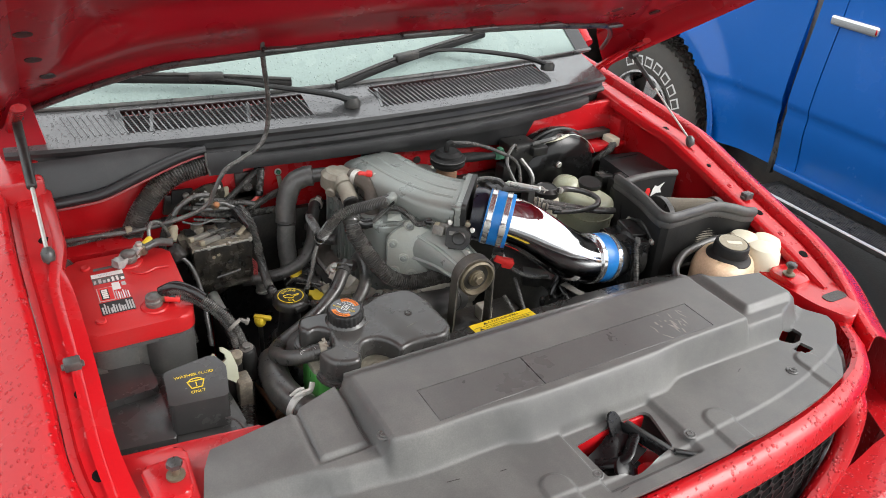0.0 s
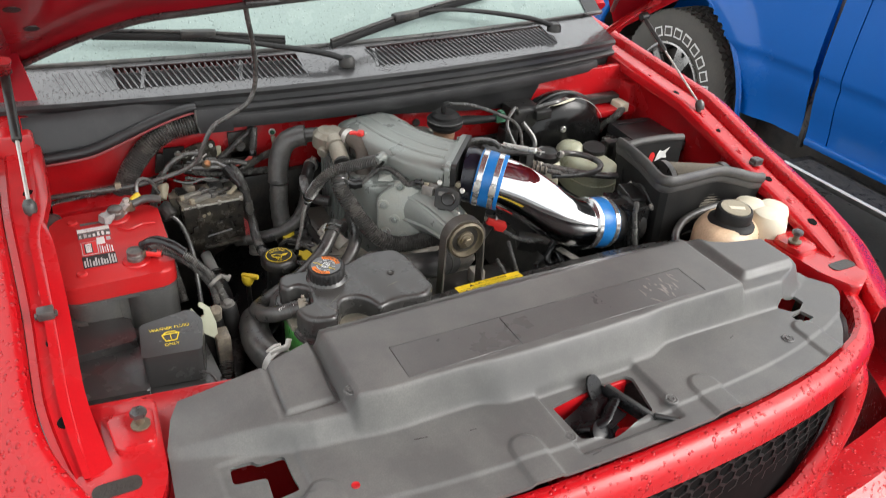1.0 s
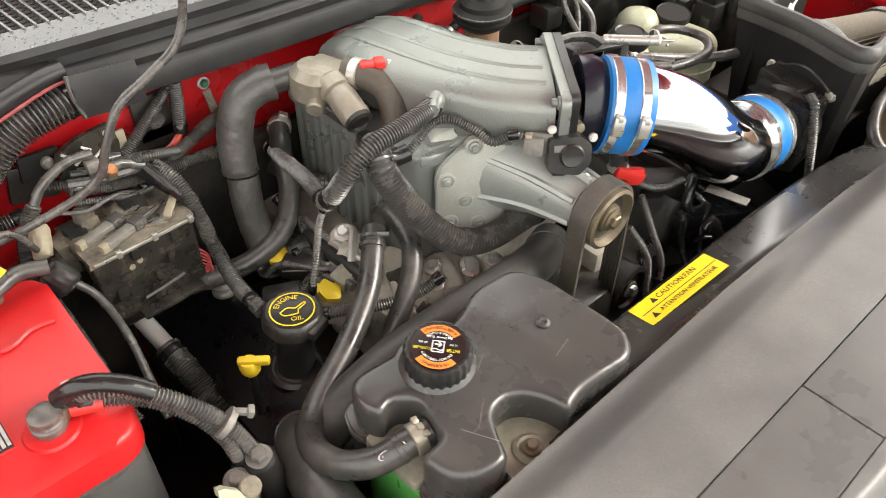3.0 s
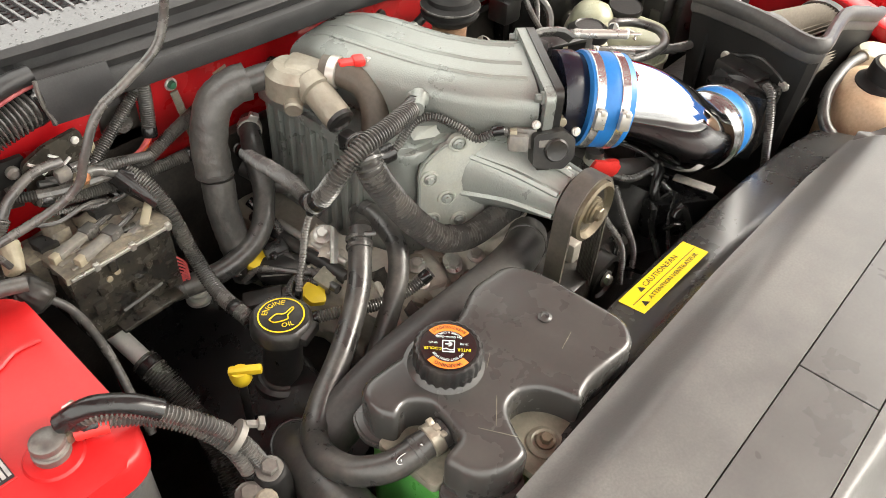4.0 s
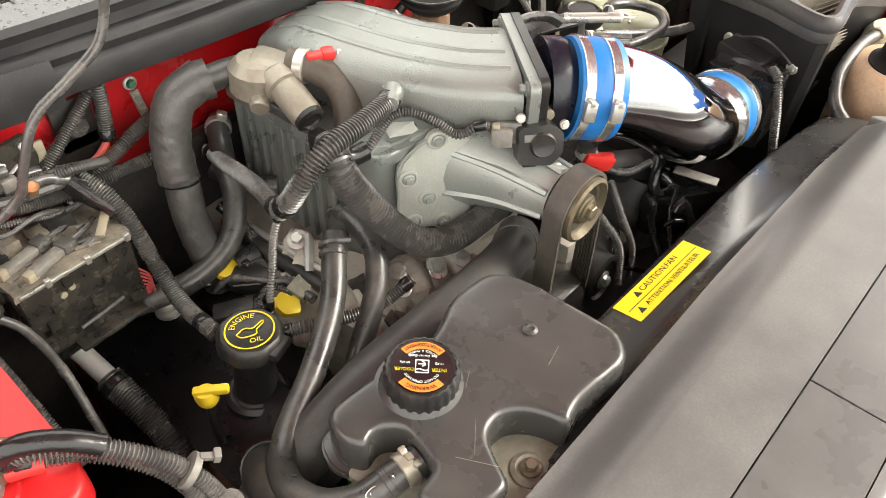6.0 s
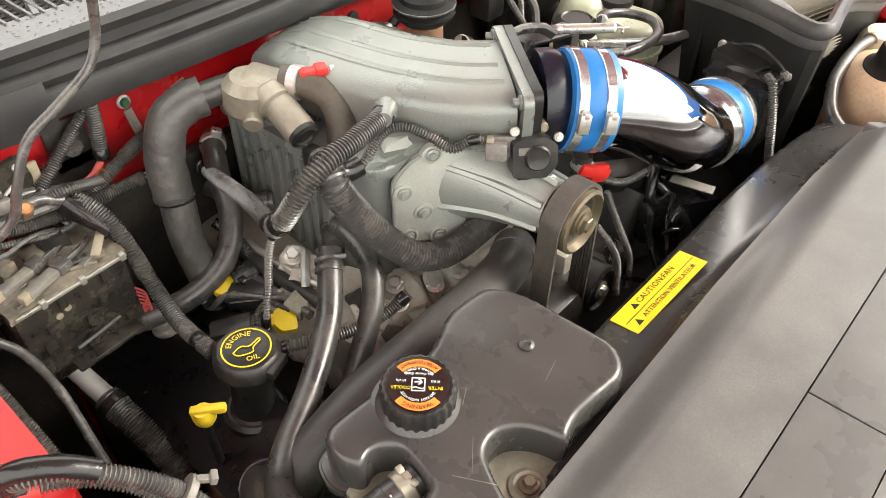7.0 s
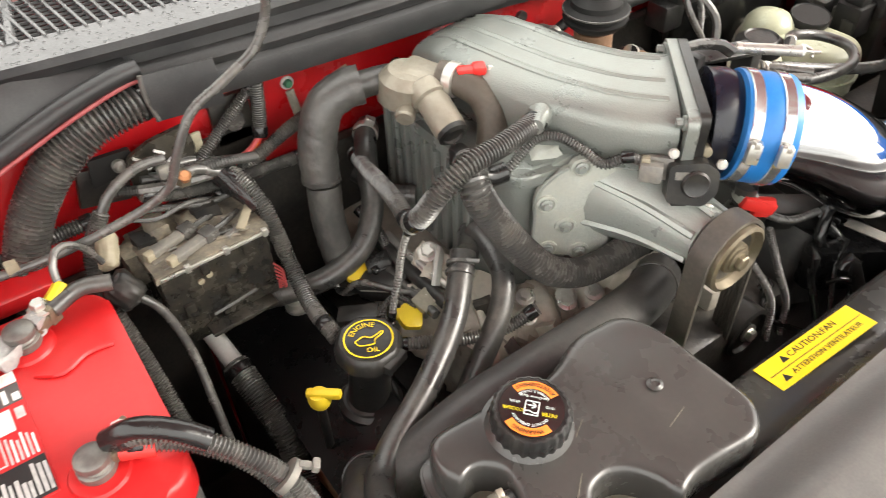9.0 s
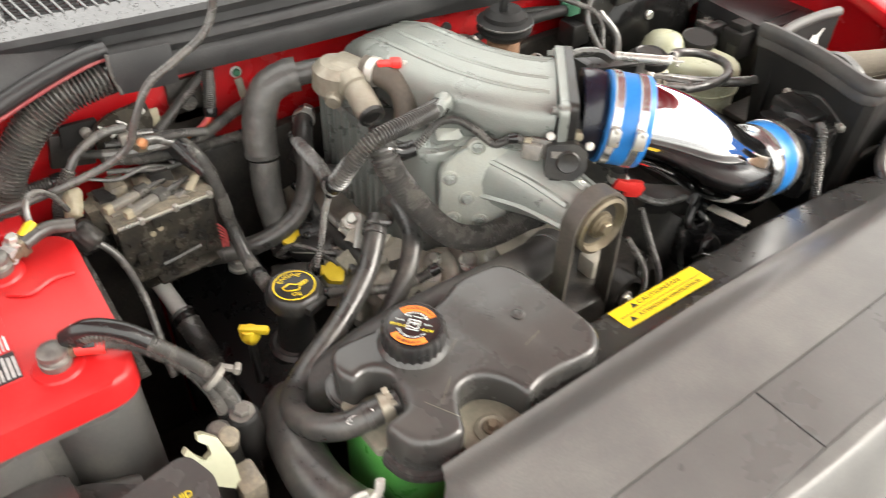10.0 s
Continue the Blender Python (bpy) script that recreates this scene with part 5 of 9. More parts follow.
wm3 = frame_at(on_wall(0.085, 1.035), (wall_d.x, wall_d.y, 0), (-0.16, 0.0, 1))
if (wm3.to_3x3() @ Vector((0, 0, 1))).x > 0:
    wm3 = wm3 @ Matrix.Rotation(math.pi, 4, "Y")
maf = thing("air_flow_meter", (0.39, 0.22, 0.97), "black air flow meter with plug and loom, beside air box", "air flow meter")
part("barrel", lathe([(0.047, 0), (0.047, 0.05), (0.053, 0.054), (0.053, 0.075)], (0.330, 0.236, 1.008), (1, -0.03, -0.03), 36), BLACK, maf)
rim_pts = [on_wall(0.128, 1.052, 0.002), on_wall(0.118, 1.062, 0.003), on_wall(0.108, 1.064, 0.003), on_wall(0.09, 1.073, 0.003), on_wall(0.07, 1.076, 0.003), on_wall(0.05, 1.070, 0.003), on_wall(0.036, 1.064, 0.003), on_wall(0.030, 1.058, 0.003), on_wall(0.028, 1.03, 0.003)]
part("flange_rim", tube(rim_pts, 0.0035, 8, 0.006), BLACK, maf)
part("flange", loft([[tuple(on_wall(s, h, o)) for s, h in ((0.135, 1.045), (0.125, 1.06), (0.10, 1.068), (0.07, 1.075), (0.045, 1.068), (0.028, 1.060), (0.026, 0.96), (0.13, 0.96))] for o in (-0.002, 0.004)]), BLACK, maf)
part("housing", lumpy(bevelled(prism(rounded([(0.352, 0.278), (0.404, 0.280), (0.422, 0.234), (0.392, 0.182), (0.362, 0.186), (0.350, 0.230)], 0.010), 0.955, 1.052), 0.008, 2), 0.006, 0.016, 3), TAPE, maf, "glossy taped housing", sharp=60)
sb = moved(box(-0.034, 0.038, -0.012, 0.022, 0.0, 0.040, 0.005), Matrix.Translation(on_wall(0.085, 1.040, 0.002)) @ Matrix(((wall_d.x, 0, wall_n.x, 0), (wall_d.y, 0, wall_n.y, 0), (0, 1, 0, 0), (0, 0, 0, 1))))
part("sensor_block", sb, BLACK, maf)
part("block_rib", tube([on_wall(0.120, 1.030, 0.042), on_wall(0.085, 1.032, 0.043), on_wall(0.055, 1.031, 0.042)], 0.003, 6, 0.01), BLACK_DUSTY, maf)
WM = Matrix(((wall_d.x, 0, wall_n.x, 0), (wall_d.y, 0, wall_n.y, 0), (0, 1, 0, 0), (0, 0, 0, 1)))
plug = part("plug", moved(box(-0.022, 0.018, -0.014, 0.014, 0.0, 0.030, 0.003), Matrix.Translation(on_wall(0.044, 1.040, 0.010)) @ WM), BLACK, maf)
for k in range(4):
    part("plug_rib", moved(box(-0.020 + 0.009 * k, -0.015 + 0.009 * k, 0.012, 0.017, 0.004, 0.026, 0.001), Matrix.Translation(on_wall(0.044, 1.040, 0.010)) @ WM), BLACK, plug)
for s, h in ((0.130, 1.052), (0.026, 1.056)):
    bolt("bolt", on_wall(s, h, 0.004), (-1, 0.2, 0.1), 0.0055, 0.006, maf)
part("loom", tube([(0.384, 0.204, 1.060), (0.372, 0.190, 1.058), (0.366, 0.184, 1.048), (0.366, 0.174, 1.012), (0.367, 0.165, 0.97), (0.368, 0.157, 0.935), (0.366, 0.152, 0.88)], 0.0064, 14, rib=0.0014, pitch=0.0046), LOOM, maf)

air = thing("air_box", (0.55, 0.27, 0.9), "open black plastic air filter box with a rubber trimmed rim", "air filter box")


def wall(points, low, name, label="", lean=0.10):
    """An upright wall along plan points (x, y, top), drawn in towards its foot."""
    p = smooth_path(points, 0.012)
    mid = Vector((0.54, 0.25))

    def at(i, k):
        d = (mid - Vector((p[i].x, p[i].y))).normalized() * lean * (p[i].z - low) if k == 0 else Vector((0, 0))
        return (p[i].x + d.x, p[i].y + d.y, (low, p[i].z)[k])
    return part(name, thick(sheet(at, range(len(p)), range(2)), 0.005), AIRBOX, air, label)


RIM_FRONT = [(0.452, 0.365, 1.118), (0.443, 0.330, 1.123), (0.424, 0.250, 1.128), (0.407, 0.182, 1.126), (0.410, 0.164, 1.126), (0.430, 0.160, 1.124), (0.50, 0.172, 1.116), (0.57, 0.180, 1.112), (0.615, 0.168, 1.104), (0.655, 0.158, 1.092), (0.685, 0.158, 1.085)]
wall(RIM_FRONT, 0.86, "front_wall", lean=0.13)
part("rim_trim", tube(RIM_FRONT, 0.0095, 10, 0.01, squash=1.3), TRIM, air, "thick rubber edge trim")
part("trim_skirt", tube([(x - 0.002, y, z - 0.016) for x, y, z in RIM_FRONT], 0.0055, 8, 0.01, squash=1.8), TRIM, air)
RIM_BACK = [(0.443, 0.330, 1.126), (0.475, 0.336, 1.126), (0.52, 0.340, 1.124), (0.565, 0.343, 1.120), (0.616, 0.344, 1.114)]
wall(RIM_BACK, 0.90, "back_wall", lean=0.0)
part("rim_trim", tube(RIM_BACK, 0.0085, 10, 0.01), TRIM, air)
part("shelf", box(0.46, 0.69, 0.185, 0.40, 0.955, 0.965, 0.003), DARK, air)
# a plain mark on the back wall, no lettering
lm = frame_at((0.545, 0.336, 1.085), (0.995, 0.06, 0), (0, 0, 1))
part("badge", moved(prism(rounded([(-0.030, -0.014), (-0.014, -0.014), (-0.010, 0.0), (-0.016, 0.010), (-0.026, 0.008)], 0.004), 0, 0.001), lm), RED_PRINT, air, "red and white badge")
part("badge", moved(prism(rounded([(-0.008, -0.015), (0.010, -0.009), (0.028, -0.012), (0.022, 0.000), (0.034, 0.014), (0.014, 0.006), (0.002, 0.012), (-0.004, 0.002)], 0.002), 0, 0.0012), lm), WHITE, air, "red and white badge")
flt = thing("cone_filter", (0.575, 0.26, 0.99), "dusty pleated cone air filter", "air filter")
rings = []
for h, r in ((0.0, 0.066), (0.06, 0.060), (0.13, 0.054)):
    ring = []
    for k in range(120):
        rr = r * (1.0 if k % 2 else 0.90)
        a = 2 * math.pi * k / 120
        ring.append((0.505 + h * 0.98, 0.255 - h * 0.25 + rr * math.cos(a), 1.040 + rr * math.sin(a)))
    rings.append(ring)
part("pleats", loft(rings), FILTER, flt)
part("end_cap", lathe([(0.044, 0), (0.056, 0.002), (0.058, 0.012), (0.050, 0.018)], (0.630, 0.223, 1.040), (1, -0.25, 0), 32), RUBBER, flt)
part("base_ring", lathe([(0.050, 0), (0.068, 0.002), (0.068, 0.014), (0.060, 0.018)], (0.492, 0.258, 1.040), (1, -0.25, 0), 32), RUBBER, flt)

# ---- coolant bottle at the far corner ----
deg = thing("coolant_bottle", (0.57, 0.09, 0.9), "brown stained translucent coolant bottle with a black cap", "coolant bottle")
lobe1 = rounded([(0.440, 0.050), (0.468, 0.125), (0.535, 0.160), (0.590, 0.140), (0.600, 0.060), (0.55, 0.020), (0.48, 0.018)], 0.03)
part("bottle", pillow(lobe1, 0.86, 1.056, 0.034, 7), TAN, deg, sharp=70)
for c, r in (((0.635, 0.075), 0.040), ((0.672, 0.098), 0.036), ((0.632, 0.125), 0.040)):
    part("lobe", lathe([(r * 0.9, 0), (r, 0.02), (r, 0.15), (r * 0.93, 0.168), (r * 0.75, 0.178), (r * 0.4, 0.182)], (c[0], c[1], 0.875), n=26), IVORY, deg, "cleaner pale lobe")
part("neck", lathe([(0.042, -0.006), (0.047, -0.004), (0.047, 0.002), (0.040, 0.006), (0.037, 0.012)], (0.527, 0.078, 1.052), (0, -0.08, 1), 36), AIRBOX, deg)
cap = part("cap", lathe([(0.036, 0.0), (0.0365, 0.003), (0.0355, 0.022), (0.034, 0.026), (0.031, 0.0275), (0.030, 0.0265)], (0.527, 0.078, 1.060), (0, -0.08, 1), 60, 0.012, 30), AIRBOX, deg, "black screw cap")
# golden-pale glare on the cap top is put into the label's colour
part("cap_label", lathe([(0.0295, 0), (0.0295, 0.0012)], (0.527, 0.0759, 1.0866), (0, -0.08, 1), 30), GRUBBY, cap, "label with pale glare in its colour")
part("cap_print", moved(box(-0.020, 0.018, -0.006, 0.004, 0.0, 0.0005, 0.0), Matrix.Translation((0.527, 0.0759, 1.0878)) @ pose(0, 0, 0, 4.6, 0, -30)), IVORY, cap, "pale oblong patch")
loop = thing("overflow_hose", (0.435, 0.06, 0.97), "black rubber hose looping round the coolant bottle", "hose", "hoses")
part("hose", tube([(0.615, 0.138, 1.046), (0.563, 0.145, 1.050), (0.513, 0.145, 1.046), (0.460, 0.138, 1.038), (0.427, 0.121, 1.020), (0.420, 0.096, 1.005), (0.438, 0.060, 0.990), (0.48, 0.03, 0.97)], 0.0085, 14), RUBBER, loop)
part("end_ring", lathe([(0.0092, 0), (0.0112, 0.001), (0.0112, 0.010), (0.0092, 0.011)], (0.610, 0.1387, 1.0465), (-1, 0.13, 0.07), 16), GRUBBY, loop)

# ---- right rear: brake parts, boxes ----
res = thing("brake_fluid_reservoir", (0.47, 0.49, 0.98), "cloudy pale green brake fluid reservoir with a dark cap", "fluid reservoir")
part("tank", pillow(rounded([(0.405, 0.470), (0.425, 0.560), (0.475, 0.575), (0.515, 0.530), (0.522, 0.420), (0.47, 0.392), (0.420, 0.408)], 0.030), 0.955, 1.030, 0.020, 5), PALE_GREEN, res, sharp=70)
part("tank_seam", prism(rounded([(0.402, 0.468), (0.422, 0.563), (0.476, 0.579), (0.519, 0.532), (0.526, 0.418), (0.47, 0.388), (0.416, 0.405)], 0.030), 0.985, 0.990), PALE_GREEN, res)
part("filler", lathe([(0.030, -0.02), (0.026, 0), (0.026, 0.012)], (0.492, 0.496, 1.022), n=24), PALE_GREEN, res)
part("dome", lathe([(0.040, -0.06), (0.038, -0.010), (0.034, 0.008), (0.026, 0.018), (0.012, 0.023), (0.002, 0.024)], (0.448, 0.530, 1.026), n=28), PALE_GREEN, res, sharp=70)
part("cap", lathe([(0.028, 0), (0.029, 0.003), (0.029, 0.010), (0.0275, 0.012), (0.026, 0.0105)], (0.494, 0.497, 1.032), (-0.08, -0.1, 1), 48, 0.02, 16), AIRBOX, res, "ribbed dark cap")
boo = thing("brake_booster", (0.50, 0.64, 1.02), "large round black brake booster on the firewall", "brake booster")
part("drum", lathe([(0.05, -0.04), (0.10, -0.035), (0.125, -0.015), (0.130, 0.0), (0.130, 0.03), (0.12, 0.05)], (0.475, 0.62, 1.005), (0, 1, 0), 40), BOOSTER, boo)
part("seam", lathe([(0.131, 0.0), (0.134, 0.002), (0.134, 0.008), (0.131, 0.010)], (0.475, 0.625, 1.005), (0, 1, 0), 40), BLACK, boo)
part("stud", rod((0.455, 0.575, 1.06), (0.455, 0.600, 1.06), 0.008, 14, 0.002), STEEL, boo)
# thin pale tube stands for the arc of highlight on the drum
part("bright_edge", tube([(0.475 + 0.126 * math.cos(a), 0.598, 1.005 + 0.126 * math.sin(a)) for a in span(0.5, 2.3, 20)], 0.0008, 6, 0.01), GALVANISED, boo)
part("master_cylinder", rod((0.47, 0.44, 0.965), (0.47, 0.60, 0.985), 0.026, 18, 0.004), OLD_ALLOY, boo)
pdb = thing("relay_box", (0.64, 0.50, 0.98), "black relay box with a grey dusty lid", "relay box")
part("lid", prism(rounded([(0.602, 0.592), (0.726, 0.575), (0.720, 0.425), (0.585, 0.435)], 0.008), 1.030, 1.056, 0.005), COWL_DRY, pdb)
part("lid_rib", join(box(0.610, 0.700, 0.452, 0.456, 1.055, 1.059, 0.001), box(0.612, 0.705, 0.560, 0.564, 1.055, 1.059, 0.001)), COWL_DRY, pdb)
part("plug_tower", join(box(0.548, 0.590, 0.452, 0.492, 1.0, 1.048, 0.003), box(0.556, 0.582, 0.458, 0.486, 1.046, 1.060, 0.002)), AIRBOX, pdb)
part("base", prism(rounded([(0.596, 0.586), (0.72, 0.570), (0.714, 0.43), (0.59, 0.440)], 0.008), 0.93, 1.030), BLACK, pdb)
for k in range(4):
    part("plug", box(0.545 + 0.012 * (k % 2), 0.585, 0.455 + k * 0.026, 0.475 + k * 0.026, 1.0, 1.028 + 0.006 * (k % 3), 0.003), BLACK, pdb)
part("latch_tab", box(0.560, 0.592, 0.52, 0.556, 1.026, 1.034, 0.002), LOOM, pdb)
wid = thing("wiper_module", (0.60, 0.64, 1.05), "black connector bracket with a grey plug on the red firewall", "connector")
part("bracket", box(0.555, 0.665, 0.635, 0.665, 1.085, 1.105, 0.004), BLACK, wid)
part("plug", box(0.640, 0.668, 0.595, 0.640, 1.07, 1.095, 0.004), IVORY, wid)
part("loom", tube([(0.65, 0.60, 1.08), (0.62, 0.585, 1.07), (0.59, 0.60, 1.04), (0.58, 0.62, 0.99)], 0.010, 10, rib=0.002, pitch=0.005), LOOM, wid)
clu = thing("firewall_harness", (0.36, 0.61, 1.03), "bundle of taped wires and plugs on the firewall", "wire harness")
for bx in ((0.32, 0.40, 0.60, 0.665, 1.06, 1.12, 0.008), (0.375, 0.42, 0.585, 0.62, 1.09, 1.115, 0.005), (0.30, 0.34, 0.60, 0.64, 1.03, 1.07, 0.006)):
    part("plug", box(*bx), BLACK, clu)
part("green_plug", join(box(0.258, 0.284, 0.578, 0.598, 1.104, 1.124, 0.003), box(0.264, 0.276, 0.574, 0.590, 1.122, 1.134, 0.002)), VERDIGRIS, clu)
for k, pts in enumerate(([(0.33, 0.60, 1.11), (0.30, 0.57, 1.14), (0.27, 0.55, 1.11), (0.29, 0.52, 1.05)], [(0.38, 0.60, 1.12), (0.42, 0.58, 1.135), (0.46, 0.60, 1.13), (0.52, 0.63, 1.11)], [(0.34, 0.59, 1.09), (0.36, 0.56, 1.05), (0.34, 0.54, 1.0)])):
    part("wire", tube(pts, 0.0045 + 0.001 * k, 8), LOOM, clu)
part("wire", tube([(0.40, 0.59, 1.125), (0.44, 0.585, 1.128), (0.49, 0.60, 1.128)], 0.003, 8), IVORY, clu)
egr = thing("vacuum_valve", (0.10, 0.54, 1.10), "round black vacuum valve on a rusty bracket", "valve")
part("diaphragm", lathe([(0.018, -0.026), (0.030, -0.020), (0.039, -0.012), (0.040, -0.008), (0.036, -0.006), (0.036, -0.002), (0.040, 0.000), (0.040, 0.004), (0.032, 0.007), (0.031, 0.013), (0.024, 0.018), (0.022, 0.020), (0.010, 0.021)], (0.113, 0.562, 1.141), (0, 0, 1), 36), AIRBOX, egr)
part("seam_ring", lathe([(0.039, -0.002), (0.0412, -0.001), (0.0412, 0.001), (0.039, 0.002)], (0.113, 0.562, 1.143), n=36), LOOM, egr)
part("spout", tube([(0.106, 0.558, 1.158), (0.104, 0.556, 1.174), (0.107, 0.555, 1.181), (0.116, 0.555, 1.182)], 0.0062, 10), AIRBOX, egr)
part("bracket", join(rod((0.108, 0.556, 1.06), (0.112, 0.561, 1.118), 0.024, 16, 0.004), box(0.09, 0.17, 0.49, 0.53, 1.07, 1.085, 0.005)), RUST, egr)
vl = thing("vacuum_line", (0.2, 0.55, 1.12), "thin corrugated grey vacuum line", "vacuum line")
part("line", tube([(0.114, 0.555, 1.182), (0.166, 0.555, 1.172), (0.210, 0.555, 1.156), (0.248, 0.555, 1.138), (0.290, 0.555, 1.114), (0.312, 0.555, 1.085), (0.322, 0.555, 1.045)], 0.0044, 10, rib=0.0009, pitch=0.004), LOOM, vl)
for k, (pts, r, mt, lb) in enumerate((([(0.150, 0.572, 1.128), (0.190, 0.585, 1.118), (0.229, 0.588, 1.115), (0.262, 0.588, 1.113)], 0.0085, AIRBOX, "thick black vacuum hose"),
                                      ([(0.10, 0.62, 1.09), (0.20, 0.64, 1.10), (0.32, 0.63, 1.085)], 0.007, AIRBOX, "black hose along the firewall"),
                                      ([(0.15, 0.53, 1.085), (0.19, 0.55, 1.06), (0.22, 0.60, 1.03)], 0.009, AIRBOX, "short black hose behind the intake"),
                                      ([(0.345, 0.435, 1.075), (0.385, 0.455, 1.062), (0.425, 0.440, 1.055), (0.440, 0.405, 1.050), (0.412, 0.378, 1.048), (0.36, 0.374, 1.050), (0.30, 0.392, 1.05)], 0.0070, RUBBER, "grey black hose curling beside the reservoir"),
                                      ([(0.287, 0.429, 1.06), (0.33, 0.418, 1.05), (0.375, 0.395, 1.042), (0.411, 0.374, 1.04), (0.439, 0.358, 1.04), (0.474, 0.352, 1.04), (0.515, 0.370, 1.035)], 0.0078, LOOM, "thin grey hose crossing below the reservoir"))):
    h = thing("rubber_hose", pts[0], lb, "hose", "hoses")
    part("hose", tube(pts, r, 12), mt, h)
    part("end_ring", lathe([(r * 1.0, 0), (r * 1.15, 0.001), (r * 1.15, 0.008), (r, 0.009)], Vector(pts[0]), Vector(pts[1]) - Vector(pts[0]), 14), STEEL, h)
link = thing("throttle_linkage", (0.22, 0.43, 1.08), "throttle linkage with an aged silver spring barrel", "linkage")
part("barrel", lathe([(0.003, 0), (0.0062, 0.001), (0.0066, 0.006), (0.0058, 0.008), (0.0062, 0.010), (0.0062, 0.068), (0.0066, 0.070), (0.0050, 0.073), (0.003, 0.074)], (0.165, 0.398, 1.143), (0.69, -0.72, 0.014), 18), SILVER, link, "silver spring barrel")
part("spindle", rod((0.153, 0.411, 1.1428), (0.168, 0.395, 1.143), 0.0022, 8), STEEL, link)
part("spindle", rod((0.214, 0.347, 1.144), (0.228, 0.334, 1.1442), 0.0018, 8), STEEL, link)
part("ball_joint", lathe([(0.0035, 0), (0.0045, 0.001), (0.0045, 0.004), (0.003, 0.005)], (0.150, 0.413, 1.1428), (0.69, -0.72, 0.0), 12), STEEL, link)
part("bracket", join(moved(box(-0.05, 0.05, -0.012, 0.012, -0.003, 0.003, 0.001), Matrix.Translation((0.20, 0.44, 1.105)) @ pose(0, 0, 0, 15, 5, -12)), box(0.245, 0.265, 0.42, 0.45, 1.02, 1.10, 0.004), box(0.15, 0.165, 0.43, 0.46, 1.04, 1.12, 0.003)), BLACK, link)
part("clevis", tube([(0.213, 0.350, 1.148), (0.222, 0.352, 1.146), (0.226, 0.342, 1.142), (0.220, 0.338, 1.138)], 0.0018, 8, 0.004), STEEL, link)
for pts in ([(0.255, 0.445, 1.062), (0.287, 0.429, 1.062), (0.330, 0.385, 1.058)], [(0.262, 0.418, 1.062), (0.287, 0.396, 1.062), (0.312, 0.378, 1.060)]):
    lead = thing("plug_lead", pts[0], "grey plug lead with a dark boot beside the linkage", "cable", "plug leads")
    part("boot", rod(Vector(pts[0]), Vector(pts[1]), 0.0085, 14, 0.002), BLACK_DUSTY, lead)
    part("lead", rod(Vector(pts[1]), Vector(pts[2]), 0.0055, 12), LOOM, lead)
    for f in (0.2, 0.5, 0.8):
        q = Vector(pts[0]).lerp(Vector(pts[1]), f)
        part("boot_ring", lathe([(0.0085, 0), (0.0102, 0.0005), (0.0102, 0.003), (0.0085, 0.0035)], q, Vector(pts[1]) - Vector(pts[0]), 14), BLACK, lead)
psr = thing("power_steering_reservoir", (0.30, 0.42, 0.97), "dusty power steering reservoir with a black cap", "fluid reservoir")
part("can", lathe([(0.030, 0), (0.034, 0.01), (0.034, 0.07), (0.028, 0.08)], (0.335, 0.47, 0.97), n=26), IVORY, psr)
part("cap", lathe([(0.030, 0), (0.032, 0.003), (0.032, 0.014), (0.022, 0.022), (0.020, 0.020)], (0.335, 0.47, 1.05), n=36), BLACK, psr)

# ---- engine below ----
eng = thing("engine_block", (-0.1, 0.45, 0.7), "grimy engine with a black valve cover and stained alloy castings", "engine")
part("valve_cover", bevelled(moved(prism(rounded([(-0.035, -0.20), (0.075, -0.20), (0.075, 0.20), (-0.035, 0.20)], 0.03), -0.10, 0.0), Matrix.Translation((-0.375, 0.47, 0.862)) @ pose(0, 0, 0, 0, -28, 0)), 0.008, 3), GLOSS, eng, "smooth black valve cover")
part("intake_casting", lumpy(box(-0.215, 0.12, 0.40, 0.66, 0.80, 0.925, 0.0), 0.012, 0.022, 22), OLD_ALLOY, eng, "stained alloy intake casting", sharp=70)
part("water_outlet", lumpy(moved(box(-0.05, 0.05, -0.035, 0.035, -0.05, 0.03, 0.0), Matrix.Translation((-0.190, 0.455, 0.908)) @ pose(0, 0, 0, 0, 20, 15)), 0.011, 0.016, 10), OLD_ALLOY, eng, sharp=70)
part("front_boss", lumpy(box(-0.165, -0.085, 0.335, 0.405, 0.86, 0.928, 0.0), 0.011, 0.016, 10), OLD_ALLOY, eng, sharp=70)
part("cast_runner", tube([(-0.115, 0.40, 0.93), (-0.125, 0.36, 0.925), (-0.145, 0.33, 0.90), (-0.16, 0.31, 0.86)], 0.016, 12), OLD_ALLOY, eng)
part("cast_runner", tube([(-0.06, 0.40, 0.93), (-0.065, 0.355, 0.925), (-0.075, 0.325, 0.90)], 0.018, 12), OLD_ALLOY, eng)
for p in ((-0.155, 0.36, 0.948), (-0.104, 0.352, 0.945), (-0.07, 0.345, 0.945), (-0.139, 0.382, 0.95)):
    bolt("bolt", p, (-0.2, -0.2, 1), 0.007, 0.008, eng)
# lower engine, its deep shade put into the colour
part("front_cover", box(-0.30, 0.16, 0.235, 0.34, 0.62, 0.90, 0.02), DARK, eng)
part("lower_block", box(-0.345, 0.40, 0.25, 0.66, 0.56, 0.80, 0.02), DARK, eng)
part("right_cover", bevelled(moved(prism(rounded([(-0.075, -0.20), (0.075, -0.20), (0.075, 0.20), (-0.075, 0.20)], 0.03), -0.10, 0.0), Matrix.Translation((0.27, 0.45, 0.905)) @ pose(0, 0, 0, 0, 28, 0)), 0.008, 3), BLACK, eng)
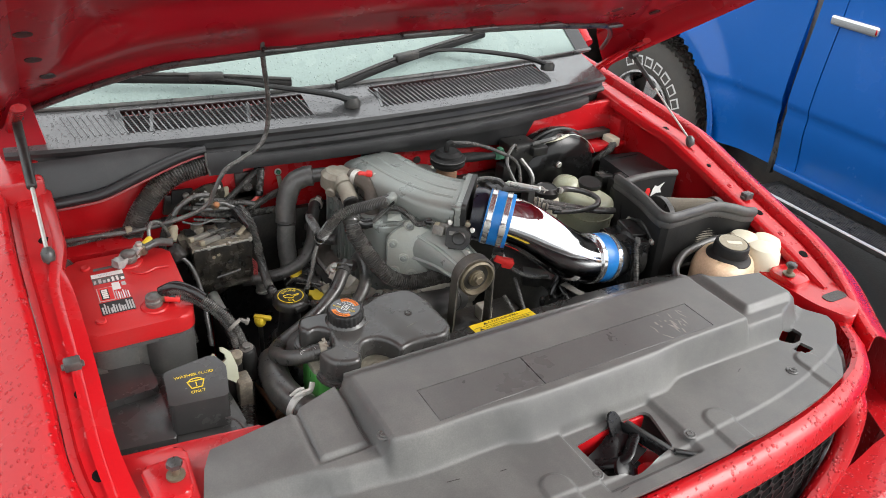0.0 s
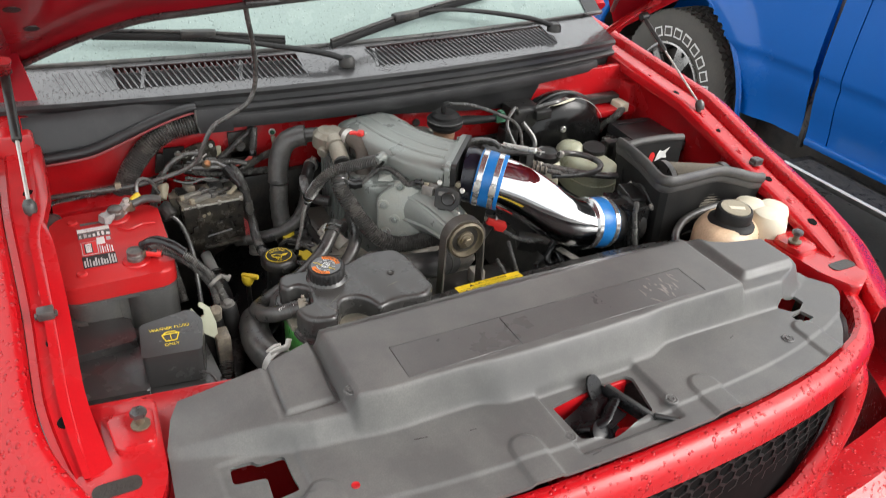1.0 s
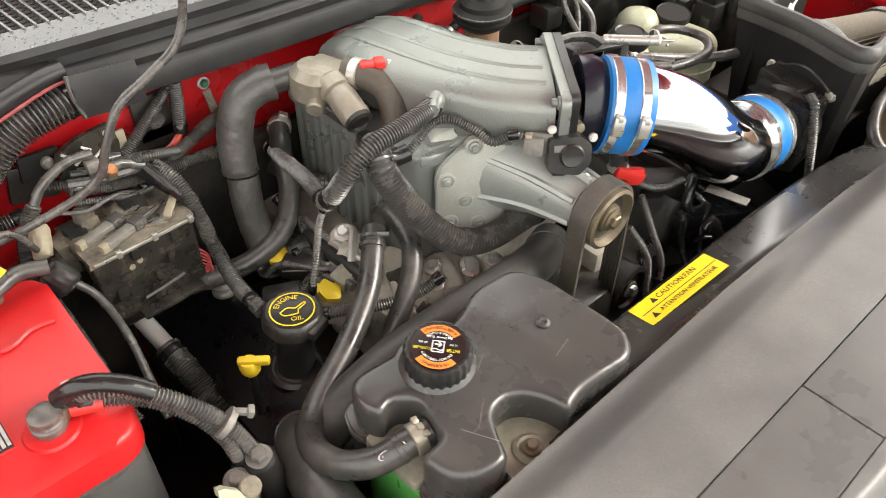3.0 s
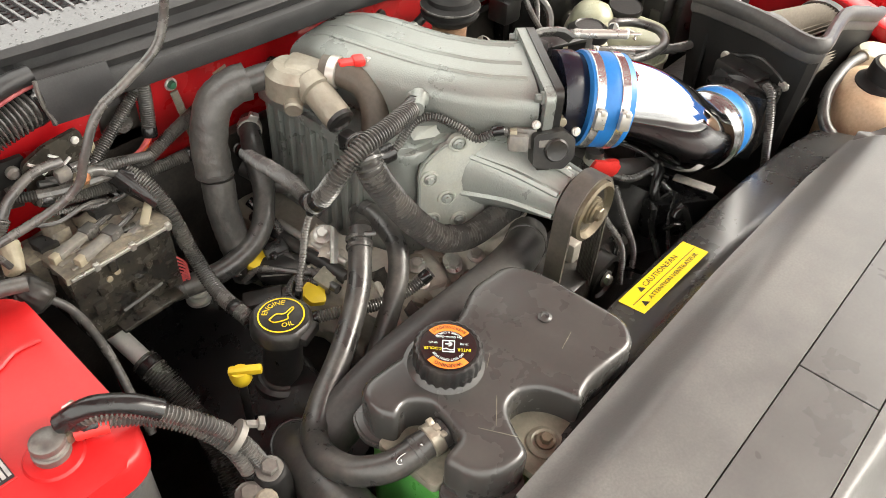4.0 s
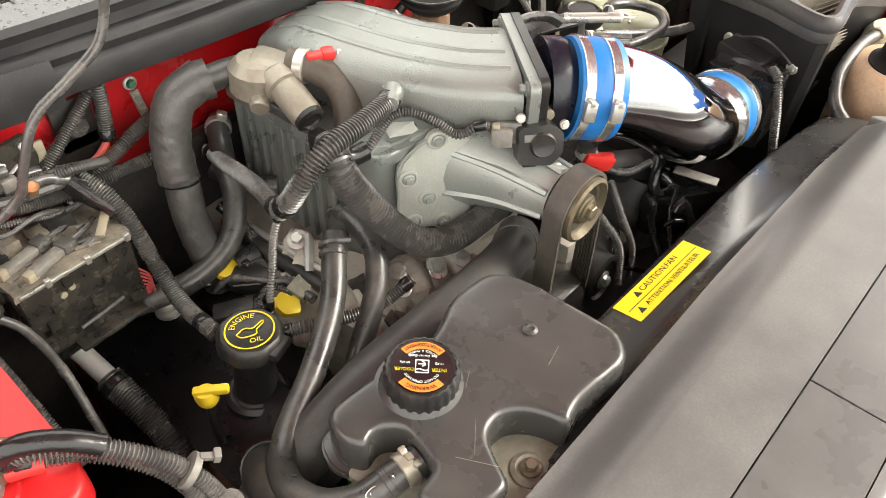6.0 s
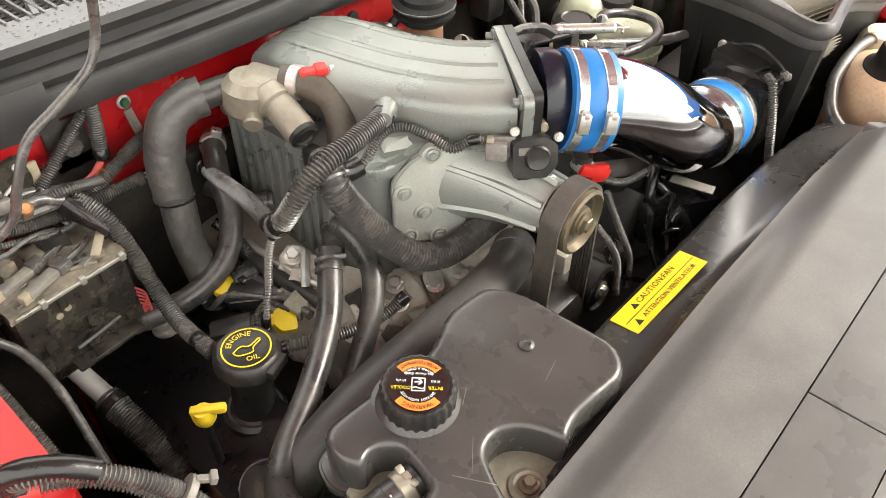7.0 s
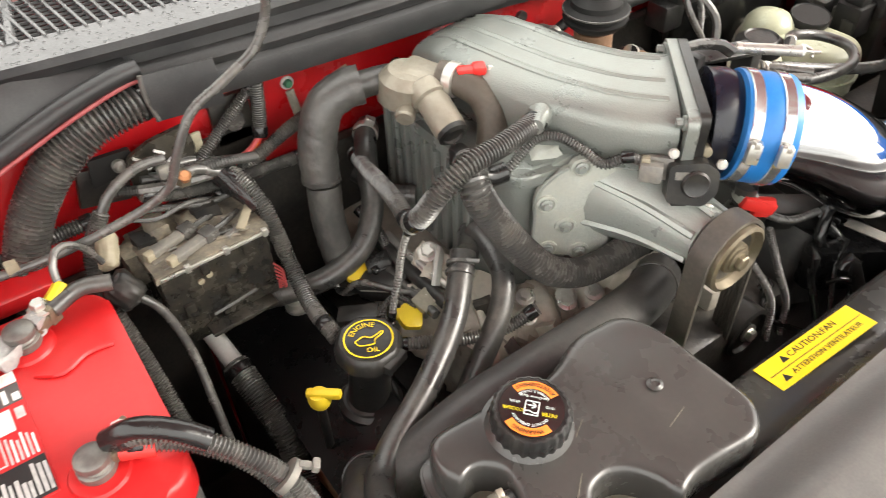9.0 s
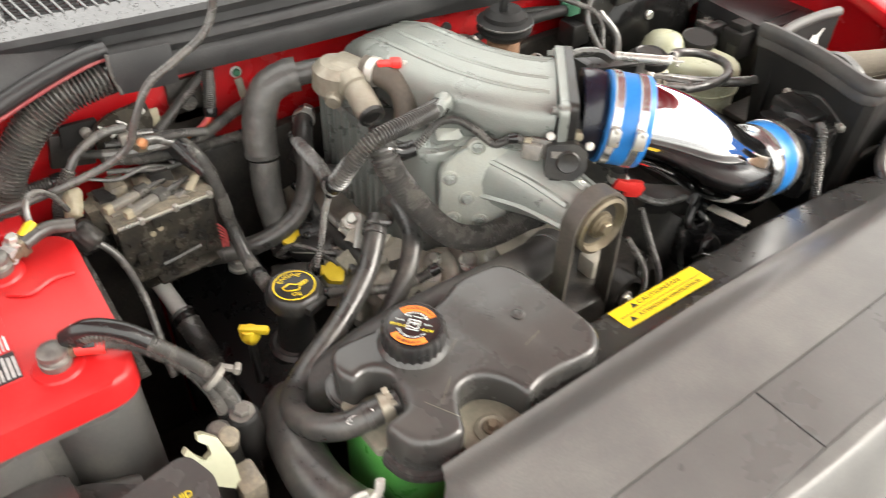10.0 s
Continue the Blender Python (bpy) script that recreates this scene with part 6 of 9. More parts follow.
part("alternator", join(lathe([(0.05, 0), (0.062, 0.01), (0.062, 0.08), (0.05, 0.09)], (0.10, 0.24, 0.80), (0, 1, 0), 28), box(0.045, 0.075, 0.27, 0.30, 0.86, 0.930, 0.006)), OLD_ALLOY, eng, "stained alloy alternator")
for x, y, a, b in ((-0.262, 0.538, 40, 0), (-0.252, 0.443, 60, 1)):
    clip = part("yellow_clip", moved(join(prism(rounded([(-0.017, -0.014), (0.012, -0.016), (0.020, -0.004), (0.014, 0.012), (-0.006, 0.016), (-0.018, 0.008)], 0.004), -0.004, 0.005, 0.002), box(-0.006, 0.010, 0.004, 0.024, -0.003, 0.004, 0.002)), Matrix.Translation((x, y, 0.940)) @ pose(0, 0, 0, 16, -14, a) @ Matrix.Scale(0.86, 4)), YELLOW, eng, "yellow connector clip")
    part("plug", moved(join(box(0.012, 0.042, -0.012, 0.012, -0.010, 0.010, 0.003), box(0.018, 0.040, -0.014, -0.010, -0.006, 0.008, 0.001)), Matrix.Translation((x, y, 0.938)) @ pose(0, 0, 0, 10, -10, -20 + 30 * b)), (BLACK, GRUBBY_TAB)[b], clip)
    part("plug_wire", tube([(x + 0.012, y + 0.004, 0.944), (x - 0.002, y + 0.024, 0.952), (x - 0.022, y + 0.018, 0.948), (x - 0.030, y - 0.004, 0.934)], 0.0042, 8, rib=0.0008, pitch=0.0034), LOOM, clip)
part("coil", moved(join(box(-0.030, 0.030, -0.014, 0.014, -0.016, 0.012, 0.004), box(-0.044, -0.028, -0.009, 0.009, -0.010, 0.008, 0.003)), Matrix.Translation((-0.246, 0.506, 0.934)) @ pose(0, 0, 0, 8, -12, -52)), BLACK, eng)
part("coil_band", moved(box(-0.024, 0.026, -0.0146, 0.0146, 0.004, 0.007, 0.001), Matrix.Translation((-0.246, 0.506, 0.934)) @ pose(0, 0, 0, 8, -12, -52)), STEEL, eng)
part("coil", moved(join(box(-0.024, 0.024, -0.012, 0.012, -0.014, 0.010, 0.003), box(0.020, 0.034, -0.008, 0.008, -0.008, 0.008, 0.002)), Matrix.Translation((-0.290, 0.490, 0.922)) @ pose(0, 0, 0, 4, -10, -38)), BLACK, eng)
for pts, r, mt in (([(-0.215, 0.600, 0.944), (-0.218, 0.520, 0.948), (-0.214, 0.425, 0.950)], 0.0085, BLACK), ([(-0.232, 0.585, 0.940), (-0.234, 0.510, 0.944), (-0.230, 0.424, 0.944)], 0.0060, RUBBER), ([(-0.205, 0.560, 0.952), (-0.206, 0.500, 0.956), (-0.200, 0.440, 0.956)], 0.0045, STEEL), ([(-0.285, 0.535, 0.92), (-0.268, 0.520, 0.940), (-0.238, 0.470, 0.946), (-0.205, 0.455, 0.945)], 0.0040, LOOM)):
    part("fuel_rail", tube(pts, r, 10, 0.01), mt, eng)
# water outlet and brackets of stained alloy
house = part("thermostat_housing", bevelled(moved(prism(rounded([(-0.050, -0.058), (0.022, -0.062), (0.044, -0.010), (0.030, 0.052), (-0.022, 0.060), (-0.052, 0.010)], 0.014), -0.070, 0.0), Matrix.Translation((-0.170, 0.400, 0.932)) @ pose(0, 0, 0, 12, -10, 12)), 0.006, 2), OLD_ALLOY, eng, "pale stained thermostat housing")
part("housing_rib", tube([(-0.200, 0.368, 0.925), (-0.185, 0.405, 0.936), (-0.172, 0.440, 0.934)], 0.005, 8, 0.01), OLD_ALLOY, house)
part("housing_ear", moved(bevelled(prism(rounded([(-0.018, -0.014), (0.016, -0.014), (0.022, 0.006), (0.0, 0.020), (-0.020, 0.010)], 0.006), -0.006, 0.004), 0.0015, 1), Matrix.Translation((-0.128, 0.388, 0.936)) @ pose(0, 0, 0, 10, 0, 30)), OLD_ALLOY, house)
part("open_boss", lathe([(0.014, -0.02), (0.015, 0.004), (0.013, 0.006), (0.009, 0.005), (0.008, -0.004)], (-0.130, 0.389, 0.940), (0.1, -0.3, 1), 22), VALVE, house)
part("engine_hook", lumpy(moved(join(box(-0.016, 0.016, -0.034, 0.034, -0.018, 0.010, 0.0), box(-0.024, -0.004, -0.016, 0.012, -0.006, 0.016, 0.0)), Matrix.Translation((-0.186, 0.474, 0.950)) @ pose(0, 0, 0, 14, -26, 18)), 0.006, 0.014, 6), OLD_ALLOY, eng, "pale alloy lifting hook", sharp=60)
part("hook_clip", tube([(-0.198, 0.500, 0.958), (-0.186, 0.480, 0.976), (-0.200, 0.462, 0.970), (-0.210, 0.452, 0.955)], 0.0040, 8, 0.004, squash=2.0), GALVANISED, eng)
bolt("bolt", (-0.193, 0.490, 0.968), (-0.4, -0.3, 1), 0.008, 0.008, eng)
bolt("bolt", (-0.098, 0.360, 0.944), (-0.1, -0.3, 1), 0.008, 0.007, eng)
bolt("bolt", (-0.212, 0.352, 0.930), (-0.2, -0.3, 1), 0.007, 0.007, eng)
random.seed(77)
for k in range(16):
    x, y = random.uniform(-0.19, -0.03), random.uniform(0.33, 0.42)
    part("casting_lug", lumpy(moved(box(-0.010, 0.010, -0.007, 0.007, -0.010, 0.010, 0.0), Matrix.Translation((x, y, 0.925 + random.uniform(-0.01, 0.012))) @ pose(0, 0, 0, random.uniform(-30, 30), random.uniform(-30, 30), random.uniform(0, 180))), 0.003, 0.008, 3), (OLD_ALLOY, VALVE, DARK)[k % 3], eng, sharp=60)
part("spring_boot", lathe([(0.016, 0), (0.016, 0.004), (0.012, 0.005), (0.012, 0.010), (0.015, 0.011), (0.015, 0.015), (0.011, 0.016), (0.011, 0.021), (0.013, 0.022), (0.012, 0.028)], (-0.327, 0.576, 0.890), (0, 0, 1), 18), STEEL, eng)
for k in range(9):
    part("cover_rib", moved(box(-0.012, 0.012, -0.0016, 0.0016, -0.006, 0.012, 0.001), Matrix.Translation((-0.290 + 0.002 * k, 0.375 - 0.007 * k, 0.885)) @ pose(0, 0, 0, 0, -28, 20)), BLACK, eng)

# dark parts at the right below the pipe
lows = thing("splash_panel", (0.25, 0.25, 0.86), "glossy black plastic parts and wires deep in the bay", "engine parts")
part("box_cover", moved(box(-0.07, 0.07, -0.045, 0.045, -0.03, 0.03, 0.010), Matrix.Translation((0.265, 0.250, 0.885)) @ pose(0, 0, 0, -8, 14, -20)), GLOSS, lows)
part("module", moved(box(-0.045, 0.045, -0.02, 0.02, -0.014, 0.014, 0.004), Matrix.Translation((0.215, 0.300, 0.945)) @ pose(0, 0, 0, 0, 10, -25)), BLACK, lows)
part("fan_duct", lathe([(0.05, 0), (0.085, 0.01), (0.09, 0.06), (0.06, 0.09)], (0.40, 0.26, 0.90), (0.2, 0.9, 0.3), 28), GLOSS, lows)
part("tag", moved(box(-0.028, 0.028, -0.0085, 0.0085, -0.001, 0.001, 0.0005), Matrix.Translation((0.229, 0.207, 0.970)) @ pose(0, 0, 0, 0, 0, -78)), PLUG_GREY, lows, "pale metal tag")
random.seed(12)
for k in range(7):
    x, y, z = random.uniform(0.11, 0.27), random.uniform(0.20, 0.27), random.uniform(0.90, 0.955)
    part("wire", tube([(x, y, z), (x + random.uniform(-0.03, 0.03), y + random.uniform(-0.02, 0.02), z + 0.012), (x + random.uniform(-0.06, 0.06), y - 0.02, z - 0.02), (x + random.uniform(-0.06, 0.06), y - 0.05, z - 0.06)], random.choice((0.0035, 0.005, 0.008)), 10), TAPE, lows)
for k, pts in enumerate(([(0.10, 0.285, 1.02), (0.13, 0.27, 1.0), (0.16, 0.265, 0.985), (0.20, 0.26, 0.98)], [(0.12, 0.27, 0.99), (0.13, 0.25, 0.94), (0.14, 0.23, 0.89), (0.13, 0.22, 0.85)], [(0.09, 0.26, 0.96), (0.11, 0.235, 0.91), (0.10, 0.22, 0.86)])):
    part("wire", tube(pts, 0.005, 8, rib=0.0008, pitch=0.004), LOOM, lows)

# ---- oil filler, dipstick ----
oil = thing("oil_filler", (-0.33, 0.40, 0.85), "black oil filler neck and cap with yellow printing", "oil filler")
ax = Vector((0.06, -0.02, 1)).normalized()
c0 = Vector((-0.320, 0.416, 0.958))
part("neck", lathe([(0.030, -0.085), (0.030, -0.078), (0.024, -0.074), (0.022, -0.04), (0.022, 0.0)], c0, ax, 28), BLACK, oil)
part("collar", lathe([(0.029, -0.095), (0.035, -0.092), (0.035, -0.080), (0.030, -0.076)], c0, ax, 28), BLACK, oil)
cap = part("cap", lathe([(0.030, -0.006), (0.036, -0.002), (0.0365, 0.010), (0.034, 0.016), (0.031, 0.0185), (0.030, 0.0180)], c0, ax, 48, 0.03, 8), BLACK, oil)
part("ear", moved(box(-0.016, 0.016, -0.006, 0.006, -0.004, 0.010, 0.003), Matrix.Translation(c0 + Vector((0.012, -0.034, 0.002))) @ pose(0, 0, 0, 0, 0, 20)), BLACK, cap)
ft = frame_at(c0 + ax * 0.0186, (0.88, -0.47, 0.0), (0.47, 0.88, 0.0))
ring = bmesh.new()
vo, vi = [], []
for k in range(48):
    a = 2 * math.pi * k / 48
    vo.append(ring.verts.new((0.0272 * math.cos(a), 0.0272 * math.sin(a), 0.0012)))
    vi.append(ring.verts.new((0.0254 * math.cos(a), 0.0254 * math.sin(a), 0.0012)))
for k in range(48):
    j = (k + 1) % 48
    ring.faces.new((vo[k], vo[j], vi[j], vi[k]))
part("cap_ring", moved(ring, ft), YELLOW_INK, cap)
ua, va = ft.to_3x3() @ Vector((1, 0, 0)), ft.to_3x3() @ Vector((0, 1, 0))
ub, vb = (ua * math.cos(0.45) + va * math.sin(0.45)), (va * math.cos(0.45) - ua * math.sin(0.45))
lettering("cap_text", "ENGINE", 0.0094, ft.translation + ax * 0.0013, ub, vb, YELLOW_INK, cap, 0.0001, bend=0.0190)
lettering("cap_text", "OIL", 0.0092, ft.translation + ax * 0.0013 - va * 0.0165 + ua * 0.004, ua, va, YELLOW_INK, cap, 0.0001)
can_pts = [(-0.016, -0.004), (-0.006, 0.003), (0.004, 0.001), (0.016, 0.009), (0.017, 0.006), (0.008, -0.002), (0.006, -0.009), (-0.010, -0.010)]
mk = tube([ft @ Vector((x * 0.92, y * 0.92, 0.0012)) for x, y in can_pts + can_pts[:1]], 0.0008, 5, 0.002)
part("cap_symbol", mk, YELLOW_INK, cap)

shrunk = Matrix.Translation(c0 - ORIGIN[oil.name]) @ Matrix.Scale(0.94, 4) @ Matrix.Translation(ORIGIN[oil.name] - c0)
for ob in (cap, *cap.children):
    ob.data.transform(shrunk)

dip = thing("dipstick", (-0.385, 0.407, 0.86), "yellow plastic dipstick handle", "dipstick")
part("handle", moved(join(box(-0.012, 0.024, -0.005, 0.005, 0.004, 0.013, 0.003), lathe([(0.008, -0.010), (0.011, -0.005), (0.012, 0.003), (0.009, 0.009)], n=18)), Matrix.Translation((-0.386, 0.405, 0.942)) @ pose(0, 0, 0, 0, -4, -42)), YELLOW, dip)
part("stick_tube", rod((-0.384, 0.408, 0.80), (-0.386, 0.406, 0.935), 0.005, 10), BLACK, dip)

# ---- intercooler / washer tank at the centre ----
tank = thing("coolant_tank", (-0.26, 0.16, 0.93), "satin black coolant tank with green lower half and large cap", "coolant tank")
TP = [(-0.374, 0.218), (-0.364, 0.247), (-0.330, 0.246), (-0.240, 0.234), (-0.205, 0.252), (-0.150, 0.248), (-0.134, 0.215), (-0.130, 0.112), (-0.152, 0.089), (-0.218, 0.098), (-0.240, 0.091), (-0.246, 0.118), (-0.264, 0.138), (-0.290, 0.137), (-0.304, 0.112), (-0.312, 0.093), (-0.335, 0.094), (-0.362, 0.110), (-0.369, 0.143), (-0.340, 0.147), (-0.334, 0.168), (-0.331, 0.190), (-0.346, 0.204), (-0.364, 0.198)]
plan = rounded(TP, [0.012, 0.016, 0.03, 0.03, 0.02, 0.02, 0.02, 0.02, 0.016, 0.02, 0.007, 0.014, 0.016, 0.016, 0.012, 0.010, 0.012, 0.018, 0.010, 0.007, 0.012, 0.012, 0.009, 0.007], 5)
ring = np.array(plan)
legs = np.roll(ring, -1, axis=0) - ring


def tank_z(x, y, r=0.0085):
    """Flat top with a round shoulder along the plan's edge, a little higher over the far lobe."""
    off = np.array((x, y)) - ring
    t = np.clip((off * legs).sum(1) / (legs * legs).sum(1), 0, 1)
    d = float(np.hypot(*(off - legs * t[:, None]).T).min())
    k = max(r - d, 0.0)
    top = 1.0495 + 0.0042 * ramp(-0.236, -0.200, x + 0.25 * (y - 0.15)) + 0.0006 * noise.noise((x * 30, y * 30, 3))
    return top - r + math.sqrt(max(r * r - k * k, 0.0))


part("upper_shell", slab(plan, tank_z, 0.0026, skirt=0.036), TANK, tank, sharp=75)
ctr = Vector((-0.255, 0.165))
for grow, z0, z1 in ((1.062, 1.000, 1.0055), (1.045, 1.0050, 1.0085)):
    lip = [(ctr.x + (p[0] - ctr.x) * grow, ctr.y + (p[1] - ctr.y) * (grow + 0.02)) for p in plan]
    part("seam_lip", pillow(lip, z0, z1, 0.002, 2), TANK, tank, "dusty moulded seam")
low = rounded([(-0.372, 0.215), (-0.35, 0.245), (-0.15, 0.24), (-0.135, 0.11), (-0.16, 0.105), (-0.348, 0.106), (-0.374, 0.122)], 0.02)
part("lower_shell", prism(low, 0.885, 1.000, 0.0), GREEN, tank, "translucent green lower half")
for x, y, h, a in ((-0.300, 0.140, 0.016, 38), (-0.318, 0.128, 0.022, -62), (-0.195, 0.140, 0.012, 14), (-0.262, 0.180, 0.009, 30)):
    part("scratch", moved(box(-h, h, -0.0003, 0.0003, 0, 0.0002, 0), Matrix.Translation((x, y, tank_z(x, y) + 0.0002)) @ pose(0, 0, 0, 0, 0, a)), GRUBBY_TAB, tank)
part("hose_shelf", prism(rounded([(-0.376, 0.212), (-0.332, 0.206), (-0.328, 0.148), (-0.374, 0.142)], 0.008), 1.000, 1.0105, 0.002), GRUBBY_TAB, tank, "dusty shelf below the hose")
part("mount_tab", prism(rounded([(-0.308, 0.118), (-0.288, 0.140), (-0.262, 0.140), (-0.244, 0.118), (-0.240, 0.080), (-0.308, 0.078)], 0.012), 1.004, 1.0135, 0.002), GRUBBY_TAB, tank, "dusty pale mounting tab")
part("tab_boss", lathe([(0.017, 0), (0.017, 0.002), (0.013, 0.004), (0.011, 0.003)], (-0.275, 0.100, 1.0130), n=24), GRUBBY_TAB, tank)
bolt("bolt", (-0.275, 0.100, 1.017), (0, 0, 1), 0.0058, 0.007, tank, WORN)
part("button", lathe([(0.0065, 0), (0.007, 0.0015), (0.004, 0.003), (0.003, 0.0015)], (-0.186, 0.172, 1.0537), n=18), TANK, tank)
for k in range(3):
    for q in range(4 - k):
        mark = Matrix.Translation((-0.206 + 0.0035 * q - 0.002 * k, 0.198 - 0.0050 * q - 0.0045 * k, 1.0533)) @ pose(0, 0, 0, 0, 0, -50)
        part("moulded_mark", moved(box(-0.0018, 0.0014, -0.0017, 0.0017, 0, 0.0006, 0), mark), TANK, tank)
cc = Vector((-0.292, 0.205, 1.048))
cax = Vector((-0.04, -0.06, 1)).normalized()
part("cap_base", lathe([(0.0395, -0.006), (0.0405, -0.001), (0.0400, 0.0005), (0.0360, 0.0015), (0.0325, 0.006), (0.030, 0.0085)], cc, cax, 44), TANK, tank)
cap = part("cap", lathe([(0.0385, 0.004), (0.0375, 0.010), (0.0385, 0.013), (0.0385, 0.031), (0.036, 0.0355), (0.034, 0.0362), (0.0335, 0.0352)], cc, cax, 96, 0.035, 24), BLACK, tank, "ribbed black cap with orange and white printing")
ct = frame_at(cc + cax * 0.0362, (0.5, -0.86, -0.03), (0.86, 0.5, 0.05))
disc = bmesh.new()
bmesh.ops.create_circle(disc, cap_ends=True, segments=44, radius=0.0315)
part("cap_face", moved(disc, ct), LABEL_FACE, cap)
# print on the cap: orange bands at two sides, fine white and yellow lines, a square symbol
oc, n3 = ct.translation, cax * 0.0006
um, vm = ct.to_3x3() @ Vector((1, 0, 0)), ct.to_3x3() @ Vector((0, 1, 0))
ct2 = frame_at(cc + cax * 0.0362, (-0.64, 0.76, 0.03), (-0.76, -0.64, -0.06))
for sgn, words in ((1, ("AVERTISSEMENT", "OUVRIR A CHAUD")), (-1, ("WARNING", "DO NOT OPEN HOT"))):
    seg = bmesh.new()
    a0 = math.pi / 2 if sgn > 0 else -math.pi / 2
    inner = [seg.verts.new((0.0215 * math.cos(a), 0.0215 * math.sin(a), 0.0005)) for a in span(a0 - 0.85, a0 + 0.85, 16)]
    outer = [seg.verts.new((0.0305 * math.cos(a), 0.0305 * math.sin(a), 0.0005)) for a in span(a0 - 0.85, a0 + 0.85, 16)]
    for k in range(16):
        seg.faces.new((inner[k], inner[k + 1], outer[k + 1], outer[k]))
    part("orange_band", moved(seg, ct2), ORANGE, cap)
q = ct2.to_3x3()
um, vm = q @ Vector((1, 0, 0)), q @ Vector((0, 1, 0))
lettering("cap_text", "AVERTISSEMENT", 0.0058, oc + n3 * 1.6, um, vm, INK, cap, 0.0001, bend=-0.0268)
lettering("cap_text", "OUVRIR A CHAUD", 0.0040, oc + n3 * 1.6, um, vm, WHITE, cap, 0.0001, bend=-0.0190)
lettering("cap_text", "WARNING", 0.0064, oc + n3 * 1.6, um, vm, INK, cap, 0.0001, bend=0.0262)
lettering("cap_text", "DO NOT OPEN HOT", 0.0042, oc + n3 * 1.6, um, vm, WHITE, cap, 0.0001, bend=0.0185)
lettering("cap_text", "COOLER", 0.0052, oc + n3 * 1.6 + um * 0.0175 + vm * 0.004, um, vm, YELLOW_INK, cap, 0.0001)
lettering("cap_text", "INTER", 0.0056, oc + n3 * 1.6 - um * 0.0175 + vm * 0.004, um, vm, YELLOW_INK, cap, 0.0001)
lettering("cap_text", "See Owner Guide", 0.0040, oc + n3 * 1.6 - vm * 0.0125, um, vm, WHITE, cap, 0.0001)
lettering("cap_text", "10 PSI", 0.0038, oc + n3 * 1.6 - um * 0.0175 - vm * 0.004, um, vm, WHITE, cap, 0.0001)
lettering("cap_text", "69 kPa", 0.0038, oc + n3 * 1.6 + um * 0.0175 - vm * 0.004, um, vm, WHITE, cap, 0.0001)
sq = [(-0.0065, -0.0075), (0.0065, -0.0075), (0.0065, 0.0075), (-0.0065, 0.0075), (-0.0065, -0.0075)]
part("cap_symbol", join(tube([oc + n3 + um * a + vm * b for a, b in sq[:2]] , 0.0006, 5, 0.004), tube([oc + n3 + um * a + vm * b for a, b in sq[1:3]], 0.0006, 5, 0.004), tube([oc + n3 + um * a + vm * b for a, b in sq[2:4]], 0.0006, 5, 0.004), tube([oc + n3 + um * a + vm * b for a, b in sq[3:5]], 0.0006, 5, 0.004),
                        tube([oc + n3 + um * a + vm * b for a, b in ((-0.006, 0.004), (-0.002, 0.005), (0.002, 0.003), (0.006, 0.004))], 0.0006, 5, 0.003), tube([oc + n3 + um * a + vm * b for a, b in ((-0.004, -0.003), (0.004, -0.003))], 0.0007, 5, 0.004), tube([oc + n3 + um * a + vm * b for a, b in ((0.0, -0.006), (-0.004, -0.003), (0.0, 0.0))], 0.0006, 5, 0.003)), WHITE, cap)


turned = Matrix.Translation(cc - ORIGIN[tank.name]) @ Matrix.Scale(0.80, 4) @ Matrix.Translation(ORIGIN[tank.name] - cc)
for ob in (cap, *cap.children):
    ob.data.transform(turned)

# ---- hoses ----
def hose(label, pts, r, material=None, rib=0.0, pitch=0.0, clamps=(), category="hose", name="rubber_hose", n=14, extra=None):
    h = thing(name, pts[0], label, category, "hoses" if category == "hose" else "")
    part("sleeve" if rib else "hose", crinkle(tube(pts, r, n + 8, 0.004), 0.0011, 0.009) if material is FOAM else tube(pts, r, n, 0.006, rib, pitch), material or RUBBER, h)
    path = smooth_path(pts, 0.004)
    if material is FOAM:
        d = (path[-1] - path[-3]).normalized()
        part("cut_edge", crinkle(lathe([(r * 0.94, -0.004), (r * 1.03, -0.003), (r * 1.04, 0.001), (r * 0.9, 0.003)], path[-2], d, 24), 0.002, 0.008), FOAM, h)
    for f in (((0.05, 0.93) if len(path) > 24 else (0.1,)) if rib or (r >= 0.012 and material is not FOAM) else ()):
        k = min(max(int(f * (len(path) - 1)), 1), len(path) - 2)
        d = (path[k + 1] - path[k - 1]).normalized()
        w = 0.006 if rib else 0.003
        part("tape_band" if rib else "end_bead", lathe([(r * 0.96, -w), (r * 1.05, -w * 0.8), (r * 1.06, 0), (r * 1.05, w * 0.8), (r * 0.96, w)], path[k], d, 18), TAPE if rib else RUBBER, h)
    for f in clamps:
        k = min(max(int(f * (len(path) - 1)), 1), len(path) - 2)
        d = (path[k + 1] - path[k - 1]).normalized()
        c = part("clamp", lathe([(r, -0.005), (r + 0.0022, -0.0045), (r + 0.0022, 0.0045), (r, 0.005)], path[k], d, 20), STEEL, h)
        side = d.cross(Vector((0, 0, 1))).normalized() if abs(d.z) < 0.9 else Vector((-0.7, -0.7, 0))
        up = (side.cross(d)).normalized()
        lug = (up - side * 0.4).normalized()
        part("clamp_lug", moved(box(-0.006, 0.006, -0.005, 0.005, -0.002, 0.007, 0.0015), frame_at(path[k] + lug * (r + 0.002), d.cross(lug), d)), STEEL, c)
    return h


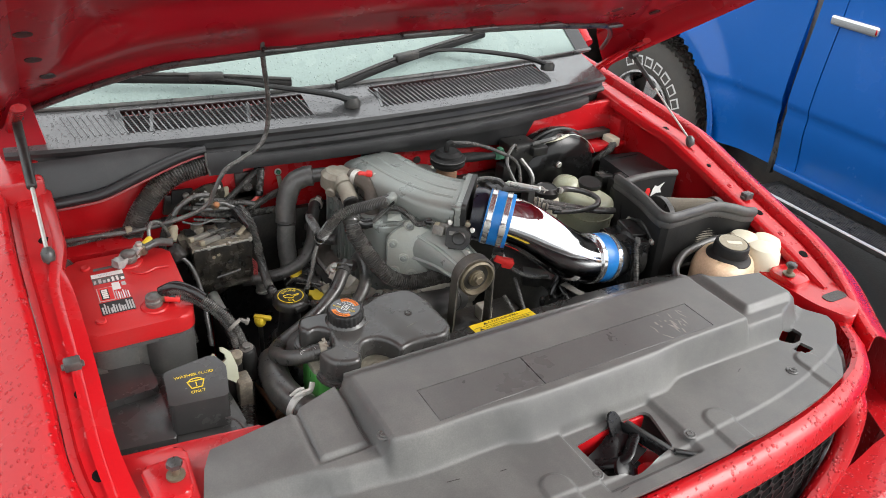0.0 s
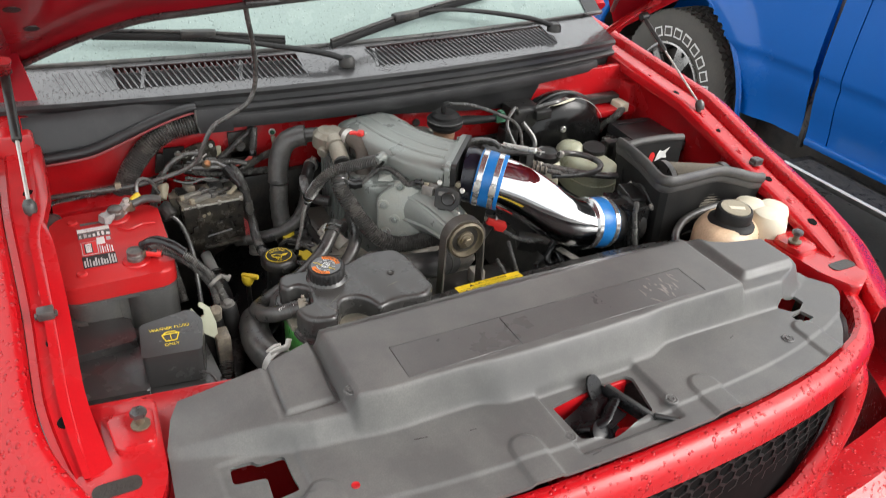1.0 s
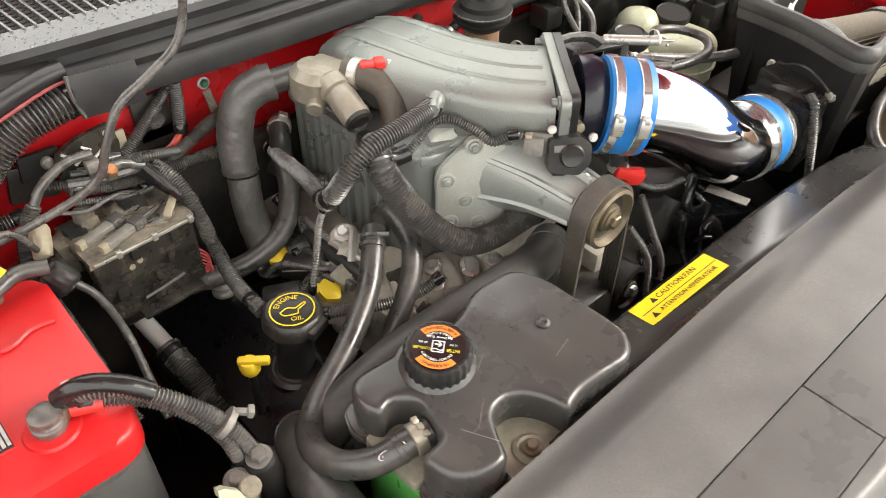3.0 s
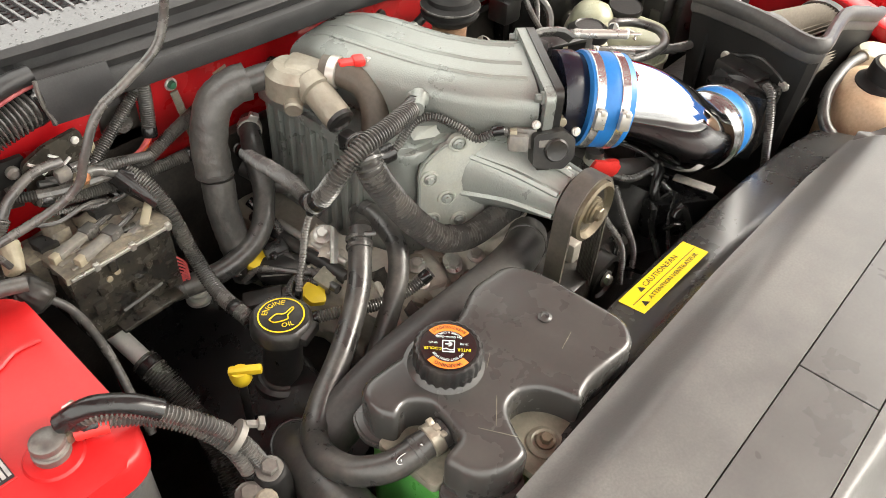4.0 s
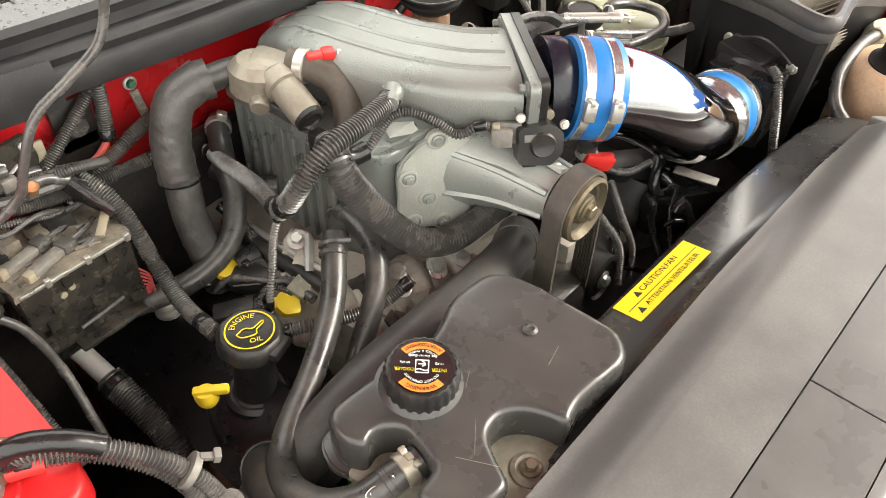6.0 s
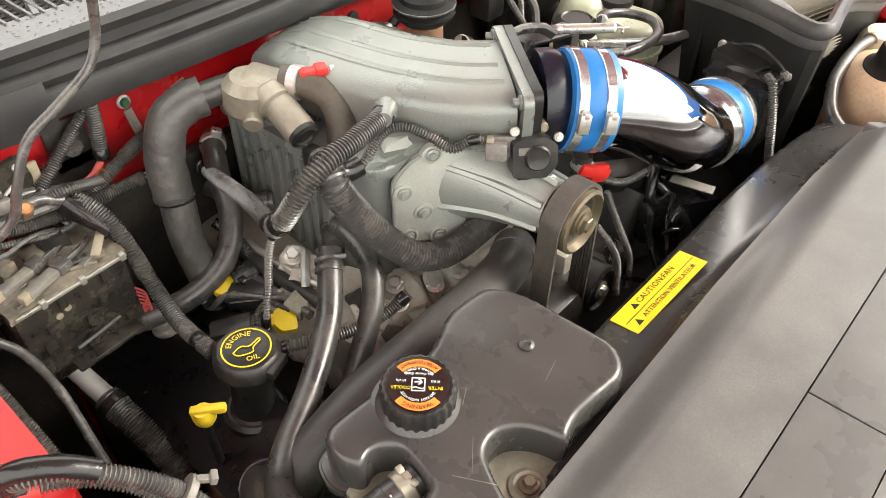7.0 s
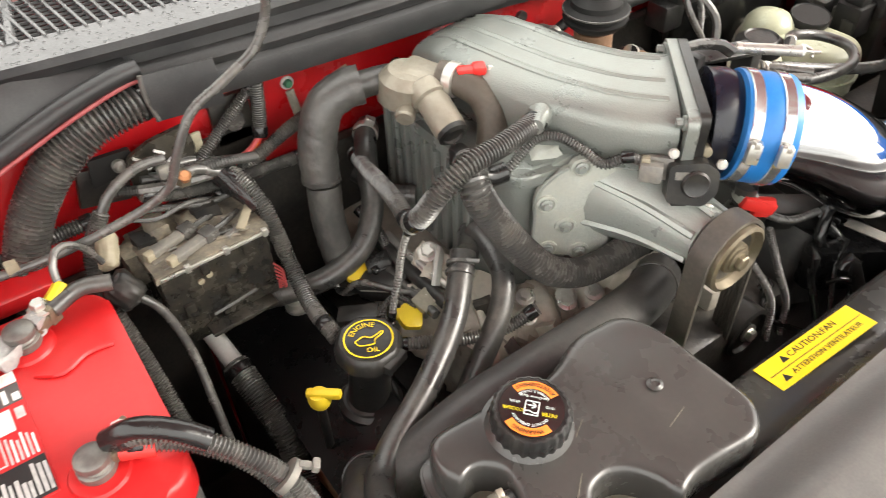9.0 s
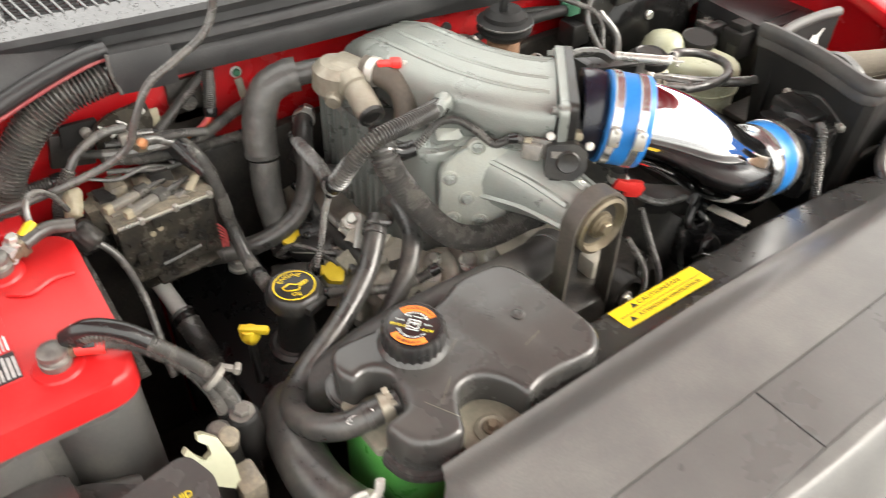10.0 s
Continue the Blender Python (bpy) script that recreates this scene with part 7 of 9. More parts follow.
hose("short black hose at the air valve", [(-0.155, 0.578, 1.142), (-0.185, 0.592, 1.139), (-0.215, 0.604, 1.132)], 0.0150)
hose("thick black foam sleeved heater hose bending down", [(-0.198, 0.598, 1.137), (-0.215, 0.604, 1.134), (-0.240, 0.606, 1.122), (-0.257, 0.602, 1.085), (-0.264, 0.592, 1.040)], 0.0215, FOAM)
hose("torn lower foam sleeve of the heater hose", [(-0.263, 0.591, 1.036), (-0.268, 0.582, 1.0), (-0.268, 0.570, 0.955), (-0.262, 0.56, 0.90)], 0.0195, FOAM)
hose("black heater hose curving below the relay box", [(-0.165, 0.655, 1.040), (-0.182, 0.632, 1.042), (-0.200, 0.602, 1.025), (-0.212, 0.575, 0.995), (-0.245, 0.550, 0.962), (-0.300, 0.548, 0.942), (-0.370, 0.575, 0.930)], 0.0135, RUBBER, clamps=(0.07,))
hose("corrugated harness sleeve coming down from the intake elbow", [(-0.097, 0.427, 1.141), (-0.125, 0.414, 1.148), (-0.162, 0.405, 1.150), (-0.206, 0.402, 1.147), (-0.234, 0.406, 1.126), (-0.246, 0.416, 1.101), (-0.251, 0.432, 1.081)], 0.0112, LOOM, 0.0022, 0.0046, name="harness_sleeve")
hose("corrugated harness sleeve running back", [(-0.249, 0.434, 1.079), (-0.238, 0.481, 1.076), (-0.225, 0.534, 1.060), (-0.211, 0.582, 1.040), (-0.195, 0.64, 1.02)], 0.0094, LOOM, 0.0018, 0.0042, name="harness_sleeve")
hose("thin braided wire hanging beside the oil cap", [(-0.250, 0.434, 1.077), (-0.258, 0.439, 1.044), (-0.264, 0.441, 1.005), (-0.272, 0.440, 0.980), (-0.278, 0.438, 0.950)], 0.0044, LOOM, 0.0011, 0.0048, category="wire", name="braided_wire")
hose("wide corrugated sleeve curving under the gear plate", [(-0.176, 0.436, 1.120), (-0.193, 0.408, 1.122), (-0.189, 0.397, 1.099), (-0.172, 0.386, 1.064), (-0.153, 0.374, 1.032), (-0.129, 0.359, 1.004), (-0.097, 0.350, 0.988), (-0.065, 0.346, 0.985), (-0.018, 0.347, 0.984), (0.030, 0.352, 0.974)], 0.0165, LOOM, 0.0028, 0.0058, name="harness_sleeve", n=20)
hose("glossy black coolant hose running to the tank", [(-0.196, 0.420, 1.022), (-0.212, 0.403, 1.010), (-0.246, 0.372, 0.988), (-0.304, 0.335, 0.972), (-0.359, 0.306, 0.965), (-0.392, 0.280, 0.968), (-0.408, 0.245, 0.985), (-0.405, 0.209, 1.000), (-0.385, 0.183, 1.014), (-0.358, 0.173, 1.024), (-0.335, 0.168, 1.027)], 0.0135, RUBBER)
hose("second black coolant hose behind the tank", [(-0.154, 0.456, 1.005), (-0.156, 0.430, 1.005), (-0.165, 0.392, 0.995), (-0.186, 0.368, 0.975), (-0.213, 0.353, 0.955), (-0.242, 0.341, 0.930), (-0.267, 0.331, 0.900)], 0.0128)
hose("short coolant hose from the casting", [(-0.150, 0.47, 0.99), (-0.178, 0.435, 1.0)], 0.0125)
hose("large black radiator hose crossing in front of the engine", [(-0.43, 0.290, 0.90), (-0.37, 0.284, 0.945), (-0.29, 0.280, 0.978), (-0.20, 0.278, 0.985), (-0.11, 0.286, 0.972), (-0.03, 0.305, 0.950), (0.02, 0.33, 0.93)], 0.0265, TRIM, n=18)
hose("large black radiator hose with a steel spring clamp", [(-0.375, 0.34, 0.875), (-0.402, 0.285, 0.935), (-0.420, 0.225, 0.962), (-0.424, 0.165, 0.968), (-0.410, 0.115, 0.968), (-0.385, 0.07, 0.965), (-0.37, 0.04, 0.962)], 0.0260, RUBBER, n=20)
pr = thing("hose_end_clamp", (-0.345, 0.170, 1.010), "dusty grey clamp and white print marks on the coolant hose", "hose clamp")
part("clamp_band", lathe([(0.0138, -0.006), (0.0152, -0.005), (0.0152, 0.005), (0.0138, 0.006)], (-0.347, 0.1708, 1.0258), (0.93, -0.2, 0.12), 22), VALVE, pr)
for k in range(3):
    part("clamp_ear", moved(box(-0.003, 0.003, -0.0035, 0.0035, -0.001, 0.004 - 0.001 * k, 0.001), Matrix.Translation((-0.344, 0.178 - 0.008 * k, 1.0395 - 0.0005 * k)) @ pose(0, 0, 0, 20 - 20 * k, 0, -12)), VALVE, pr)
run = Vector((0.905, -0.325, 0.276)).normalized()
out = Vector((-0.32, -0.42, 0.85))
out = (out - run * out.dot(run)).normalized()
mk4 = Matrix((run, out.cross(run), out)).transposed().to_4x4()
mk4.translation = Vector((-0.3705, 0.1776, 1.0192)) + out * 0.0137
oval = [(0.0075 * math.cos(a) - 0.004, 0.0034 * math.sin(a), 0) for a in span(0, 2 * math.pi, 20)]
part("print_mark", moved(tube(oval, 0.0004, 4, 0.002), mk4), WHITE, pr, "white oval print")
for k in range(3):
    part("print_mark", moved(box(-0.0075 + 0.0030 * k, -0.0055 + 0.0030 * k, -0.0010, 0.0010, -0.0002, 0.0003, 0), mk4), WHITE, pr)
    part("print_mark", moved(box(0.0068 + 0.0030 * k, 0.0088 + 0.0030 * k, -0.0004, 0.0030, -0.0002, 0.0003, 0), mk4), WHITE, pr)

hc = thing("hose_pinch_band", (-0.205, 0.412, 1.005), "dark spring band round the top of the coolant hose", "hose clamp")
for k, f in enumerate((0.0, 0.010)):
    part("band", lathe([(0.0136, -0.0022), (0.0152, -0.0018), (0.0152, 0.0018), (0.0136, 0.0022)], Vector((-0.2055, 0.4115, 1.0165)) + Vector((-0.6, -0.66, -0.45)) * f, (-0.62, -0.66, -0.43), 24), LOOM, hc)
part("band_ear", moved(box(-0.003, 0.003, -0.007, 0.007, -0.001, 0.004, 0.001), Matrix.Translation((-0.199, 0.400, 1.026)) @ pose(0, 0, 0, 0, 30, 45)), LOOM, hc)
rc = thing("spring_clamp", (-0.415, 0.075, 0.95), "pale dusty steel spring clamp with a bent ear", "hose clamp")
part("ring", lathe([(0.0262, -0.007), (0.0280, -0.006), (0.0276, -0.002), (0.0280, 0.002), (0.0276, 0.006), (0.0262, 0.007)], (-0.410, 0.115, 0.968), (0.4, -0.9, 0.0), 28), GALVANISED, rc)
part("ear", tube([(-0.420, 0.113, 0.993), (-0.408, 0.112, 0.998), (-0.394, 0.113, 0.999), (-0.388, 0.118, 1.010)], 0.0040, 8, 0.004, squash=1.4), GALVANISED, rc)
part("ear", tube([(-0.424, 0.122, 0.990), (-0.412, 0.121, 0.999), (-0.402, 0.118, 1.001)], 0.0030, 8, 0.004, squash=1.4), GALVANISED, rc)
hose("grey corrugated wire sleeve from the relay box to the oil filler", [(-0.420, 0.640, 1.092), (-0.389, 0.633, 1.088), (-0.363, 0.627, 1.084), (-0.346, 0.600, 1.072), (-0.339, 0.576, 1.045), (-0.336, 0.548, 0.992), (-0.339, 0.503, 0.964), (-0.338, 0.450, 0.958)], 0.0095, LOOM, 0.0014, 0.0035, name="harness_sleeve")
hose("corrugated wire sleeve along the firewall", [(-0.445, 0.632, 1.085), (-0.423, 0.630, 1.076), (-0.388, 0.630, 1.066), (-0.331, 0.630, 1.059), (-0.304, 0.630, 1.057), (-0.255, 0.628, 1.056)], 0.0078, LOOM, 0.0014, 0.0034, name="harness_sleeve")
hose("corrugated wire sleeve behind the foam hose", [(-0.37, 0.630, 1.050), (-0.336, 0.640, 1.060), (-0.31, 0.642, 1.069), (-0.273, 0.645, 1.083), (-0.23, 0.655, 1.09)], 0.0082, LOOM, 0.0014, 0.0034, name="harness_sleeve")
hose("short corrugated sleeve rising to the cowl", [(-0.378, 0.650, 1.080), (-0.335, 0.662, 1.108), (-0.288, 0.672, 1.140)], 0.0075, LOOM, 0.0014, 0.0034, name="harness_sleeve")
hose("short upright corrugated sleeve on the firewall", [(-0.299, 0.657, 1.083), (-0.294, 0.661, 1.105), (-0.289, 0.665, 1.142)], 0.0085, LOOM, 0.0014, 0.0034, name="harness_sleeve")
for k in range(3):
    hose("thin %s wire loop" % ("red", "orange", "pink")[k], [(-0.300 + 0.002 * k, 0.656, 1.086), (-0.307 - 0.004 * k, 0.654, 1.071), (-0.325 - 0.002 * k, 0.652, 1.064 + 0.002 * k), (-0.350, 0.652, 1.062)], 0.0034, (RED_TAG, ORANGE, PINK_WIRE)[k], category="wire", name="wire", n=8)
hose("wide corrugated black duct beside the cowl", [(-0.400, 0.662, 1.172), (-0.425, 0.655, 1.170), (-0.465, 0.652, 1.162), (-0.502, 0.652, 1.140), (-0.532, 0.652, 1.108), (-0.555, 0.650, 1.072), (-0.572, 0.645, 1.030), (-0.59, 0.64, 0.96)], 0.0215, LOOM, 0.0030, 0.0062, name="corrugated_duct", category="duct", n=22)
hose("long thin black wire hanging from the hood", [(-0.330, 0.470, 1.485), (-0.326, 0.488, 1.455), (-0.322, 0.50, 1.425), (-0.306, 0.535, 1.345), (-0.306, 0.55, 1.280), (-0.322, 0.55, 1.245), (-0.358, 0.55, 1.223), (-0.393, 0.55, 1.204), (-0.416, 0.552, 1.165), (-0.430, 0.556, 1.135), (-0.468, 0.57, 1.110), (-0.55, 0.59, 1.087), (-0.64, 0.605, 1.082), (-0.71, 0.62, 1.075)], 0.0046, LOOM, category="wire", name="hood_wire", n=10)
hose("black corrugated sleeve along the red firewall", [(-0.71, 0.645, 1.045), (-0.64, 0.652, 1.050), (-0.56, 0.655, 1.058), (-0.48, 0.656, 1.060)], 0.009, LOOM, 0.0015, 0.0045, name="harness_sleeve")
hose("grey steel pipe turning into a corrugated sleeve", [(-0.430, 0.602, 0.893), (-0.4225, 0.548, 0.871)], 0.0115, GALVANISED, name="steel_pipe", category="pipe")
hose("corrugated sleeve going down beside the valve cover", [(-0.424, 0.556, 0.874), (-0.418, 0.510, 0.854), (-0.412, 0.468, 0.822), (-0.414, 0.44, 0.79), (-0.43, 0.38, 0.76), (-0.45, 0.30, 0.74)], 0.0165, LOOM, 0.002, 0.0042, name="harness_sleeve", n=16)
hose("rusty pipe low beside the engine", [(-0.392, 0.60, 0.755), (-0.390, 0.54, 0.76), (-0.384, 0.47, 0.76), (-0.377, 0.40, 0.76), (-0.37, 0.32, 0.755)], 0.018, RUST, name="rusty_pipe", category="pipe")
hose("loom from the oil filler to the front casting", [(-0.290, 0.405, 0.955), (-0.262, 0.385, 0.960), (-0.225, 0.365, 0.958), (-0.185, 0.352, 0.962), (-0.155, 0.345, 0.975)], 0.0075, LOOM, 0.0012, 0.004, name="harness_sleeve")
hose("thin loom to the throttle sensor", [(-0.160, 0.425, 1.092), (-0.145, 0.422, 1.097), (-0.133, 0.420, 1.107), (-0.108, 0.419, 1.125), (-0.091, 0.405, 1.130), (-0.078, 0.382, 1.122), (-0.069, 0.360, 1.113), (-0.054, 0.345, 1.123), (-0.044, 0.336, 1.120)], 0.0058, LOOM, 0.0010, 0.0038, name="harness_sleeve")
hose("taped harness branch below the intake", [(-0.178, 0.430, 1.108), (-0.160, 0.425, 1.100), (-0.142, 0.421, 1.101)], 0.0105, TAPE, name="harness_branch", category="wire")
hose("small loop hose beside the foam sleeve", [(-0.225, 0.59, 0.98), (-0.215, 0.56, 0.96), (-0.225, 0.53, 0.945), (-0.25, 0.52, 0.945)], 0.006, LOOM, 0.001, 0.0035, name="harness_sleeve")
hose("black hose dropping behind the engine", [(-0.16, 0.56, 0.99), (-0.185, 0.585, 0.99), (-0.20, 0.63, 1.0)], 0.012)

# ---- bypass valve on the intake ----
byp = thing("bypass_valve", (-0.16, 0.53, 1.10), "stained alloy air valve with a barrel and a black plug", "valve")
part("body", join(lathe([(0.020, 0), (0.030, 0.004), (0.031, 0.030), (0.022, 0.040)], (-0.163, 0.566, 1.118), (0.1, -0.1, 1), 20), moved(box(-0.022, 0.022, -0.030, 0.022, -0.02, 0.018, 0.008), Matrix.Translation((-0.148, 0.560, 1.140)) @ pose(0, 0, 0, 10, 0, 30)), rod((-0.185, 0.535, 1.120), (-0.170, 0.550, 1.125), 0.011, 14, 0.002)), VALVE, byp)
part("barrel", lathe([(0.019, 0), (0.021, 0.002), (0.021, 0.018), (0.0175, 0.020), (0.0175, 0.058), (0.016, 0.062)], (-0.152, 0.545, 1.142), (-0.10, -0.90, -0.38), 26), VALVE, byp, "pale alloy barrel")
part("plug", join(lathe([(0.0165, 0), (0.0165, 0.006), (0.012, 0.008), (0.011, 0.005)], (-0.158, 0.490, 1.119), (-0.10, -0.90, -0.38), 22), moved(box(-0.009, 0.009, -0.014, 0.010, -0.02, 0.004, 0.004), Matrix.Translation((-0.160, 0.472, 1.105)))), BLACK, byp)
elb = thing("rubber_elbow", (-0.12, 0.49, 1.05), "brown black rubber elbow with a clamp", "elbow")
part("elbow", tube([(-0.135, 0.540, 1.152), (-0.122, 0.515, 1.150), (-0.112, 0.492, 1.138), (-0.115, 0.475, 1.112), (-0.128, 0.468, 1.075), (-0.14, 0.468, 1.05)], 0.0165, 16), BROWN_RUBBER, elb)
part("clamp", lathe([(0.0165, -0.006), (0.0185, -0.005), (0.0185, 0.005), (0.0165, 0.006)], (-0.128, 0.526, 1.151), (0.4, -0.9, 0), 22), STEEL, elb)
tag = thing("hose_pinch_clip", (-0.115, 0.50, 1.15), "red pinch clip on the rubber elbow", "hose clip", "red clips")
part("clip_wing", moved(join(box(-0.020, 0.006, -0.006, 0.006, -0.003, 0.005, 0.003), box(-0.004, 0.010, -0.008, 0.008, -0.003, 0.007, 0.003)), Matrix.Translation((-0.112, 0.508, 1.164)) @ pose(0, 0, 0, 0, 0, -28)), RED_TAG, tag)
part("clip_screw", rod((-0.102, 0.502, 1.164), (-0.090, 0.496, 1.162), 0.005, 10), STEEL, tag)

# ---- green earth tag on the firewall ----
gt = thing("earth_strap", (-0.24, 0.675, 1.09), "braided earth strap with a green eyelet", "earth strap")
eye = part("eyelet", lathe([(0.008, 0), (0.008, 0.002), (0.006, 0.003), (0.005, 0.001)], (-0.246, 0.6845, 1.116), (0, -1, 0), 20), GALVANISED, gt)
part("eyelet_bolt", lathe([(0.005, 0), (0.005, 0.004), (0.004, 0.006)], (-0.246, 0.6835, 1.116), (0, -1, 0), 10), VERDIGRIS, eye)
part("strap", tube([(-0.246, 0.680, 1.108), (-0.244, 0.676, 1.088), (-0.242, 0.670, 1.065), (-0.242, 0.662, 1.045)], 0.0058, 8, squash=0.5, rib=0.0006, pitch=0.003), GRUBBY_TAB, gt)

plate = thing("firewall_grommet", (-0.46, 0.665, 1.09), "black rubber grommet plate on the red firewall", "grommet")
part("plate", bevelled(moved(prism(rounded([(-0.022, -0.016), (0.022, -0.010), (0.024, 0.014), (-0.018, 0.016)], 0.003), 0.0, 0.006), Matrix.Translation((-0.458, 0.668, 1.106)) @ pose(0, 0, 0, 90, 0, 0)), 0.001, 1), AIRBOX, plate)
part("stud", lathe([(0.007, 0), (0.007, 0.005), (0.004, 0.008)], (-0.450, 0.661, 1.108), (0, -1, 0), 14), PLUG_GREY, plate)
clipy = thing("wire_clip", (-0.575, 0.598, 1.083), "yellowed plastic clip on the hood wire", "clip")
part("clip_body", lumpy(box(-0.581, -0.571, 0.591, 0.600, 1.084, 1.095, 0.0), 0.002, 0.012, 3), GRUBBY, clipy, sharp=60)

# ---- relay and fuse box ----
fb = thing("fuse_box", (-0.41, 0.598, 0.93), "dusty black fuse box with relays and taped wires on top", "fuse box")
fm2 = Matrix.Translation((-0.410, 0.600, 1.0)) @ pose(0, 0, 0, 0, 0, 2)
part("case", moved(box(-0.060, 0.060, -0.043, 0.040, -0.055, 0.036, 0.004), fm2), FUSE_BLACK, fb)
part("lower_case", moved(box(-0.045, 0.058, -0.036, 0.035, -0.075, -0.053, 0.004), fm2), FUSE_BLACK, fb)
part("top_tray", lumpy(moved(box(-0.062, 0.062, -0.044, 0.042, 0.034, 0.041, 0.0), fm2), 0.003, 0.012, 9), BLACK_DUSTY, fb, "dust covered top", sharp=70)
part("silver_strip", moved(box(-0.058, 0.060, -0.0475, -0.0445, 0.036, 0.0395, 0.0006), fm2), STEEL, fb)
for x in (-0.03, 0.012, 0.056):
    part("strip_clip", moved(box(x - 0.003, x + 0.003, -0.049, -0.043, 0.034, 0.043, 0.001), fm2), STEEL, fb)
random.seed(5)
for k in range(26):
    x, y = random.uniform(-0.055, 0.055), random.uniform(-0.036, 0.036)
    w, d, h = random.uniform(0.004, 0.013), random.uniform(0.002, 0.005), random.uniform(0.001, 0.006)
    part("relay", moved(moved(box(-w, w, -d, d, 0.0, h, 0.001), Matrix.Translation((x, y, 0.039)) @ pose(0, 0, 0, random.uniform(-12, 12), 0, random.uniform(-25, 25))), fm2), (BLACK_DUSTY, FUSE_BLACK, BLACK_DUSTY, PLUG_GREY)[k % 4], fb)
for (x, y, a) in ((-0.020, -0.004, 14), (-0.005, -0.024, 16)):
    m4 = fm2 @ Matrix.Translation((x, y, 0.046)) @ pose(0, 0, 0, 0, 0, a)
    cn4 = part("connector", moved(box(-0.032, 0.006, -0.006, 0.006, -0.004, 0.004, 0.0015), m4), PLUG_GREY, fb, "long grey connector")
    part("connector_collar", moved(box(0.004, 0.020, -0.008, 0.008, -0.005, 0.006, 0.0015), m4), LOOM, cn4)
    part("connector_tail", moved(tube([(0.018, 0, 0), (0.040, 0.002, -0.001), (0.058, 0.008, -0.004)], 0.003, 8), m4), LOOM, cn4)
    part("connector_clip", moved(box(-0.040, -0.028, -0.005, 0.005, -0.007, 0.004, 0.002), m4), GRUBBY, cn4)
part("tag", moved(box(-0.018, 0.018, -0.005, 0.005, -0.0015, 0.002, 0.003), Matrix.Translation((-0.362, 0.578, 1.050)) @ pose(0, 0, 0, 0, -6, 48)), GRUBBY, fb, "yellowed plastic tag")
for k in range(9):
    x, z = -0.052 + 0.0125 * k, -0.045 + 0.022 * ((k * 5) % 4)
    part("front_boss", moved(box(x - 0.004 - 0.003 * (k % 3), x + 0.005, -0.049, -0.041, z, z + 0.010 + 0.006 * (k % 2), 0.002), fm2), FUSE_BLACK, fb)
part("front_shelf", moved(box(-0.030, 0.048, -0.060, -0.040, -0.056, -0.050, 0.002), fm2), FUSE_BLACK, fb)
part("front_rail", moved(tube([(-0.02, -0.050, -0.032), (0.01, -0.051, -0.028), (0.03, -0.050, -0.026)], 0.003, 6, 0.02), fm2), FUSE_BLACK, fb)
for k in (0, 1):
    part("white_mark", moved(lathe([(0.0036, 0), (0.0036, 0.002)], (-0.021 + k * 0.010, -0.0435, 0.013 + 0.004 * k), (0, -1, 0), 10), fm2), GRUBBY, fb)
part("rear_bracket", moved(bevelled(prism(rounded([(-0.034, 0.064), (-0.030, 0.116), (-0.004, 0.126), (0.036, 0.130), (0.040, 0.100), (0.026, 0.064)], 0.006), -0.003, 0.003), 0.001, 1), fm2 @ Matrix.Translation((0, 0.055, 0)) @ pose(0, 0, 0, 90, 0, 0)), FUSE_BLACK, fb, "black bracket behind the fuse box")
for x, z in ((-0.024, 0.106), (0.028, 0.120)):
    part("bracket_screw", lathe([(0.0042, 0), (0.0042, 0.003), (0.003, 0.004)], fm2 @ Vector((x, 0.051, z)), (0, -1, 0), 12), GALVANISED, fb)
for k in range(4):
    part("module_pin", moved(moved(box(-0.006, 0.006, -0.0012, 0.0012, -0.0012, 0.0012, 0), Matrix.Translation((-0.020 + 0.011 * k, 0.0505, 0.112 - 0.012 * (k % 2))) @ pose(0, 0, 0, 0, 40 - 70 * (k % 2), 0)), fm2), WHITE, fb)
part("module_tab", moved(box(0.036, 0.050, 0.055, 0.060, 0.090, 0.114, 0.004), fm2), GRUBBY, fb)
nut = part("copper_nut", lathe([(0.009, 0), (0.009, 0.010), (0.006, 0.013)], (-0.403, 0.617, 1.092), (0.1, -0.3, 1), 6), WORN, fb, "coppery nut")
part("nut_core", lathe([(0.006, 0), (0.0065, 0.006), (0.004, 0.009)], (-0.402, 0.612, 1.098), (0.1, -0.5, 1), 10), COPPER, nut)
part("stud_cap", moved(box(-0.008, 0.008, -0.006, 0.006, -0.007, 0.007, 0.003), Matrix.Translation((-0.415, 0.625, 1.106))), PLUG_GREY, fb)
for k in range(5):
    part("pink_wire", tube([(-0.352, 0.562, 0.990 - 0.006 * k), (-0.343, 0.556, 0.978 - 0.005 * k), (-0.343, 0.560, 0.962 - 0.004 * k), (-0.355, 0.566, 0.950)], 0.0011, 6, 0.004), PINK_WIRE, fb)
for k, pts in enumerate(([(-0.412, 0.628, 1.118), (-0.44, 0.627, 1.120), (-0.470, 0.625, 1.106), (-0.485, 0.622, 1.09)], [(-0.485, 0.622, 1.09), (-0.500, 0.62, 1.07), (-0.512, 0.615, 1.045), (-0.52, 0.605, 1.01)])):
    part("arched_lead", tube(pts, 0.0055 + 0.003 * k, 10, rib=0.0014 * k, pitch=0.0036), LOOM, fb)
part("taped_lead", tube([(-0.403, 0.617, 1.100), (-0.385, 0.622, 1.096), (-0.365, 0.620, 1.084)], 0.006, 10), LOOM, fb)
part("tape_wrap", lumpy(rod((-0.362, 0.622, 1.082), (-0.341, 0.585, 1.050), 0.0125, 14), 0.004, 0.010, 3), TAPE, fb, "crumpled black tape", sharp=70)
random.seed(31)
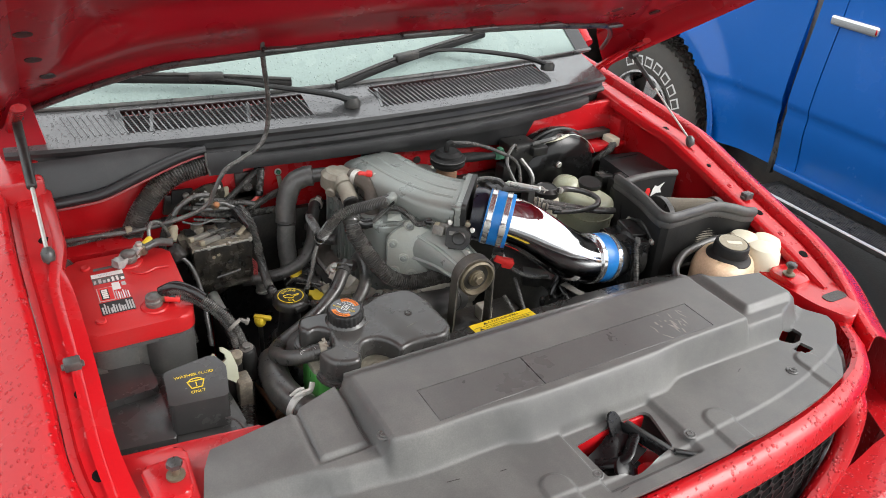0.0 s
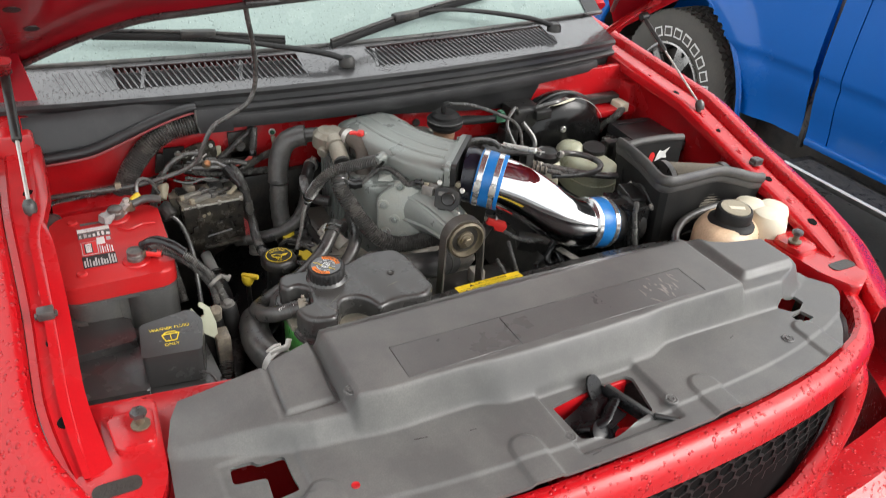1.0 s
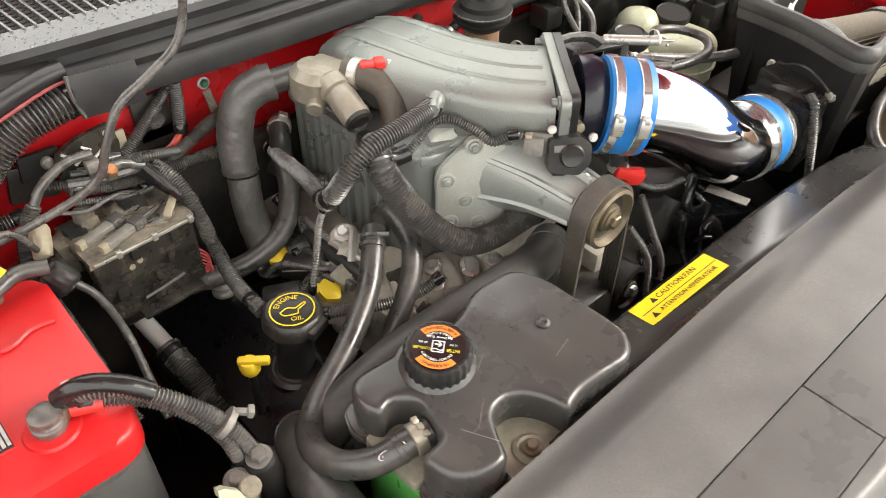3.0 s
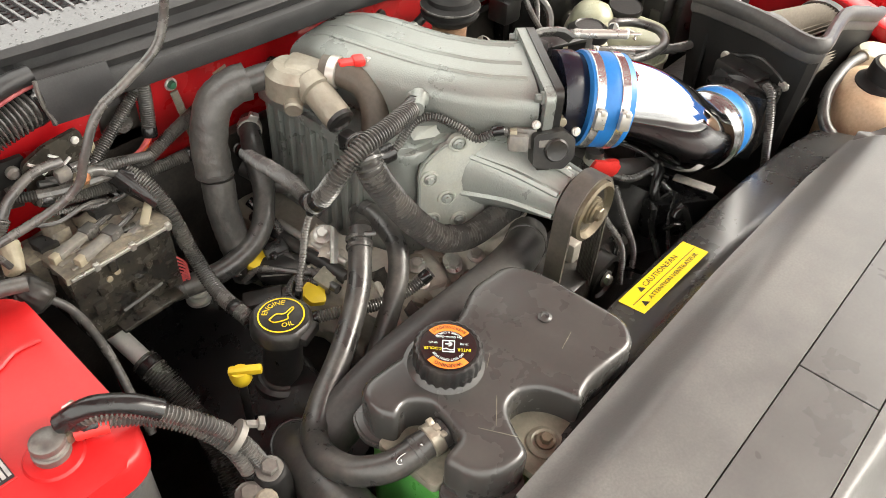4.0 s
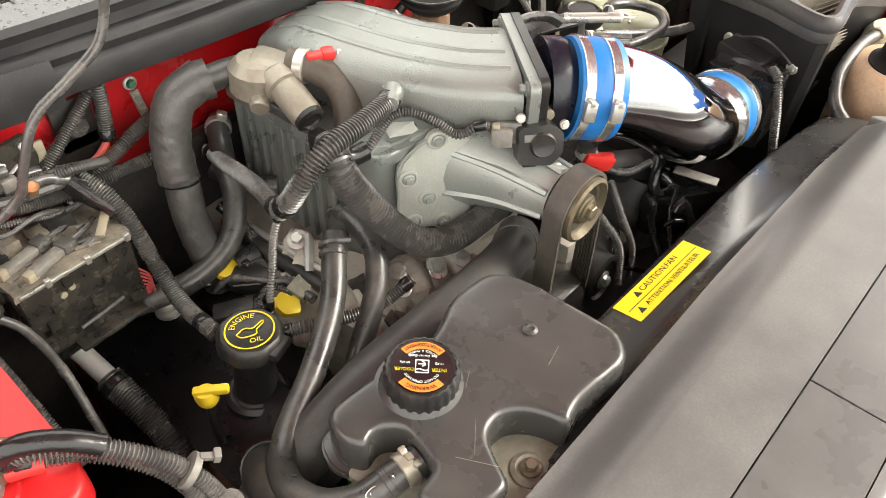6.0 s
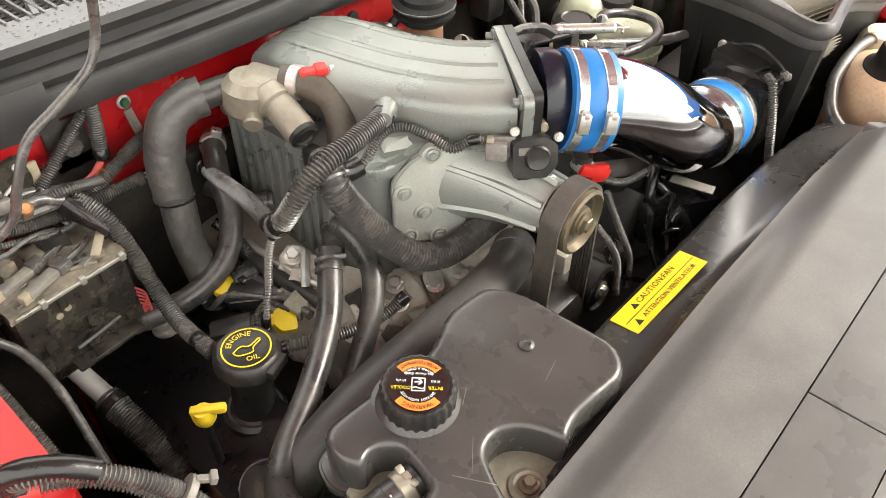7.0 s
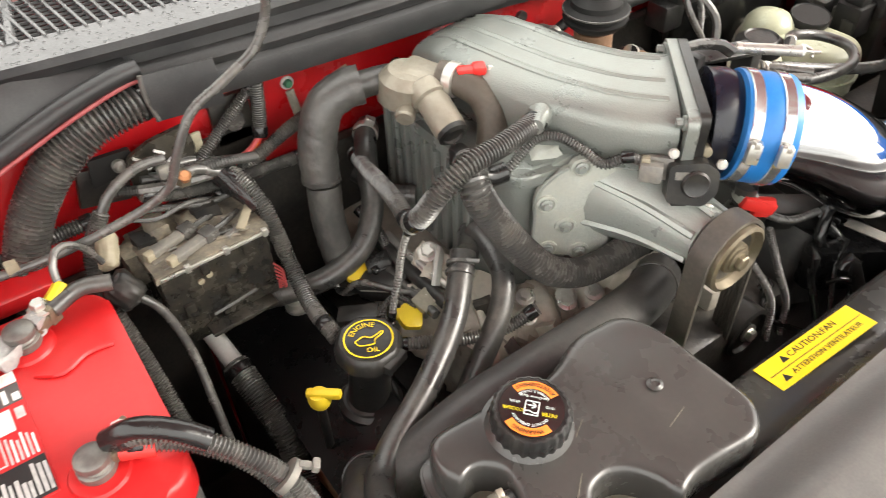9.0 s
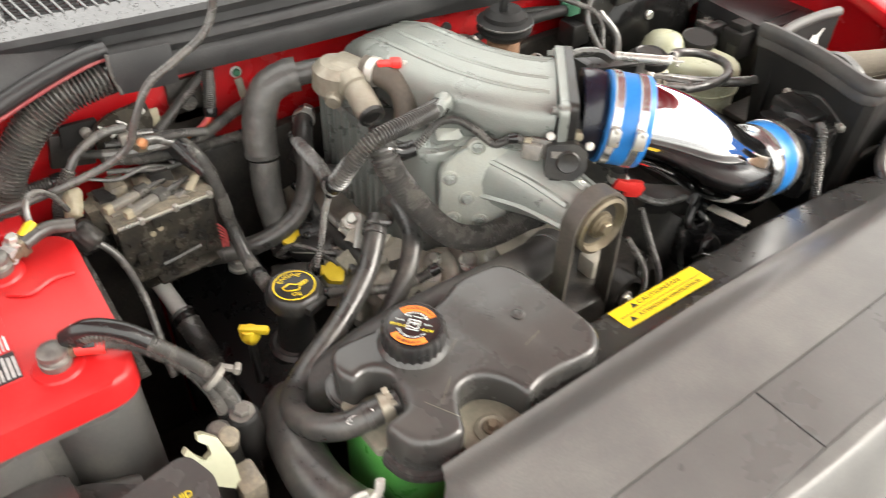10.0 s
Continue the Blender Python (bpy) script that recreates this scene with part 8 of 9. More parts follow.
for k in range(7):
    x0 = random.uniform(-0.47, -0.40)
    y0, z0 = random.uniform(0.625, 0.648), random.uniform(1.045, 1.10)
    part("loose_wire", tube([(x0, y0, z0), (x0 + 0.03, y0 - random.uniform(0.0, 0.015), z0 + random.uniform(-0.01, 0.015)), (x0 + 0.065, y0 - 0.01, z0 - random.uniform(0.0, 0.02)), (x0 + 0.10, y0, z0 - 0.02)], random.choice((0.0025, 0.004, 0.006)), 8, rib=0.0006 * (k % 2), pitch=0.0034), (LOOM, RUBBER, BLACK)[k % 3], fb)
for k in range(6):
    part("plug_block", lumpy(box(-0.485 + 0.016 * k, -0.468 + 0.018 * k, 0.600 + 0.004 * (k % 3), 0.630, 1.000, 1.040 + 0.008 * (k % 3), 0.0), 0.006, 0.015, 3), (BLACK_DUSTY, BLACK)[k % 2], fb, sharp=70)
part("grey_lead", tube([(-0.400, 0.648, 1.092), (-0.379, 0.652, 1.086), (-0.341, 0.653, 1.067)], 0.006, 10), LOOM, fb)
cn = thing("cable_junction", (-0.50, 0.585, 1.03), "grubby cream connector with grey wire loop", "connector")
part("body", lumpy(rod((-0.491, 0.615, 1.066), (-0.502, 0.587, 1.050), 0.0100, 14, 0.003), 0.003, 0.012, 3), GRUBBY, cn, sharp=70)
part("loop", tube([(-0.548, 0.540, 1.085), (-0.546, 0.552, 1.105), (-0.535, 0.566, 1.112), (-0.518, 0.572, 1.10), (-0.506, 0.576, 1.07)], 0.0035, 8), LOOM, cn)
part("boot", lumpy(rod((-0.507, 0.580, 1.040), (-0.490, 0.562, 1.018), 0.017, 16, 0.004), 0.004, 0.015, 3), BLACK, cn, sharp=70)
part("lead", tube([(-0.500, 0.568, 1.035), (-0.475, 0.556, 1.0), (-0.465, 0.534, 0.95), (-0.467, 0.500, 0.90), (-0.47, 0.47, 0.86)], 0.0050, 10), LOOM, cn)
part("drop", tube([(-0.515, 0.572, 1.01), (-0.51, 0.555, 0.97), (-0.505, 0.53, 0.92), (-0.50, 0.48, 0.87)], 0.009, 10, rib=0.0015, pitch=0.004), LOOM, cn)

# ---- battery ----
bat = thing("battery", (-0.61, 0.43, 0.85), "car battery with bright red lid, printed label and grey case", "battery")
BX0, BX1, BY0, BY1 = -0.707, -0.520, 0.310, 0.560
for i in range(2):
    for j in range(3):
        cx, cy = BX0 + (BX1 - BX0) * (0.25 + 0.5 * i), BY0 + (BY1 - BY0) * (j + 0.5) / 3
        part("cell", lathe([(0.0450, 0), (0.0450, 0.165)], (cx, cy, 0.862), n=32), BATTERY_GREY, bat)
part("core", box(BX0 + 0.02, BX1 - 0.02, BY0 + 0.02, BY1 - 0.02, 0.862, 1.025, 0.004), BATTERY_GREY, bat)
lp = rounded([(BX0, BY0), (BX1, BY0), (BX1 + 0.004, BY1), (BX0, BY1)], 0.036, 8)
part("lid_rim", prism([(-0.611 + (x + 0.611) * 0.985, 0.435 + (y - 0.435) * 0.985) for x, y in lp], 1.022, 1.032), BATTERY_GREY, bat)
lid = part("lid", prism(lp, 1.031, 1.062, 0.006, 3), BATTERY_RED, bat, "bright red lid")
for x, y in ((-0.668, 0.349), (-0.668, 0.527)):
    part("plug", lathe([(0.009, 0), (0.009, 0.002), (0.007, 0.004), (0.003, 0.003)], (x, y, 1.062), n=18), BATTERY_RED, lid)
part("lid_ridge", tube([(-0.595, 0.482, 1.0625), (-0.575, 0.470, 1.0635), (-0.552, 0.480, 1.0635), (-0.530, 0.478, 1.0625)], 0.0025, 6, 0.008), BATTERY_RED, lid)
L0, L1, M0, M1 = -0.664, -0.608, 0.362, 0.500
lab = part("label", box(L0, L1, M0, M1, 1.0622, 1.0630, 0.0002, 1), BATTERY_RED, bat, "printed label with white and black bands")
def ink(name, x0, x1, y0, y1, mt, layer=0):
    z = 1.0630 + 0.0003 * layer
    return part(name, box(x0, x1, y0, y1, z, z + 0.0003, 0.0), mt, lab)


ink("label_band", L0 + 0.001, L1 - 0.001, 0.486, 0.499, WHITE)
ink("label_band", L0 + 0.001, L1 - 0.001, 0.464, 0.485, BATTERY_GREY)
ink("label_band", L0 + 0.001, L1 - 0.001, 0.364, 0.402, INK)
random.seed(9)
for k in range(12):
    x = L0 + 0.003 + k * 0.0044
    ink("print", x, x + random.uniform(0.0022, 0.0036), 0.367, 0.367 + random.uniform(0.014, 0.032), PRINT_GREY, 1)
for k in range(7):
    x = L0 + 0.003 + k * 0.0075
    ink("print", x, x + random.uniform(0.0035, 0.0062), 0.466, random.uniform(0.474, 0.482), (PRINT_GREY, WHITE)[k > 2], 1)
for k in range(9):
    x = L0 + 0.014 + k * 0.0026
    ink("bar_code", x, x + random.choice((0.0008, 0.0014)), 0.489, 0.495, PRINT_GREY, 1)
ink("print", L0 + 0.003, L0 + 0.030, 0.406, 0.450, PRINT_GREY)
ink("print", L0 + 0.0045, L0 + 0.0285, 0.4075, 0.4485, RED_PRINT, 1)
ink("print", L0 + 0.008, L0 + 0.021, 0.411, 0.443, INK, 2)
for k in range(5):
    y = 0.4135 + k * 0.006
    ink("print", L0 + 0.010, L0 + 0.0195, y, y + 0.0044, WHITE, 3)
ink("print", L0 + 0.030, L0 + 0.043, 0.436, 0.460, WHITE)
ink("print", L0 + 0.046, L0 + 0.053, 0.446, 0.458, PRINT_GREY)
for k in range(6):
    x = L0 + 0.032 + k * 0.0038
    ink("print", x, x + 0.0020, 0.405, 0.432 - 0.003 * (k % 3), (PRINT_GREY, WHITE)[k % 2])
part("warning_strip", moved(box(-0.022, 0.022, -0.004, 0.004, 0, 0.0006, 0), Matrix.Translation((-0.634, 0.516, 1.0622))), BATTERY_GREY, bat)
part("case_label", moved(box(-0.018, 0.018, -0.0005, 0.0005, -0.008, 0.008, 0), Matrix.Translation((-0.655, 0.3175, 0.96))), WHITE, bat, "white sticker on the case")
for x, y in ((-0.580, 0.360), (-0.592, 0.520)):
    part("post_seat", lathe([(0.024, 0), (0.022, 0.003), (0.018, 0.004)], (x, y, 1.0615), n=26), BATTERY_RED, bat)
    part("post", lathe([(0.0105, 0), (0.0095, 0.020), (0.008, 0.022)], (x, y, 1.062), n=20), LEAD, bat)

for (x, y), lb, ang in (((-0.580, 0.360), "grey lead clamp on the front battery post", 15), ((-0.592, 0.520), "corroded lead clamp on the rear battery post", 30)):
    t = thing("battery_clamp", (x, y, 1.066), lb, "battery clamp", "battery clamps")
    part("collar", lathe([(0.0135, 0.0), (0.0145, 0.002), (0.0145, 0.008), (0.0128, 0.009), (0.0138, 0.011), (0.0128, 0.013), (0.0138, 0.015), (0.0130, 0.019), (0.0100, 0.021)], (x, y, 1.065), n=24), LEAD, t)
    d = Vector((math.cos(radians(ang)), math.sin(radians(ang)), 0))
    part("tongue", moved(join(box(0.009, 0.026, -0.010, 0.010, 0.002, 0.014, 0.002), box(0.024, 0.036, -0.011, 0.011, 0.000, 0.020, 0.002)), Matrix.Translation((x, y, 1.067)) @ pose(0, 0, 0, 0, 0, ang)), WORN, t, "brown oxidised clamp jaws")
    bolt("bolt", Vector((x, y, 1.084)) + d * 0.026, (0, 0, 1), 0.007, 0.009, t)
    if y > 0.5:
        part("end_lug", lumpy(moved(box(-0.030, -0.006, -0.010, 0.010, 0.0, 0.014, 0.0), Matrix.Translation((x, y, 1.066)) @ pose(0, 0, 0, 0, 0, ang)), 0.005, 0.012, 5), CORRODED, t, "white corroded lug", sharp=60)
        part("end_crust", lumpy(moved(box(0.012, 0.034, -0.009, 0.008, 0.004, 0.017, 0.0), Matrix.Translation((x, y, 1.066)) @ pose(0, 0, 0, 0, 0, ang)), 0.006, 0.010, 5), CORRODED, t, sharp=60)
hose("black battery cable in a corrugated sleeve", [(-0.560, 0.360, 1.084), (-0.543, 0.346, 1.095), (-0.517, 0.331, 1.087), (-0.491, 0.313, 1.066), (-0.468, 0.294, 1.038), (-0.455, 0.278, 1.0), (-0.452, 0.268, 0.95)], 0.0080, LOOM, 0.0014, 0.0042, name="battery_cable", category="cable")
hose("second battery cable in a corrugated sleeve", [(-0.556, 0.356, 1.080), (-0.536, 0.346, 1.078), (-0.510, 0.334, 1.065), (-0.484, 0.310, 1.044), (-0.470, 0.288, 1.018), (-0.464, 0.272, 0.975)], 0.0072, LOOM, 0.0014, 0.0042, name="battery_cable", category="cable")
hose("red sleeved end of the second battery cable", [(-0.560, 0.357, 1.076), (-0.549, 0.351, 1.077), (-0.538, 0.346, 1.0755)], 0.0078, RED_TAG, category="cable", name="battery_cable", n=12)
hose("clear taped battery lead", [(-0.566, 0.364, 1.086), (-0.545, 0.350, 1.100), (-0.522, 0.336, 1.094), (-0.504, 0.324, 1.080)], 0.0090, TAPE, name="battery_cable", category="cable")
tie = thing("cable_clip", (-0.455, 0.305, 1.0), "grey plastic clip round the battery cables", "cable clip")
part("band", lathe([(0.0135, -0.003), (0.015, -0.003), (0.015, 0.003), (0.0135, 0.003)], (-0.464, 0.290, 1.034), (0.5, -0.6, -0.62), 20), PLUG_GREY, tie)
part("tongue", moved(join(box(-0.003, 0.010, -0.003, 0.003, -0.002, 0.003, 0.001), box(0.007, 0.013, -0.005, 0.005, -0.003, 0.006, 0.0015)), Matrix.Translation((-0.452, 0.287, 1.042)) @ pose(0, 0, 0, 0, 20, -30)), PLUG_GREY, tie)
hb = thing("bolted_bracket", (-0.453, 0.27, 0.96), "dark bracket with two grey hexagon bolts below the battery cables", "bracket")
part("holder", lumpy(join(rod((-0.449, 0.262, 0.93), (-0.453, 0.266, 0.996), 0.016, 16, 0.003), rod((-0.476, 0.258, 0.93), (-0.479, 0.262, 0.990), 0.014, 16, 0.003)), 0.002, 0.02, 1), AIRBOX, hb)
for p in ((-0.453, 0.266, 0.997), (-0.479, 0.262, 0.991)):
    bolt("bolt", p, (0, -0.15, 1), 0.0080, 0.008, hb, LEAD)
hose("yellow sleeved wire at the rear battery clamp", [(-0.560, 0.537, 1.084), (-0.545, 0.545, 1.092)], 0.006, YELLOW, category="wire", name="wire", n=8)
hose("cable from the rear battery clamp", [(-0.562, 0.530, 1.080), (-0.535, 0.540, 1.082), (-0.508, 0.535, 1.078)], 0.008, RUBBER, category="cable", name="battery_cable", n=10)

# ---- washer fluid box, front corner ----
wb = thing("washer_reservoir", (-0.61, 0.18, 0.85), "black plastic washer fluid reservoir with a hinged lid", "washer reservoir")
part("body", prism(rounded([(-0.712, 0.310), (-0.600, 0.300), (-0.505, 0.225), (-0.498, 0.110), (-0.525, 0.088), (-0.715, 0.112)], 0.014), 0.86, 0.966, 0.006), BOX, wb)
part("raised_back", prism(rounded([(-0.708, 0.312), (-0.611, 0.303), (-0.607, 0.232), (-0.704, 0.226)], 0.008), 0.960, 0.992, 0.008, 3), BOX, wb)
part("low_front", prism(rounded([(-0.706, 0.230), (-0.608, 0.238), (-0.606, 0.120), (-0.700, 0.132)], 0.006), 0.960, 0.978, 0.006, 3), BOX, wb)
part("rim", prism(rounded([(-0.716, 0.142), (-0.612, 0.128), (-0.50, 0.122), (-0.486, 0.104), (-0.518, 0.074), (-0.718, 0.108)], 0.010), 0.950, 0.964, 0.003), BOX, wb)
part("rim_line", tube([(-0.700, 0.108, 0.9645), (-0.60, 0.096, 0.9645), (-0.525, 0.086, 0.9645), (-0.500, 0.104, 0.9645)], 0.003, 6, 0.012), BOX, wb)
wm = Matrix.Translation((-0.561, 0.172, 1.0335)) @ pose(0, 0, 0, 2, 0, -4)
lid = part("lid", bevelled(moved(prism(rounded([(-0.046, -0.044), (0.042, -0.048), (0.052, 0.022), (0.040, 0.050), (0.030, 0.054), (-0.044, 0.036)], 0.008, 3), -0.062, 0.0), wm), 0.005, 3, 50), BOX, wb, "hinged black lid with yellow print")
wu, wv = wm.to_3x3() @ Vector((1, 0.0, 0)), wm.to_3x3() @ Vector((0, 1, 0))
wt = wm @ Vector((0, -0.012, 0.0004))
lettering("lid_text", "WASHER FLUID", 0.0088, wt + wv * 0.028, wu, wv, YELLOW_INK, lid, 0.0001)
lettering("lid_text", "ONLY", 0.0084, wt - wv * 0.012, wu, wv, YELLOW_INK, lid, 0.0001)
sym = [(-0.013, 0.013), (0.013, 0.013), (0.008, -0.003), (-0.008, -0.003), (-0.013, 0.013)]
sb = None
for a, b in zip(sym, sym[1:]):
    t = tube([wt + wu * a[0] + wv * a[1], wt + wu * b[0] + wv * b[1]], 0.0009, 5, 0.01)
    sb = join(sb, t) if sb else t
sb = join(sb, tube([wt + wu * x + wv * y for x, y in ((-0.011, 0.013), (-0.006, 0.018), (0.006, 0.018), (0.011, 0.013))], 0.0009, 5, 0.003), tube([wt + wv * 0.000, wt + wv * 0.010], 0.0008, 5, 0.01))
part("lid_symbol", sb, YELLOW_INK, lid)
part("clip", tube([(-0.532, 0.118, 0.990), (-0.520, 0.108, 0.992), (-0.512, 0.098, 0.982), (-0.511, 0.092, 0.965)], 0.0025, 6, 0.006), RUBBER, wb)
dk = thing("fender_harness", (-0.66, 0.31, 0.95), "black corrugated harness lying between battery and washer box", "wire harness")
part("sleeve", tube([(-0.705, 0.36, 0.99), (-0.690, 0.315, 0.985), (-0.655, 0.296, 0.975), (-0.61, 0.295, 0.955), (-0.56, 0.296, 0.93)], 0.011, 12), RUBBER, dk)
for k in range(5):
    part("fin", box(-0.700 + k * 0.020, -0.690 + k * 0.020, 0.292, 0.312, 0.92, 0.985 - 0.006 * k, 0.003), BLACK, dk)
hose("black side duct between battery and fender", [(-0.70, 0.60, 1.03), (-0.715, 0.56, 1.04), (-0.712, 0.50, 1.02), (-0.71, 0.45, 0.97)], 0.02, RUBBER, name="corrugated_duct", category="duct")

wc = thing("filler_clip", (-0.505, 0.235, 0.98), "cream plastic clip with a notch", "clip")
part("clip_body", moved(bevelled(prism([(-0.012, -0.030), (0.002, -0.046), (0.010, -0.040), (0.016, -0.016), (0.015, 0.016), (0.006, 0.030), (0.000, 0.033), (-0.003, 0.026), (0.003, 0.016), (0.001, 0.006), (-0.008, 0.004), (-0.012, 0.012), (-0.016, 0.027), (-0.022, 0.024), (-0.021, 0.0)], -0.006, 0.006), 0.0018, 2), frame_at((-0.499, 0.226, 1.010), (0.95, 0.10, 0.15), (-0.1, 0.5, 0.85)) @ Matrix.Scale(0.84, 4)), PALE_GREEN, wc)
part("stem", rod((-0.495, 0.215, 0.90), (-0.497, 0.222, 0.99), 0.011, 12), BLACK, wc)
bn = thing("harness_plug", (-0.475, 0.20, 0.93), "black ribbed plug and loom beside the cream clip", "connector")
part("plug", join(rod((-0.478, 0.245, 0.99), (-0.478, 0.235, 1.015), 0.010, 12, 0.002), box(-0.490, -0.466, 0.19, 0.225, 0.93, 0.985, 0.004)), BLACK_DUSTY, bn)
part("loom", tube([(-0.478, 0.21, 0.94), (-0.482, 0.17, 0.90), (-0.48, 0.14, 0.85)], 0.014, 12, rib=0.002, pitch=0.006), LOOM, bn)


# ---- the blue pickup parked alongside ----
blue = thing("parked_truck", (3.2, 0.4, 0), "clean blue pickup truck parked alongside, with a white lettered tyre", "truck")
WY, WZ, WR = 2.16, 0.385, 0.395


def flank(y, z):
    x = 2.285 + 0.035 * ease(0.80, 1.30, z) - 0.014 * ease(0.735, 0.775, z) + 0.030 * ease(0.70, 0.48, z)
    return x


def flank_bed(y, z):
    q = math.hypot(y - WY, z - WZ)
    return flank(y, z) - 0.040 * (1 - ease(0.60, 0.74, q))


zs = sorted(set(span(0.46, 1.36, 36) + [0.755, 0.775]))
bm = sheet(lambda y, z: (flank_bed(y, z), y, z), span(1.268, 3.0, 90), zs, keep=lambda y, z: math.hypot(y - WY, z - WZ) > 0.575)
part("bed_side", thick(bm, 0.004), BLUE, blue, "blue pickup bed side")
arch = [(2.243, WY + 0.582 * math.cos(a), WZ + 0.582 * math.sin(a)) for a in span(-0.1, math.pi + 0.1, 40)]
part("arch_lip", tube(arch, 0.014, 8, 0.03), BLUE, blue)
part("arch_liner", loft([[(x, WY + 0.575 * math.cos(a), WZ + 0.575 * math.sin(a)) for a in span(-0.2, math.pi + 0.2, 24)] for x in (2.25, 2.75)], closed=False), DARK, blue)
part("cab_corner", thick(sheet(lambda y, z: (flank(y, z), y, z), span(1.128, 1.236, 6), zs), 0.004), BLUE, blue)
door = part("rear_door", thick(sheet(lambda y, z: (flank(y, z), y, z), span(0.12, 1.122, 30), zs), 0.004), BLUE, blue, "blue cab door with a chrome handle")
part("front_door", thick(sheet(lambda y, z: (flank(y, z), y, z), span(-1.1, 0.114, 20), zs), 0.004), BLUE, blue)
# black filler strip stands for the shade in the open gap
part("gap_seal", box(2.305, 2.345, 1.236, 1.268, 0.45, 1.36, 0.004), RUBBER, blue, "black strip for the shade between cab and bed")
part("gap_flap", box(2.30, 2.325, 1.24, 1.262, 0.42, 0.50, 0.004), BLACK, blue)
part("rocker", box(2.300, 2.36, -1.1, 1.235, 0.44, 0.475, 0.01), BLUE, blue)
part("body_core", box(2.36, 4.0, -1.1, 1.20, 0.46, 1.35, 0.03), BLUE, blue)
part("bed_core", box(2.75, 4.0, 1.28, 3.0, 0.46, 1.33, 0.03), BLUE, blue)
cupm = Matrix.Translation((2.314, 1.07, 1.150))
part("handle_cup", moved(lathe([(0.050, 0.0), (0.056, 0.001), (0.058, 0.004), (0.052, 0.006)], axis=(-1, 0, 0), n=30), cupm @ Matrix.Diagonal((1, 1.9, 1, 1))), BLUE, door)
part("handle", join(moved(box(-0.014, 0.010, -0.11, 0.11, -0.022, 0.022, 0.012, 4), Matrix.Translation((2.291, 1.06, 1.155))), box(2.296, 2.316, 1.13, 1.155, 1.145, 1.167, 0.004)), CHROME, door, "chrome door handle")
rb = part("running_board", box(2.155, 2.33, -1.1, 1.20, 0.372, 0.400, 0.008), BLACK, blue, "ribbed black running board with a bright edge")
part("bright_edge", box(2.150, 2.164, -1.1, 1.19, 0.398, 0.405, 0.002), WHITE, rb)
for k in range(9):
    part("board_rib", tube([(2.185 + 0.013 * k, -1.05, 0.4005), (2.185 + 0.013 * k, 0.1, 0.4005), (2.185 + 0.013 * k, 1.16, 0.4005)], 0.0035, 5, 0.3), RUBBER, rb)
wheel = part("wheel", lathe([(0.21, 0.11), (0.232, 0.012), (0.25, 0.0), (0.335, 0.0), (0.378, 0.012), (0.398, 0.035), (WR - 0.006, 0.06), (WR - 0.006, 0.20), (0.398, 0.225), (0.34, 0.265), (0.20, 0.265)], (2.31, WY, WZ), (1, 0, 0), 72), TYRE, blue, "dusty all terrain tyre")
bm = None
random.seed(3)
for row in range(5):
    for k in range(64):
        a = 2 * math.pi * (k + 0.5 * (row % 2)) / 64 + random.uniform(-0.006, 0.006)
        wdt = 0.030 if row in (0, 4) else 0.026
        lug = box(-0.008, 0.004, -wdt / 2, wdt / 2, -0.0145, 0.0145, 0.0)
        lug.transform(Matrix.Translation((2.31, WY, WZ)) @ Matrix.Rotation(a, 4, "X") @ Matrix.Translation((0.048 + row * 0.040, 0, WR)) @ Matrix.Rotation(radians(90), 4, "Y") @ Matrix.Rotation(0.5 * (-1) ** row, 4, "X"))
        me = bpy.data.meshes.new("tmp")
        lug.to_mesh(me)
        lug.free()
        bm = bm or bmesh.new()
        bm.from_mesh(me)
        bpy.data.meshes.remove(me)
part("tread", bm, TYRE, wheel)
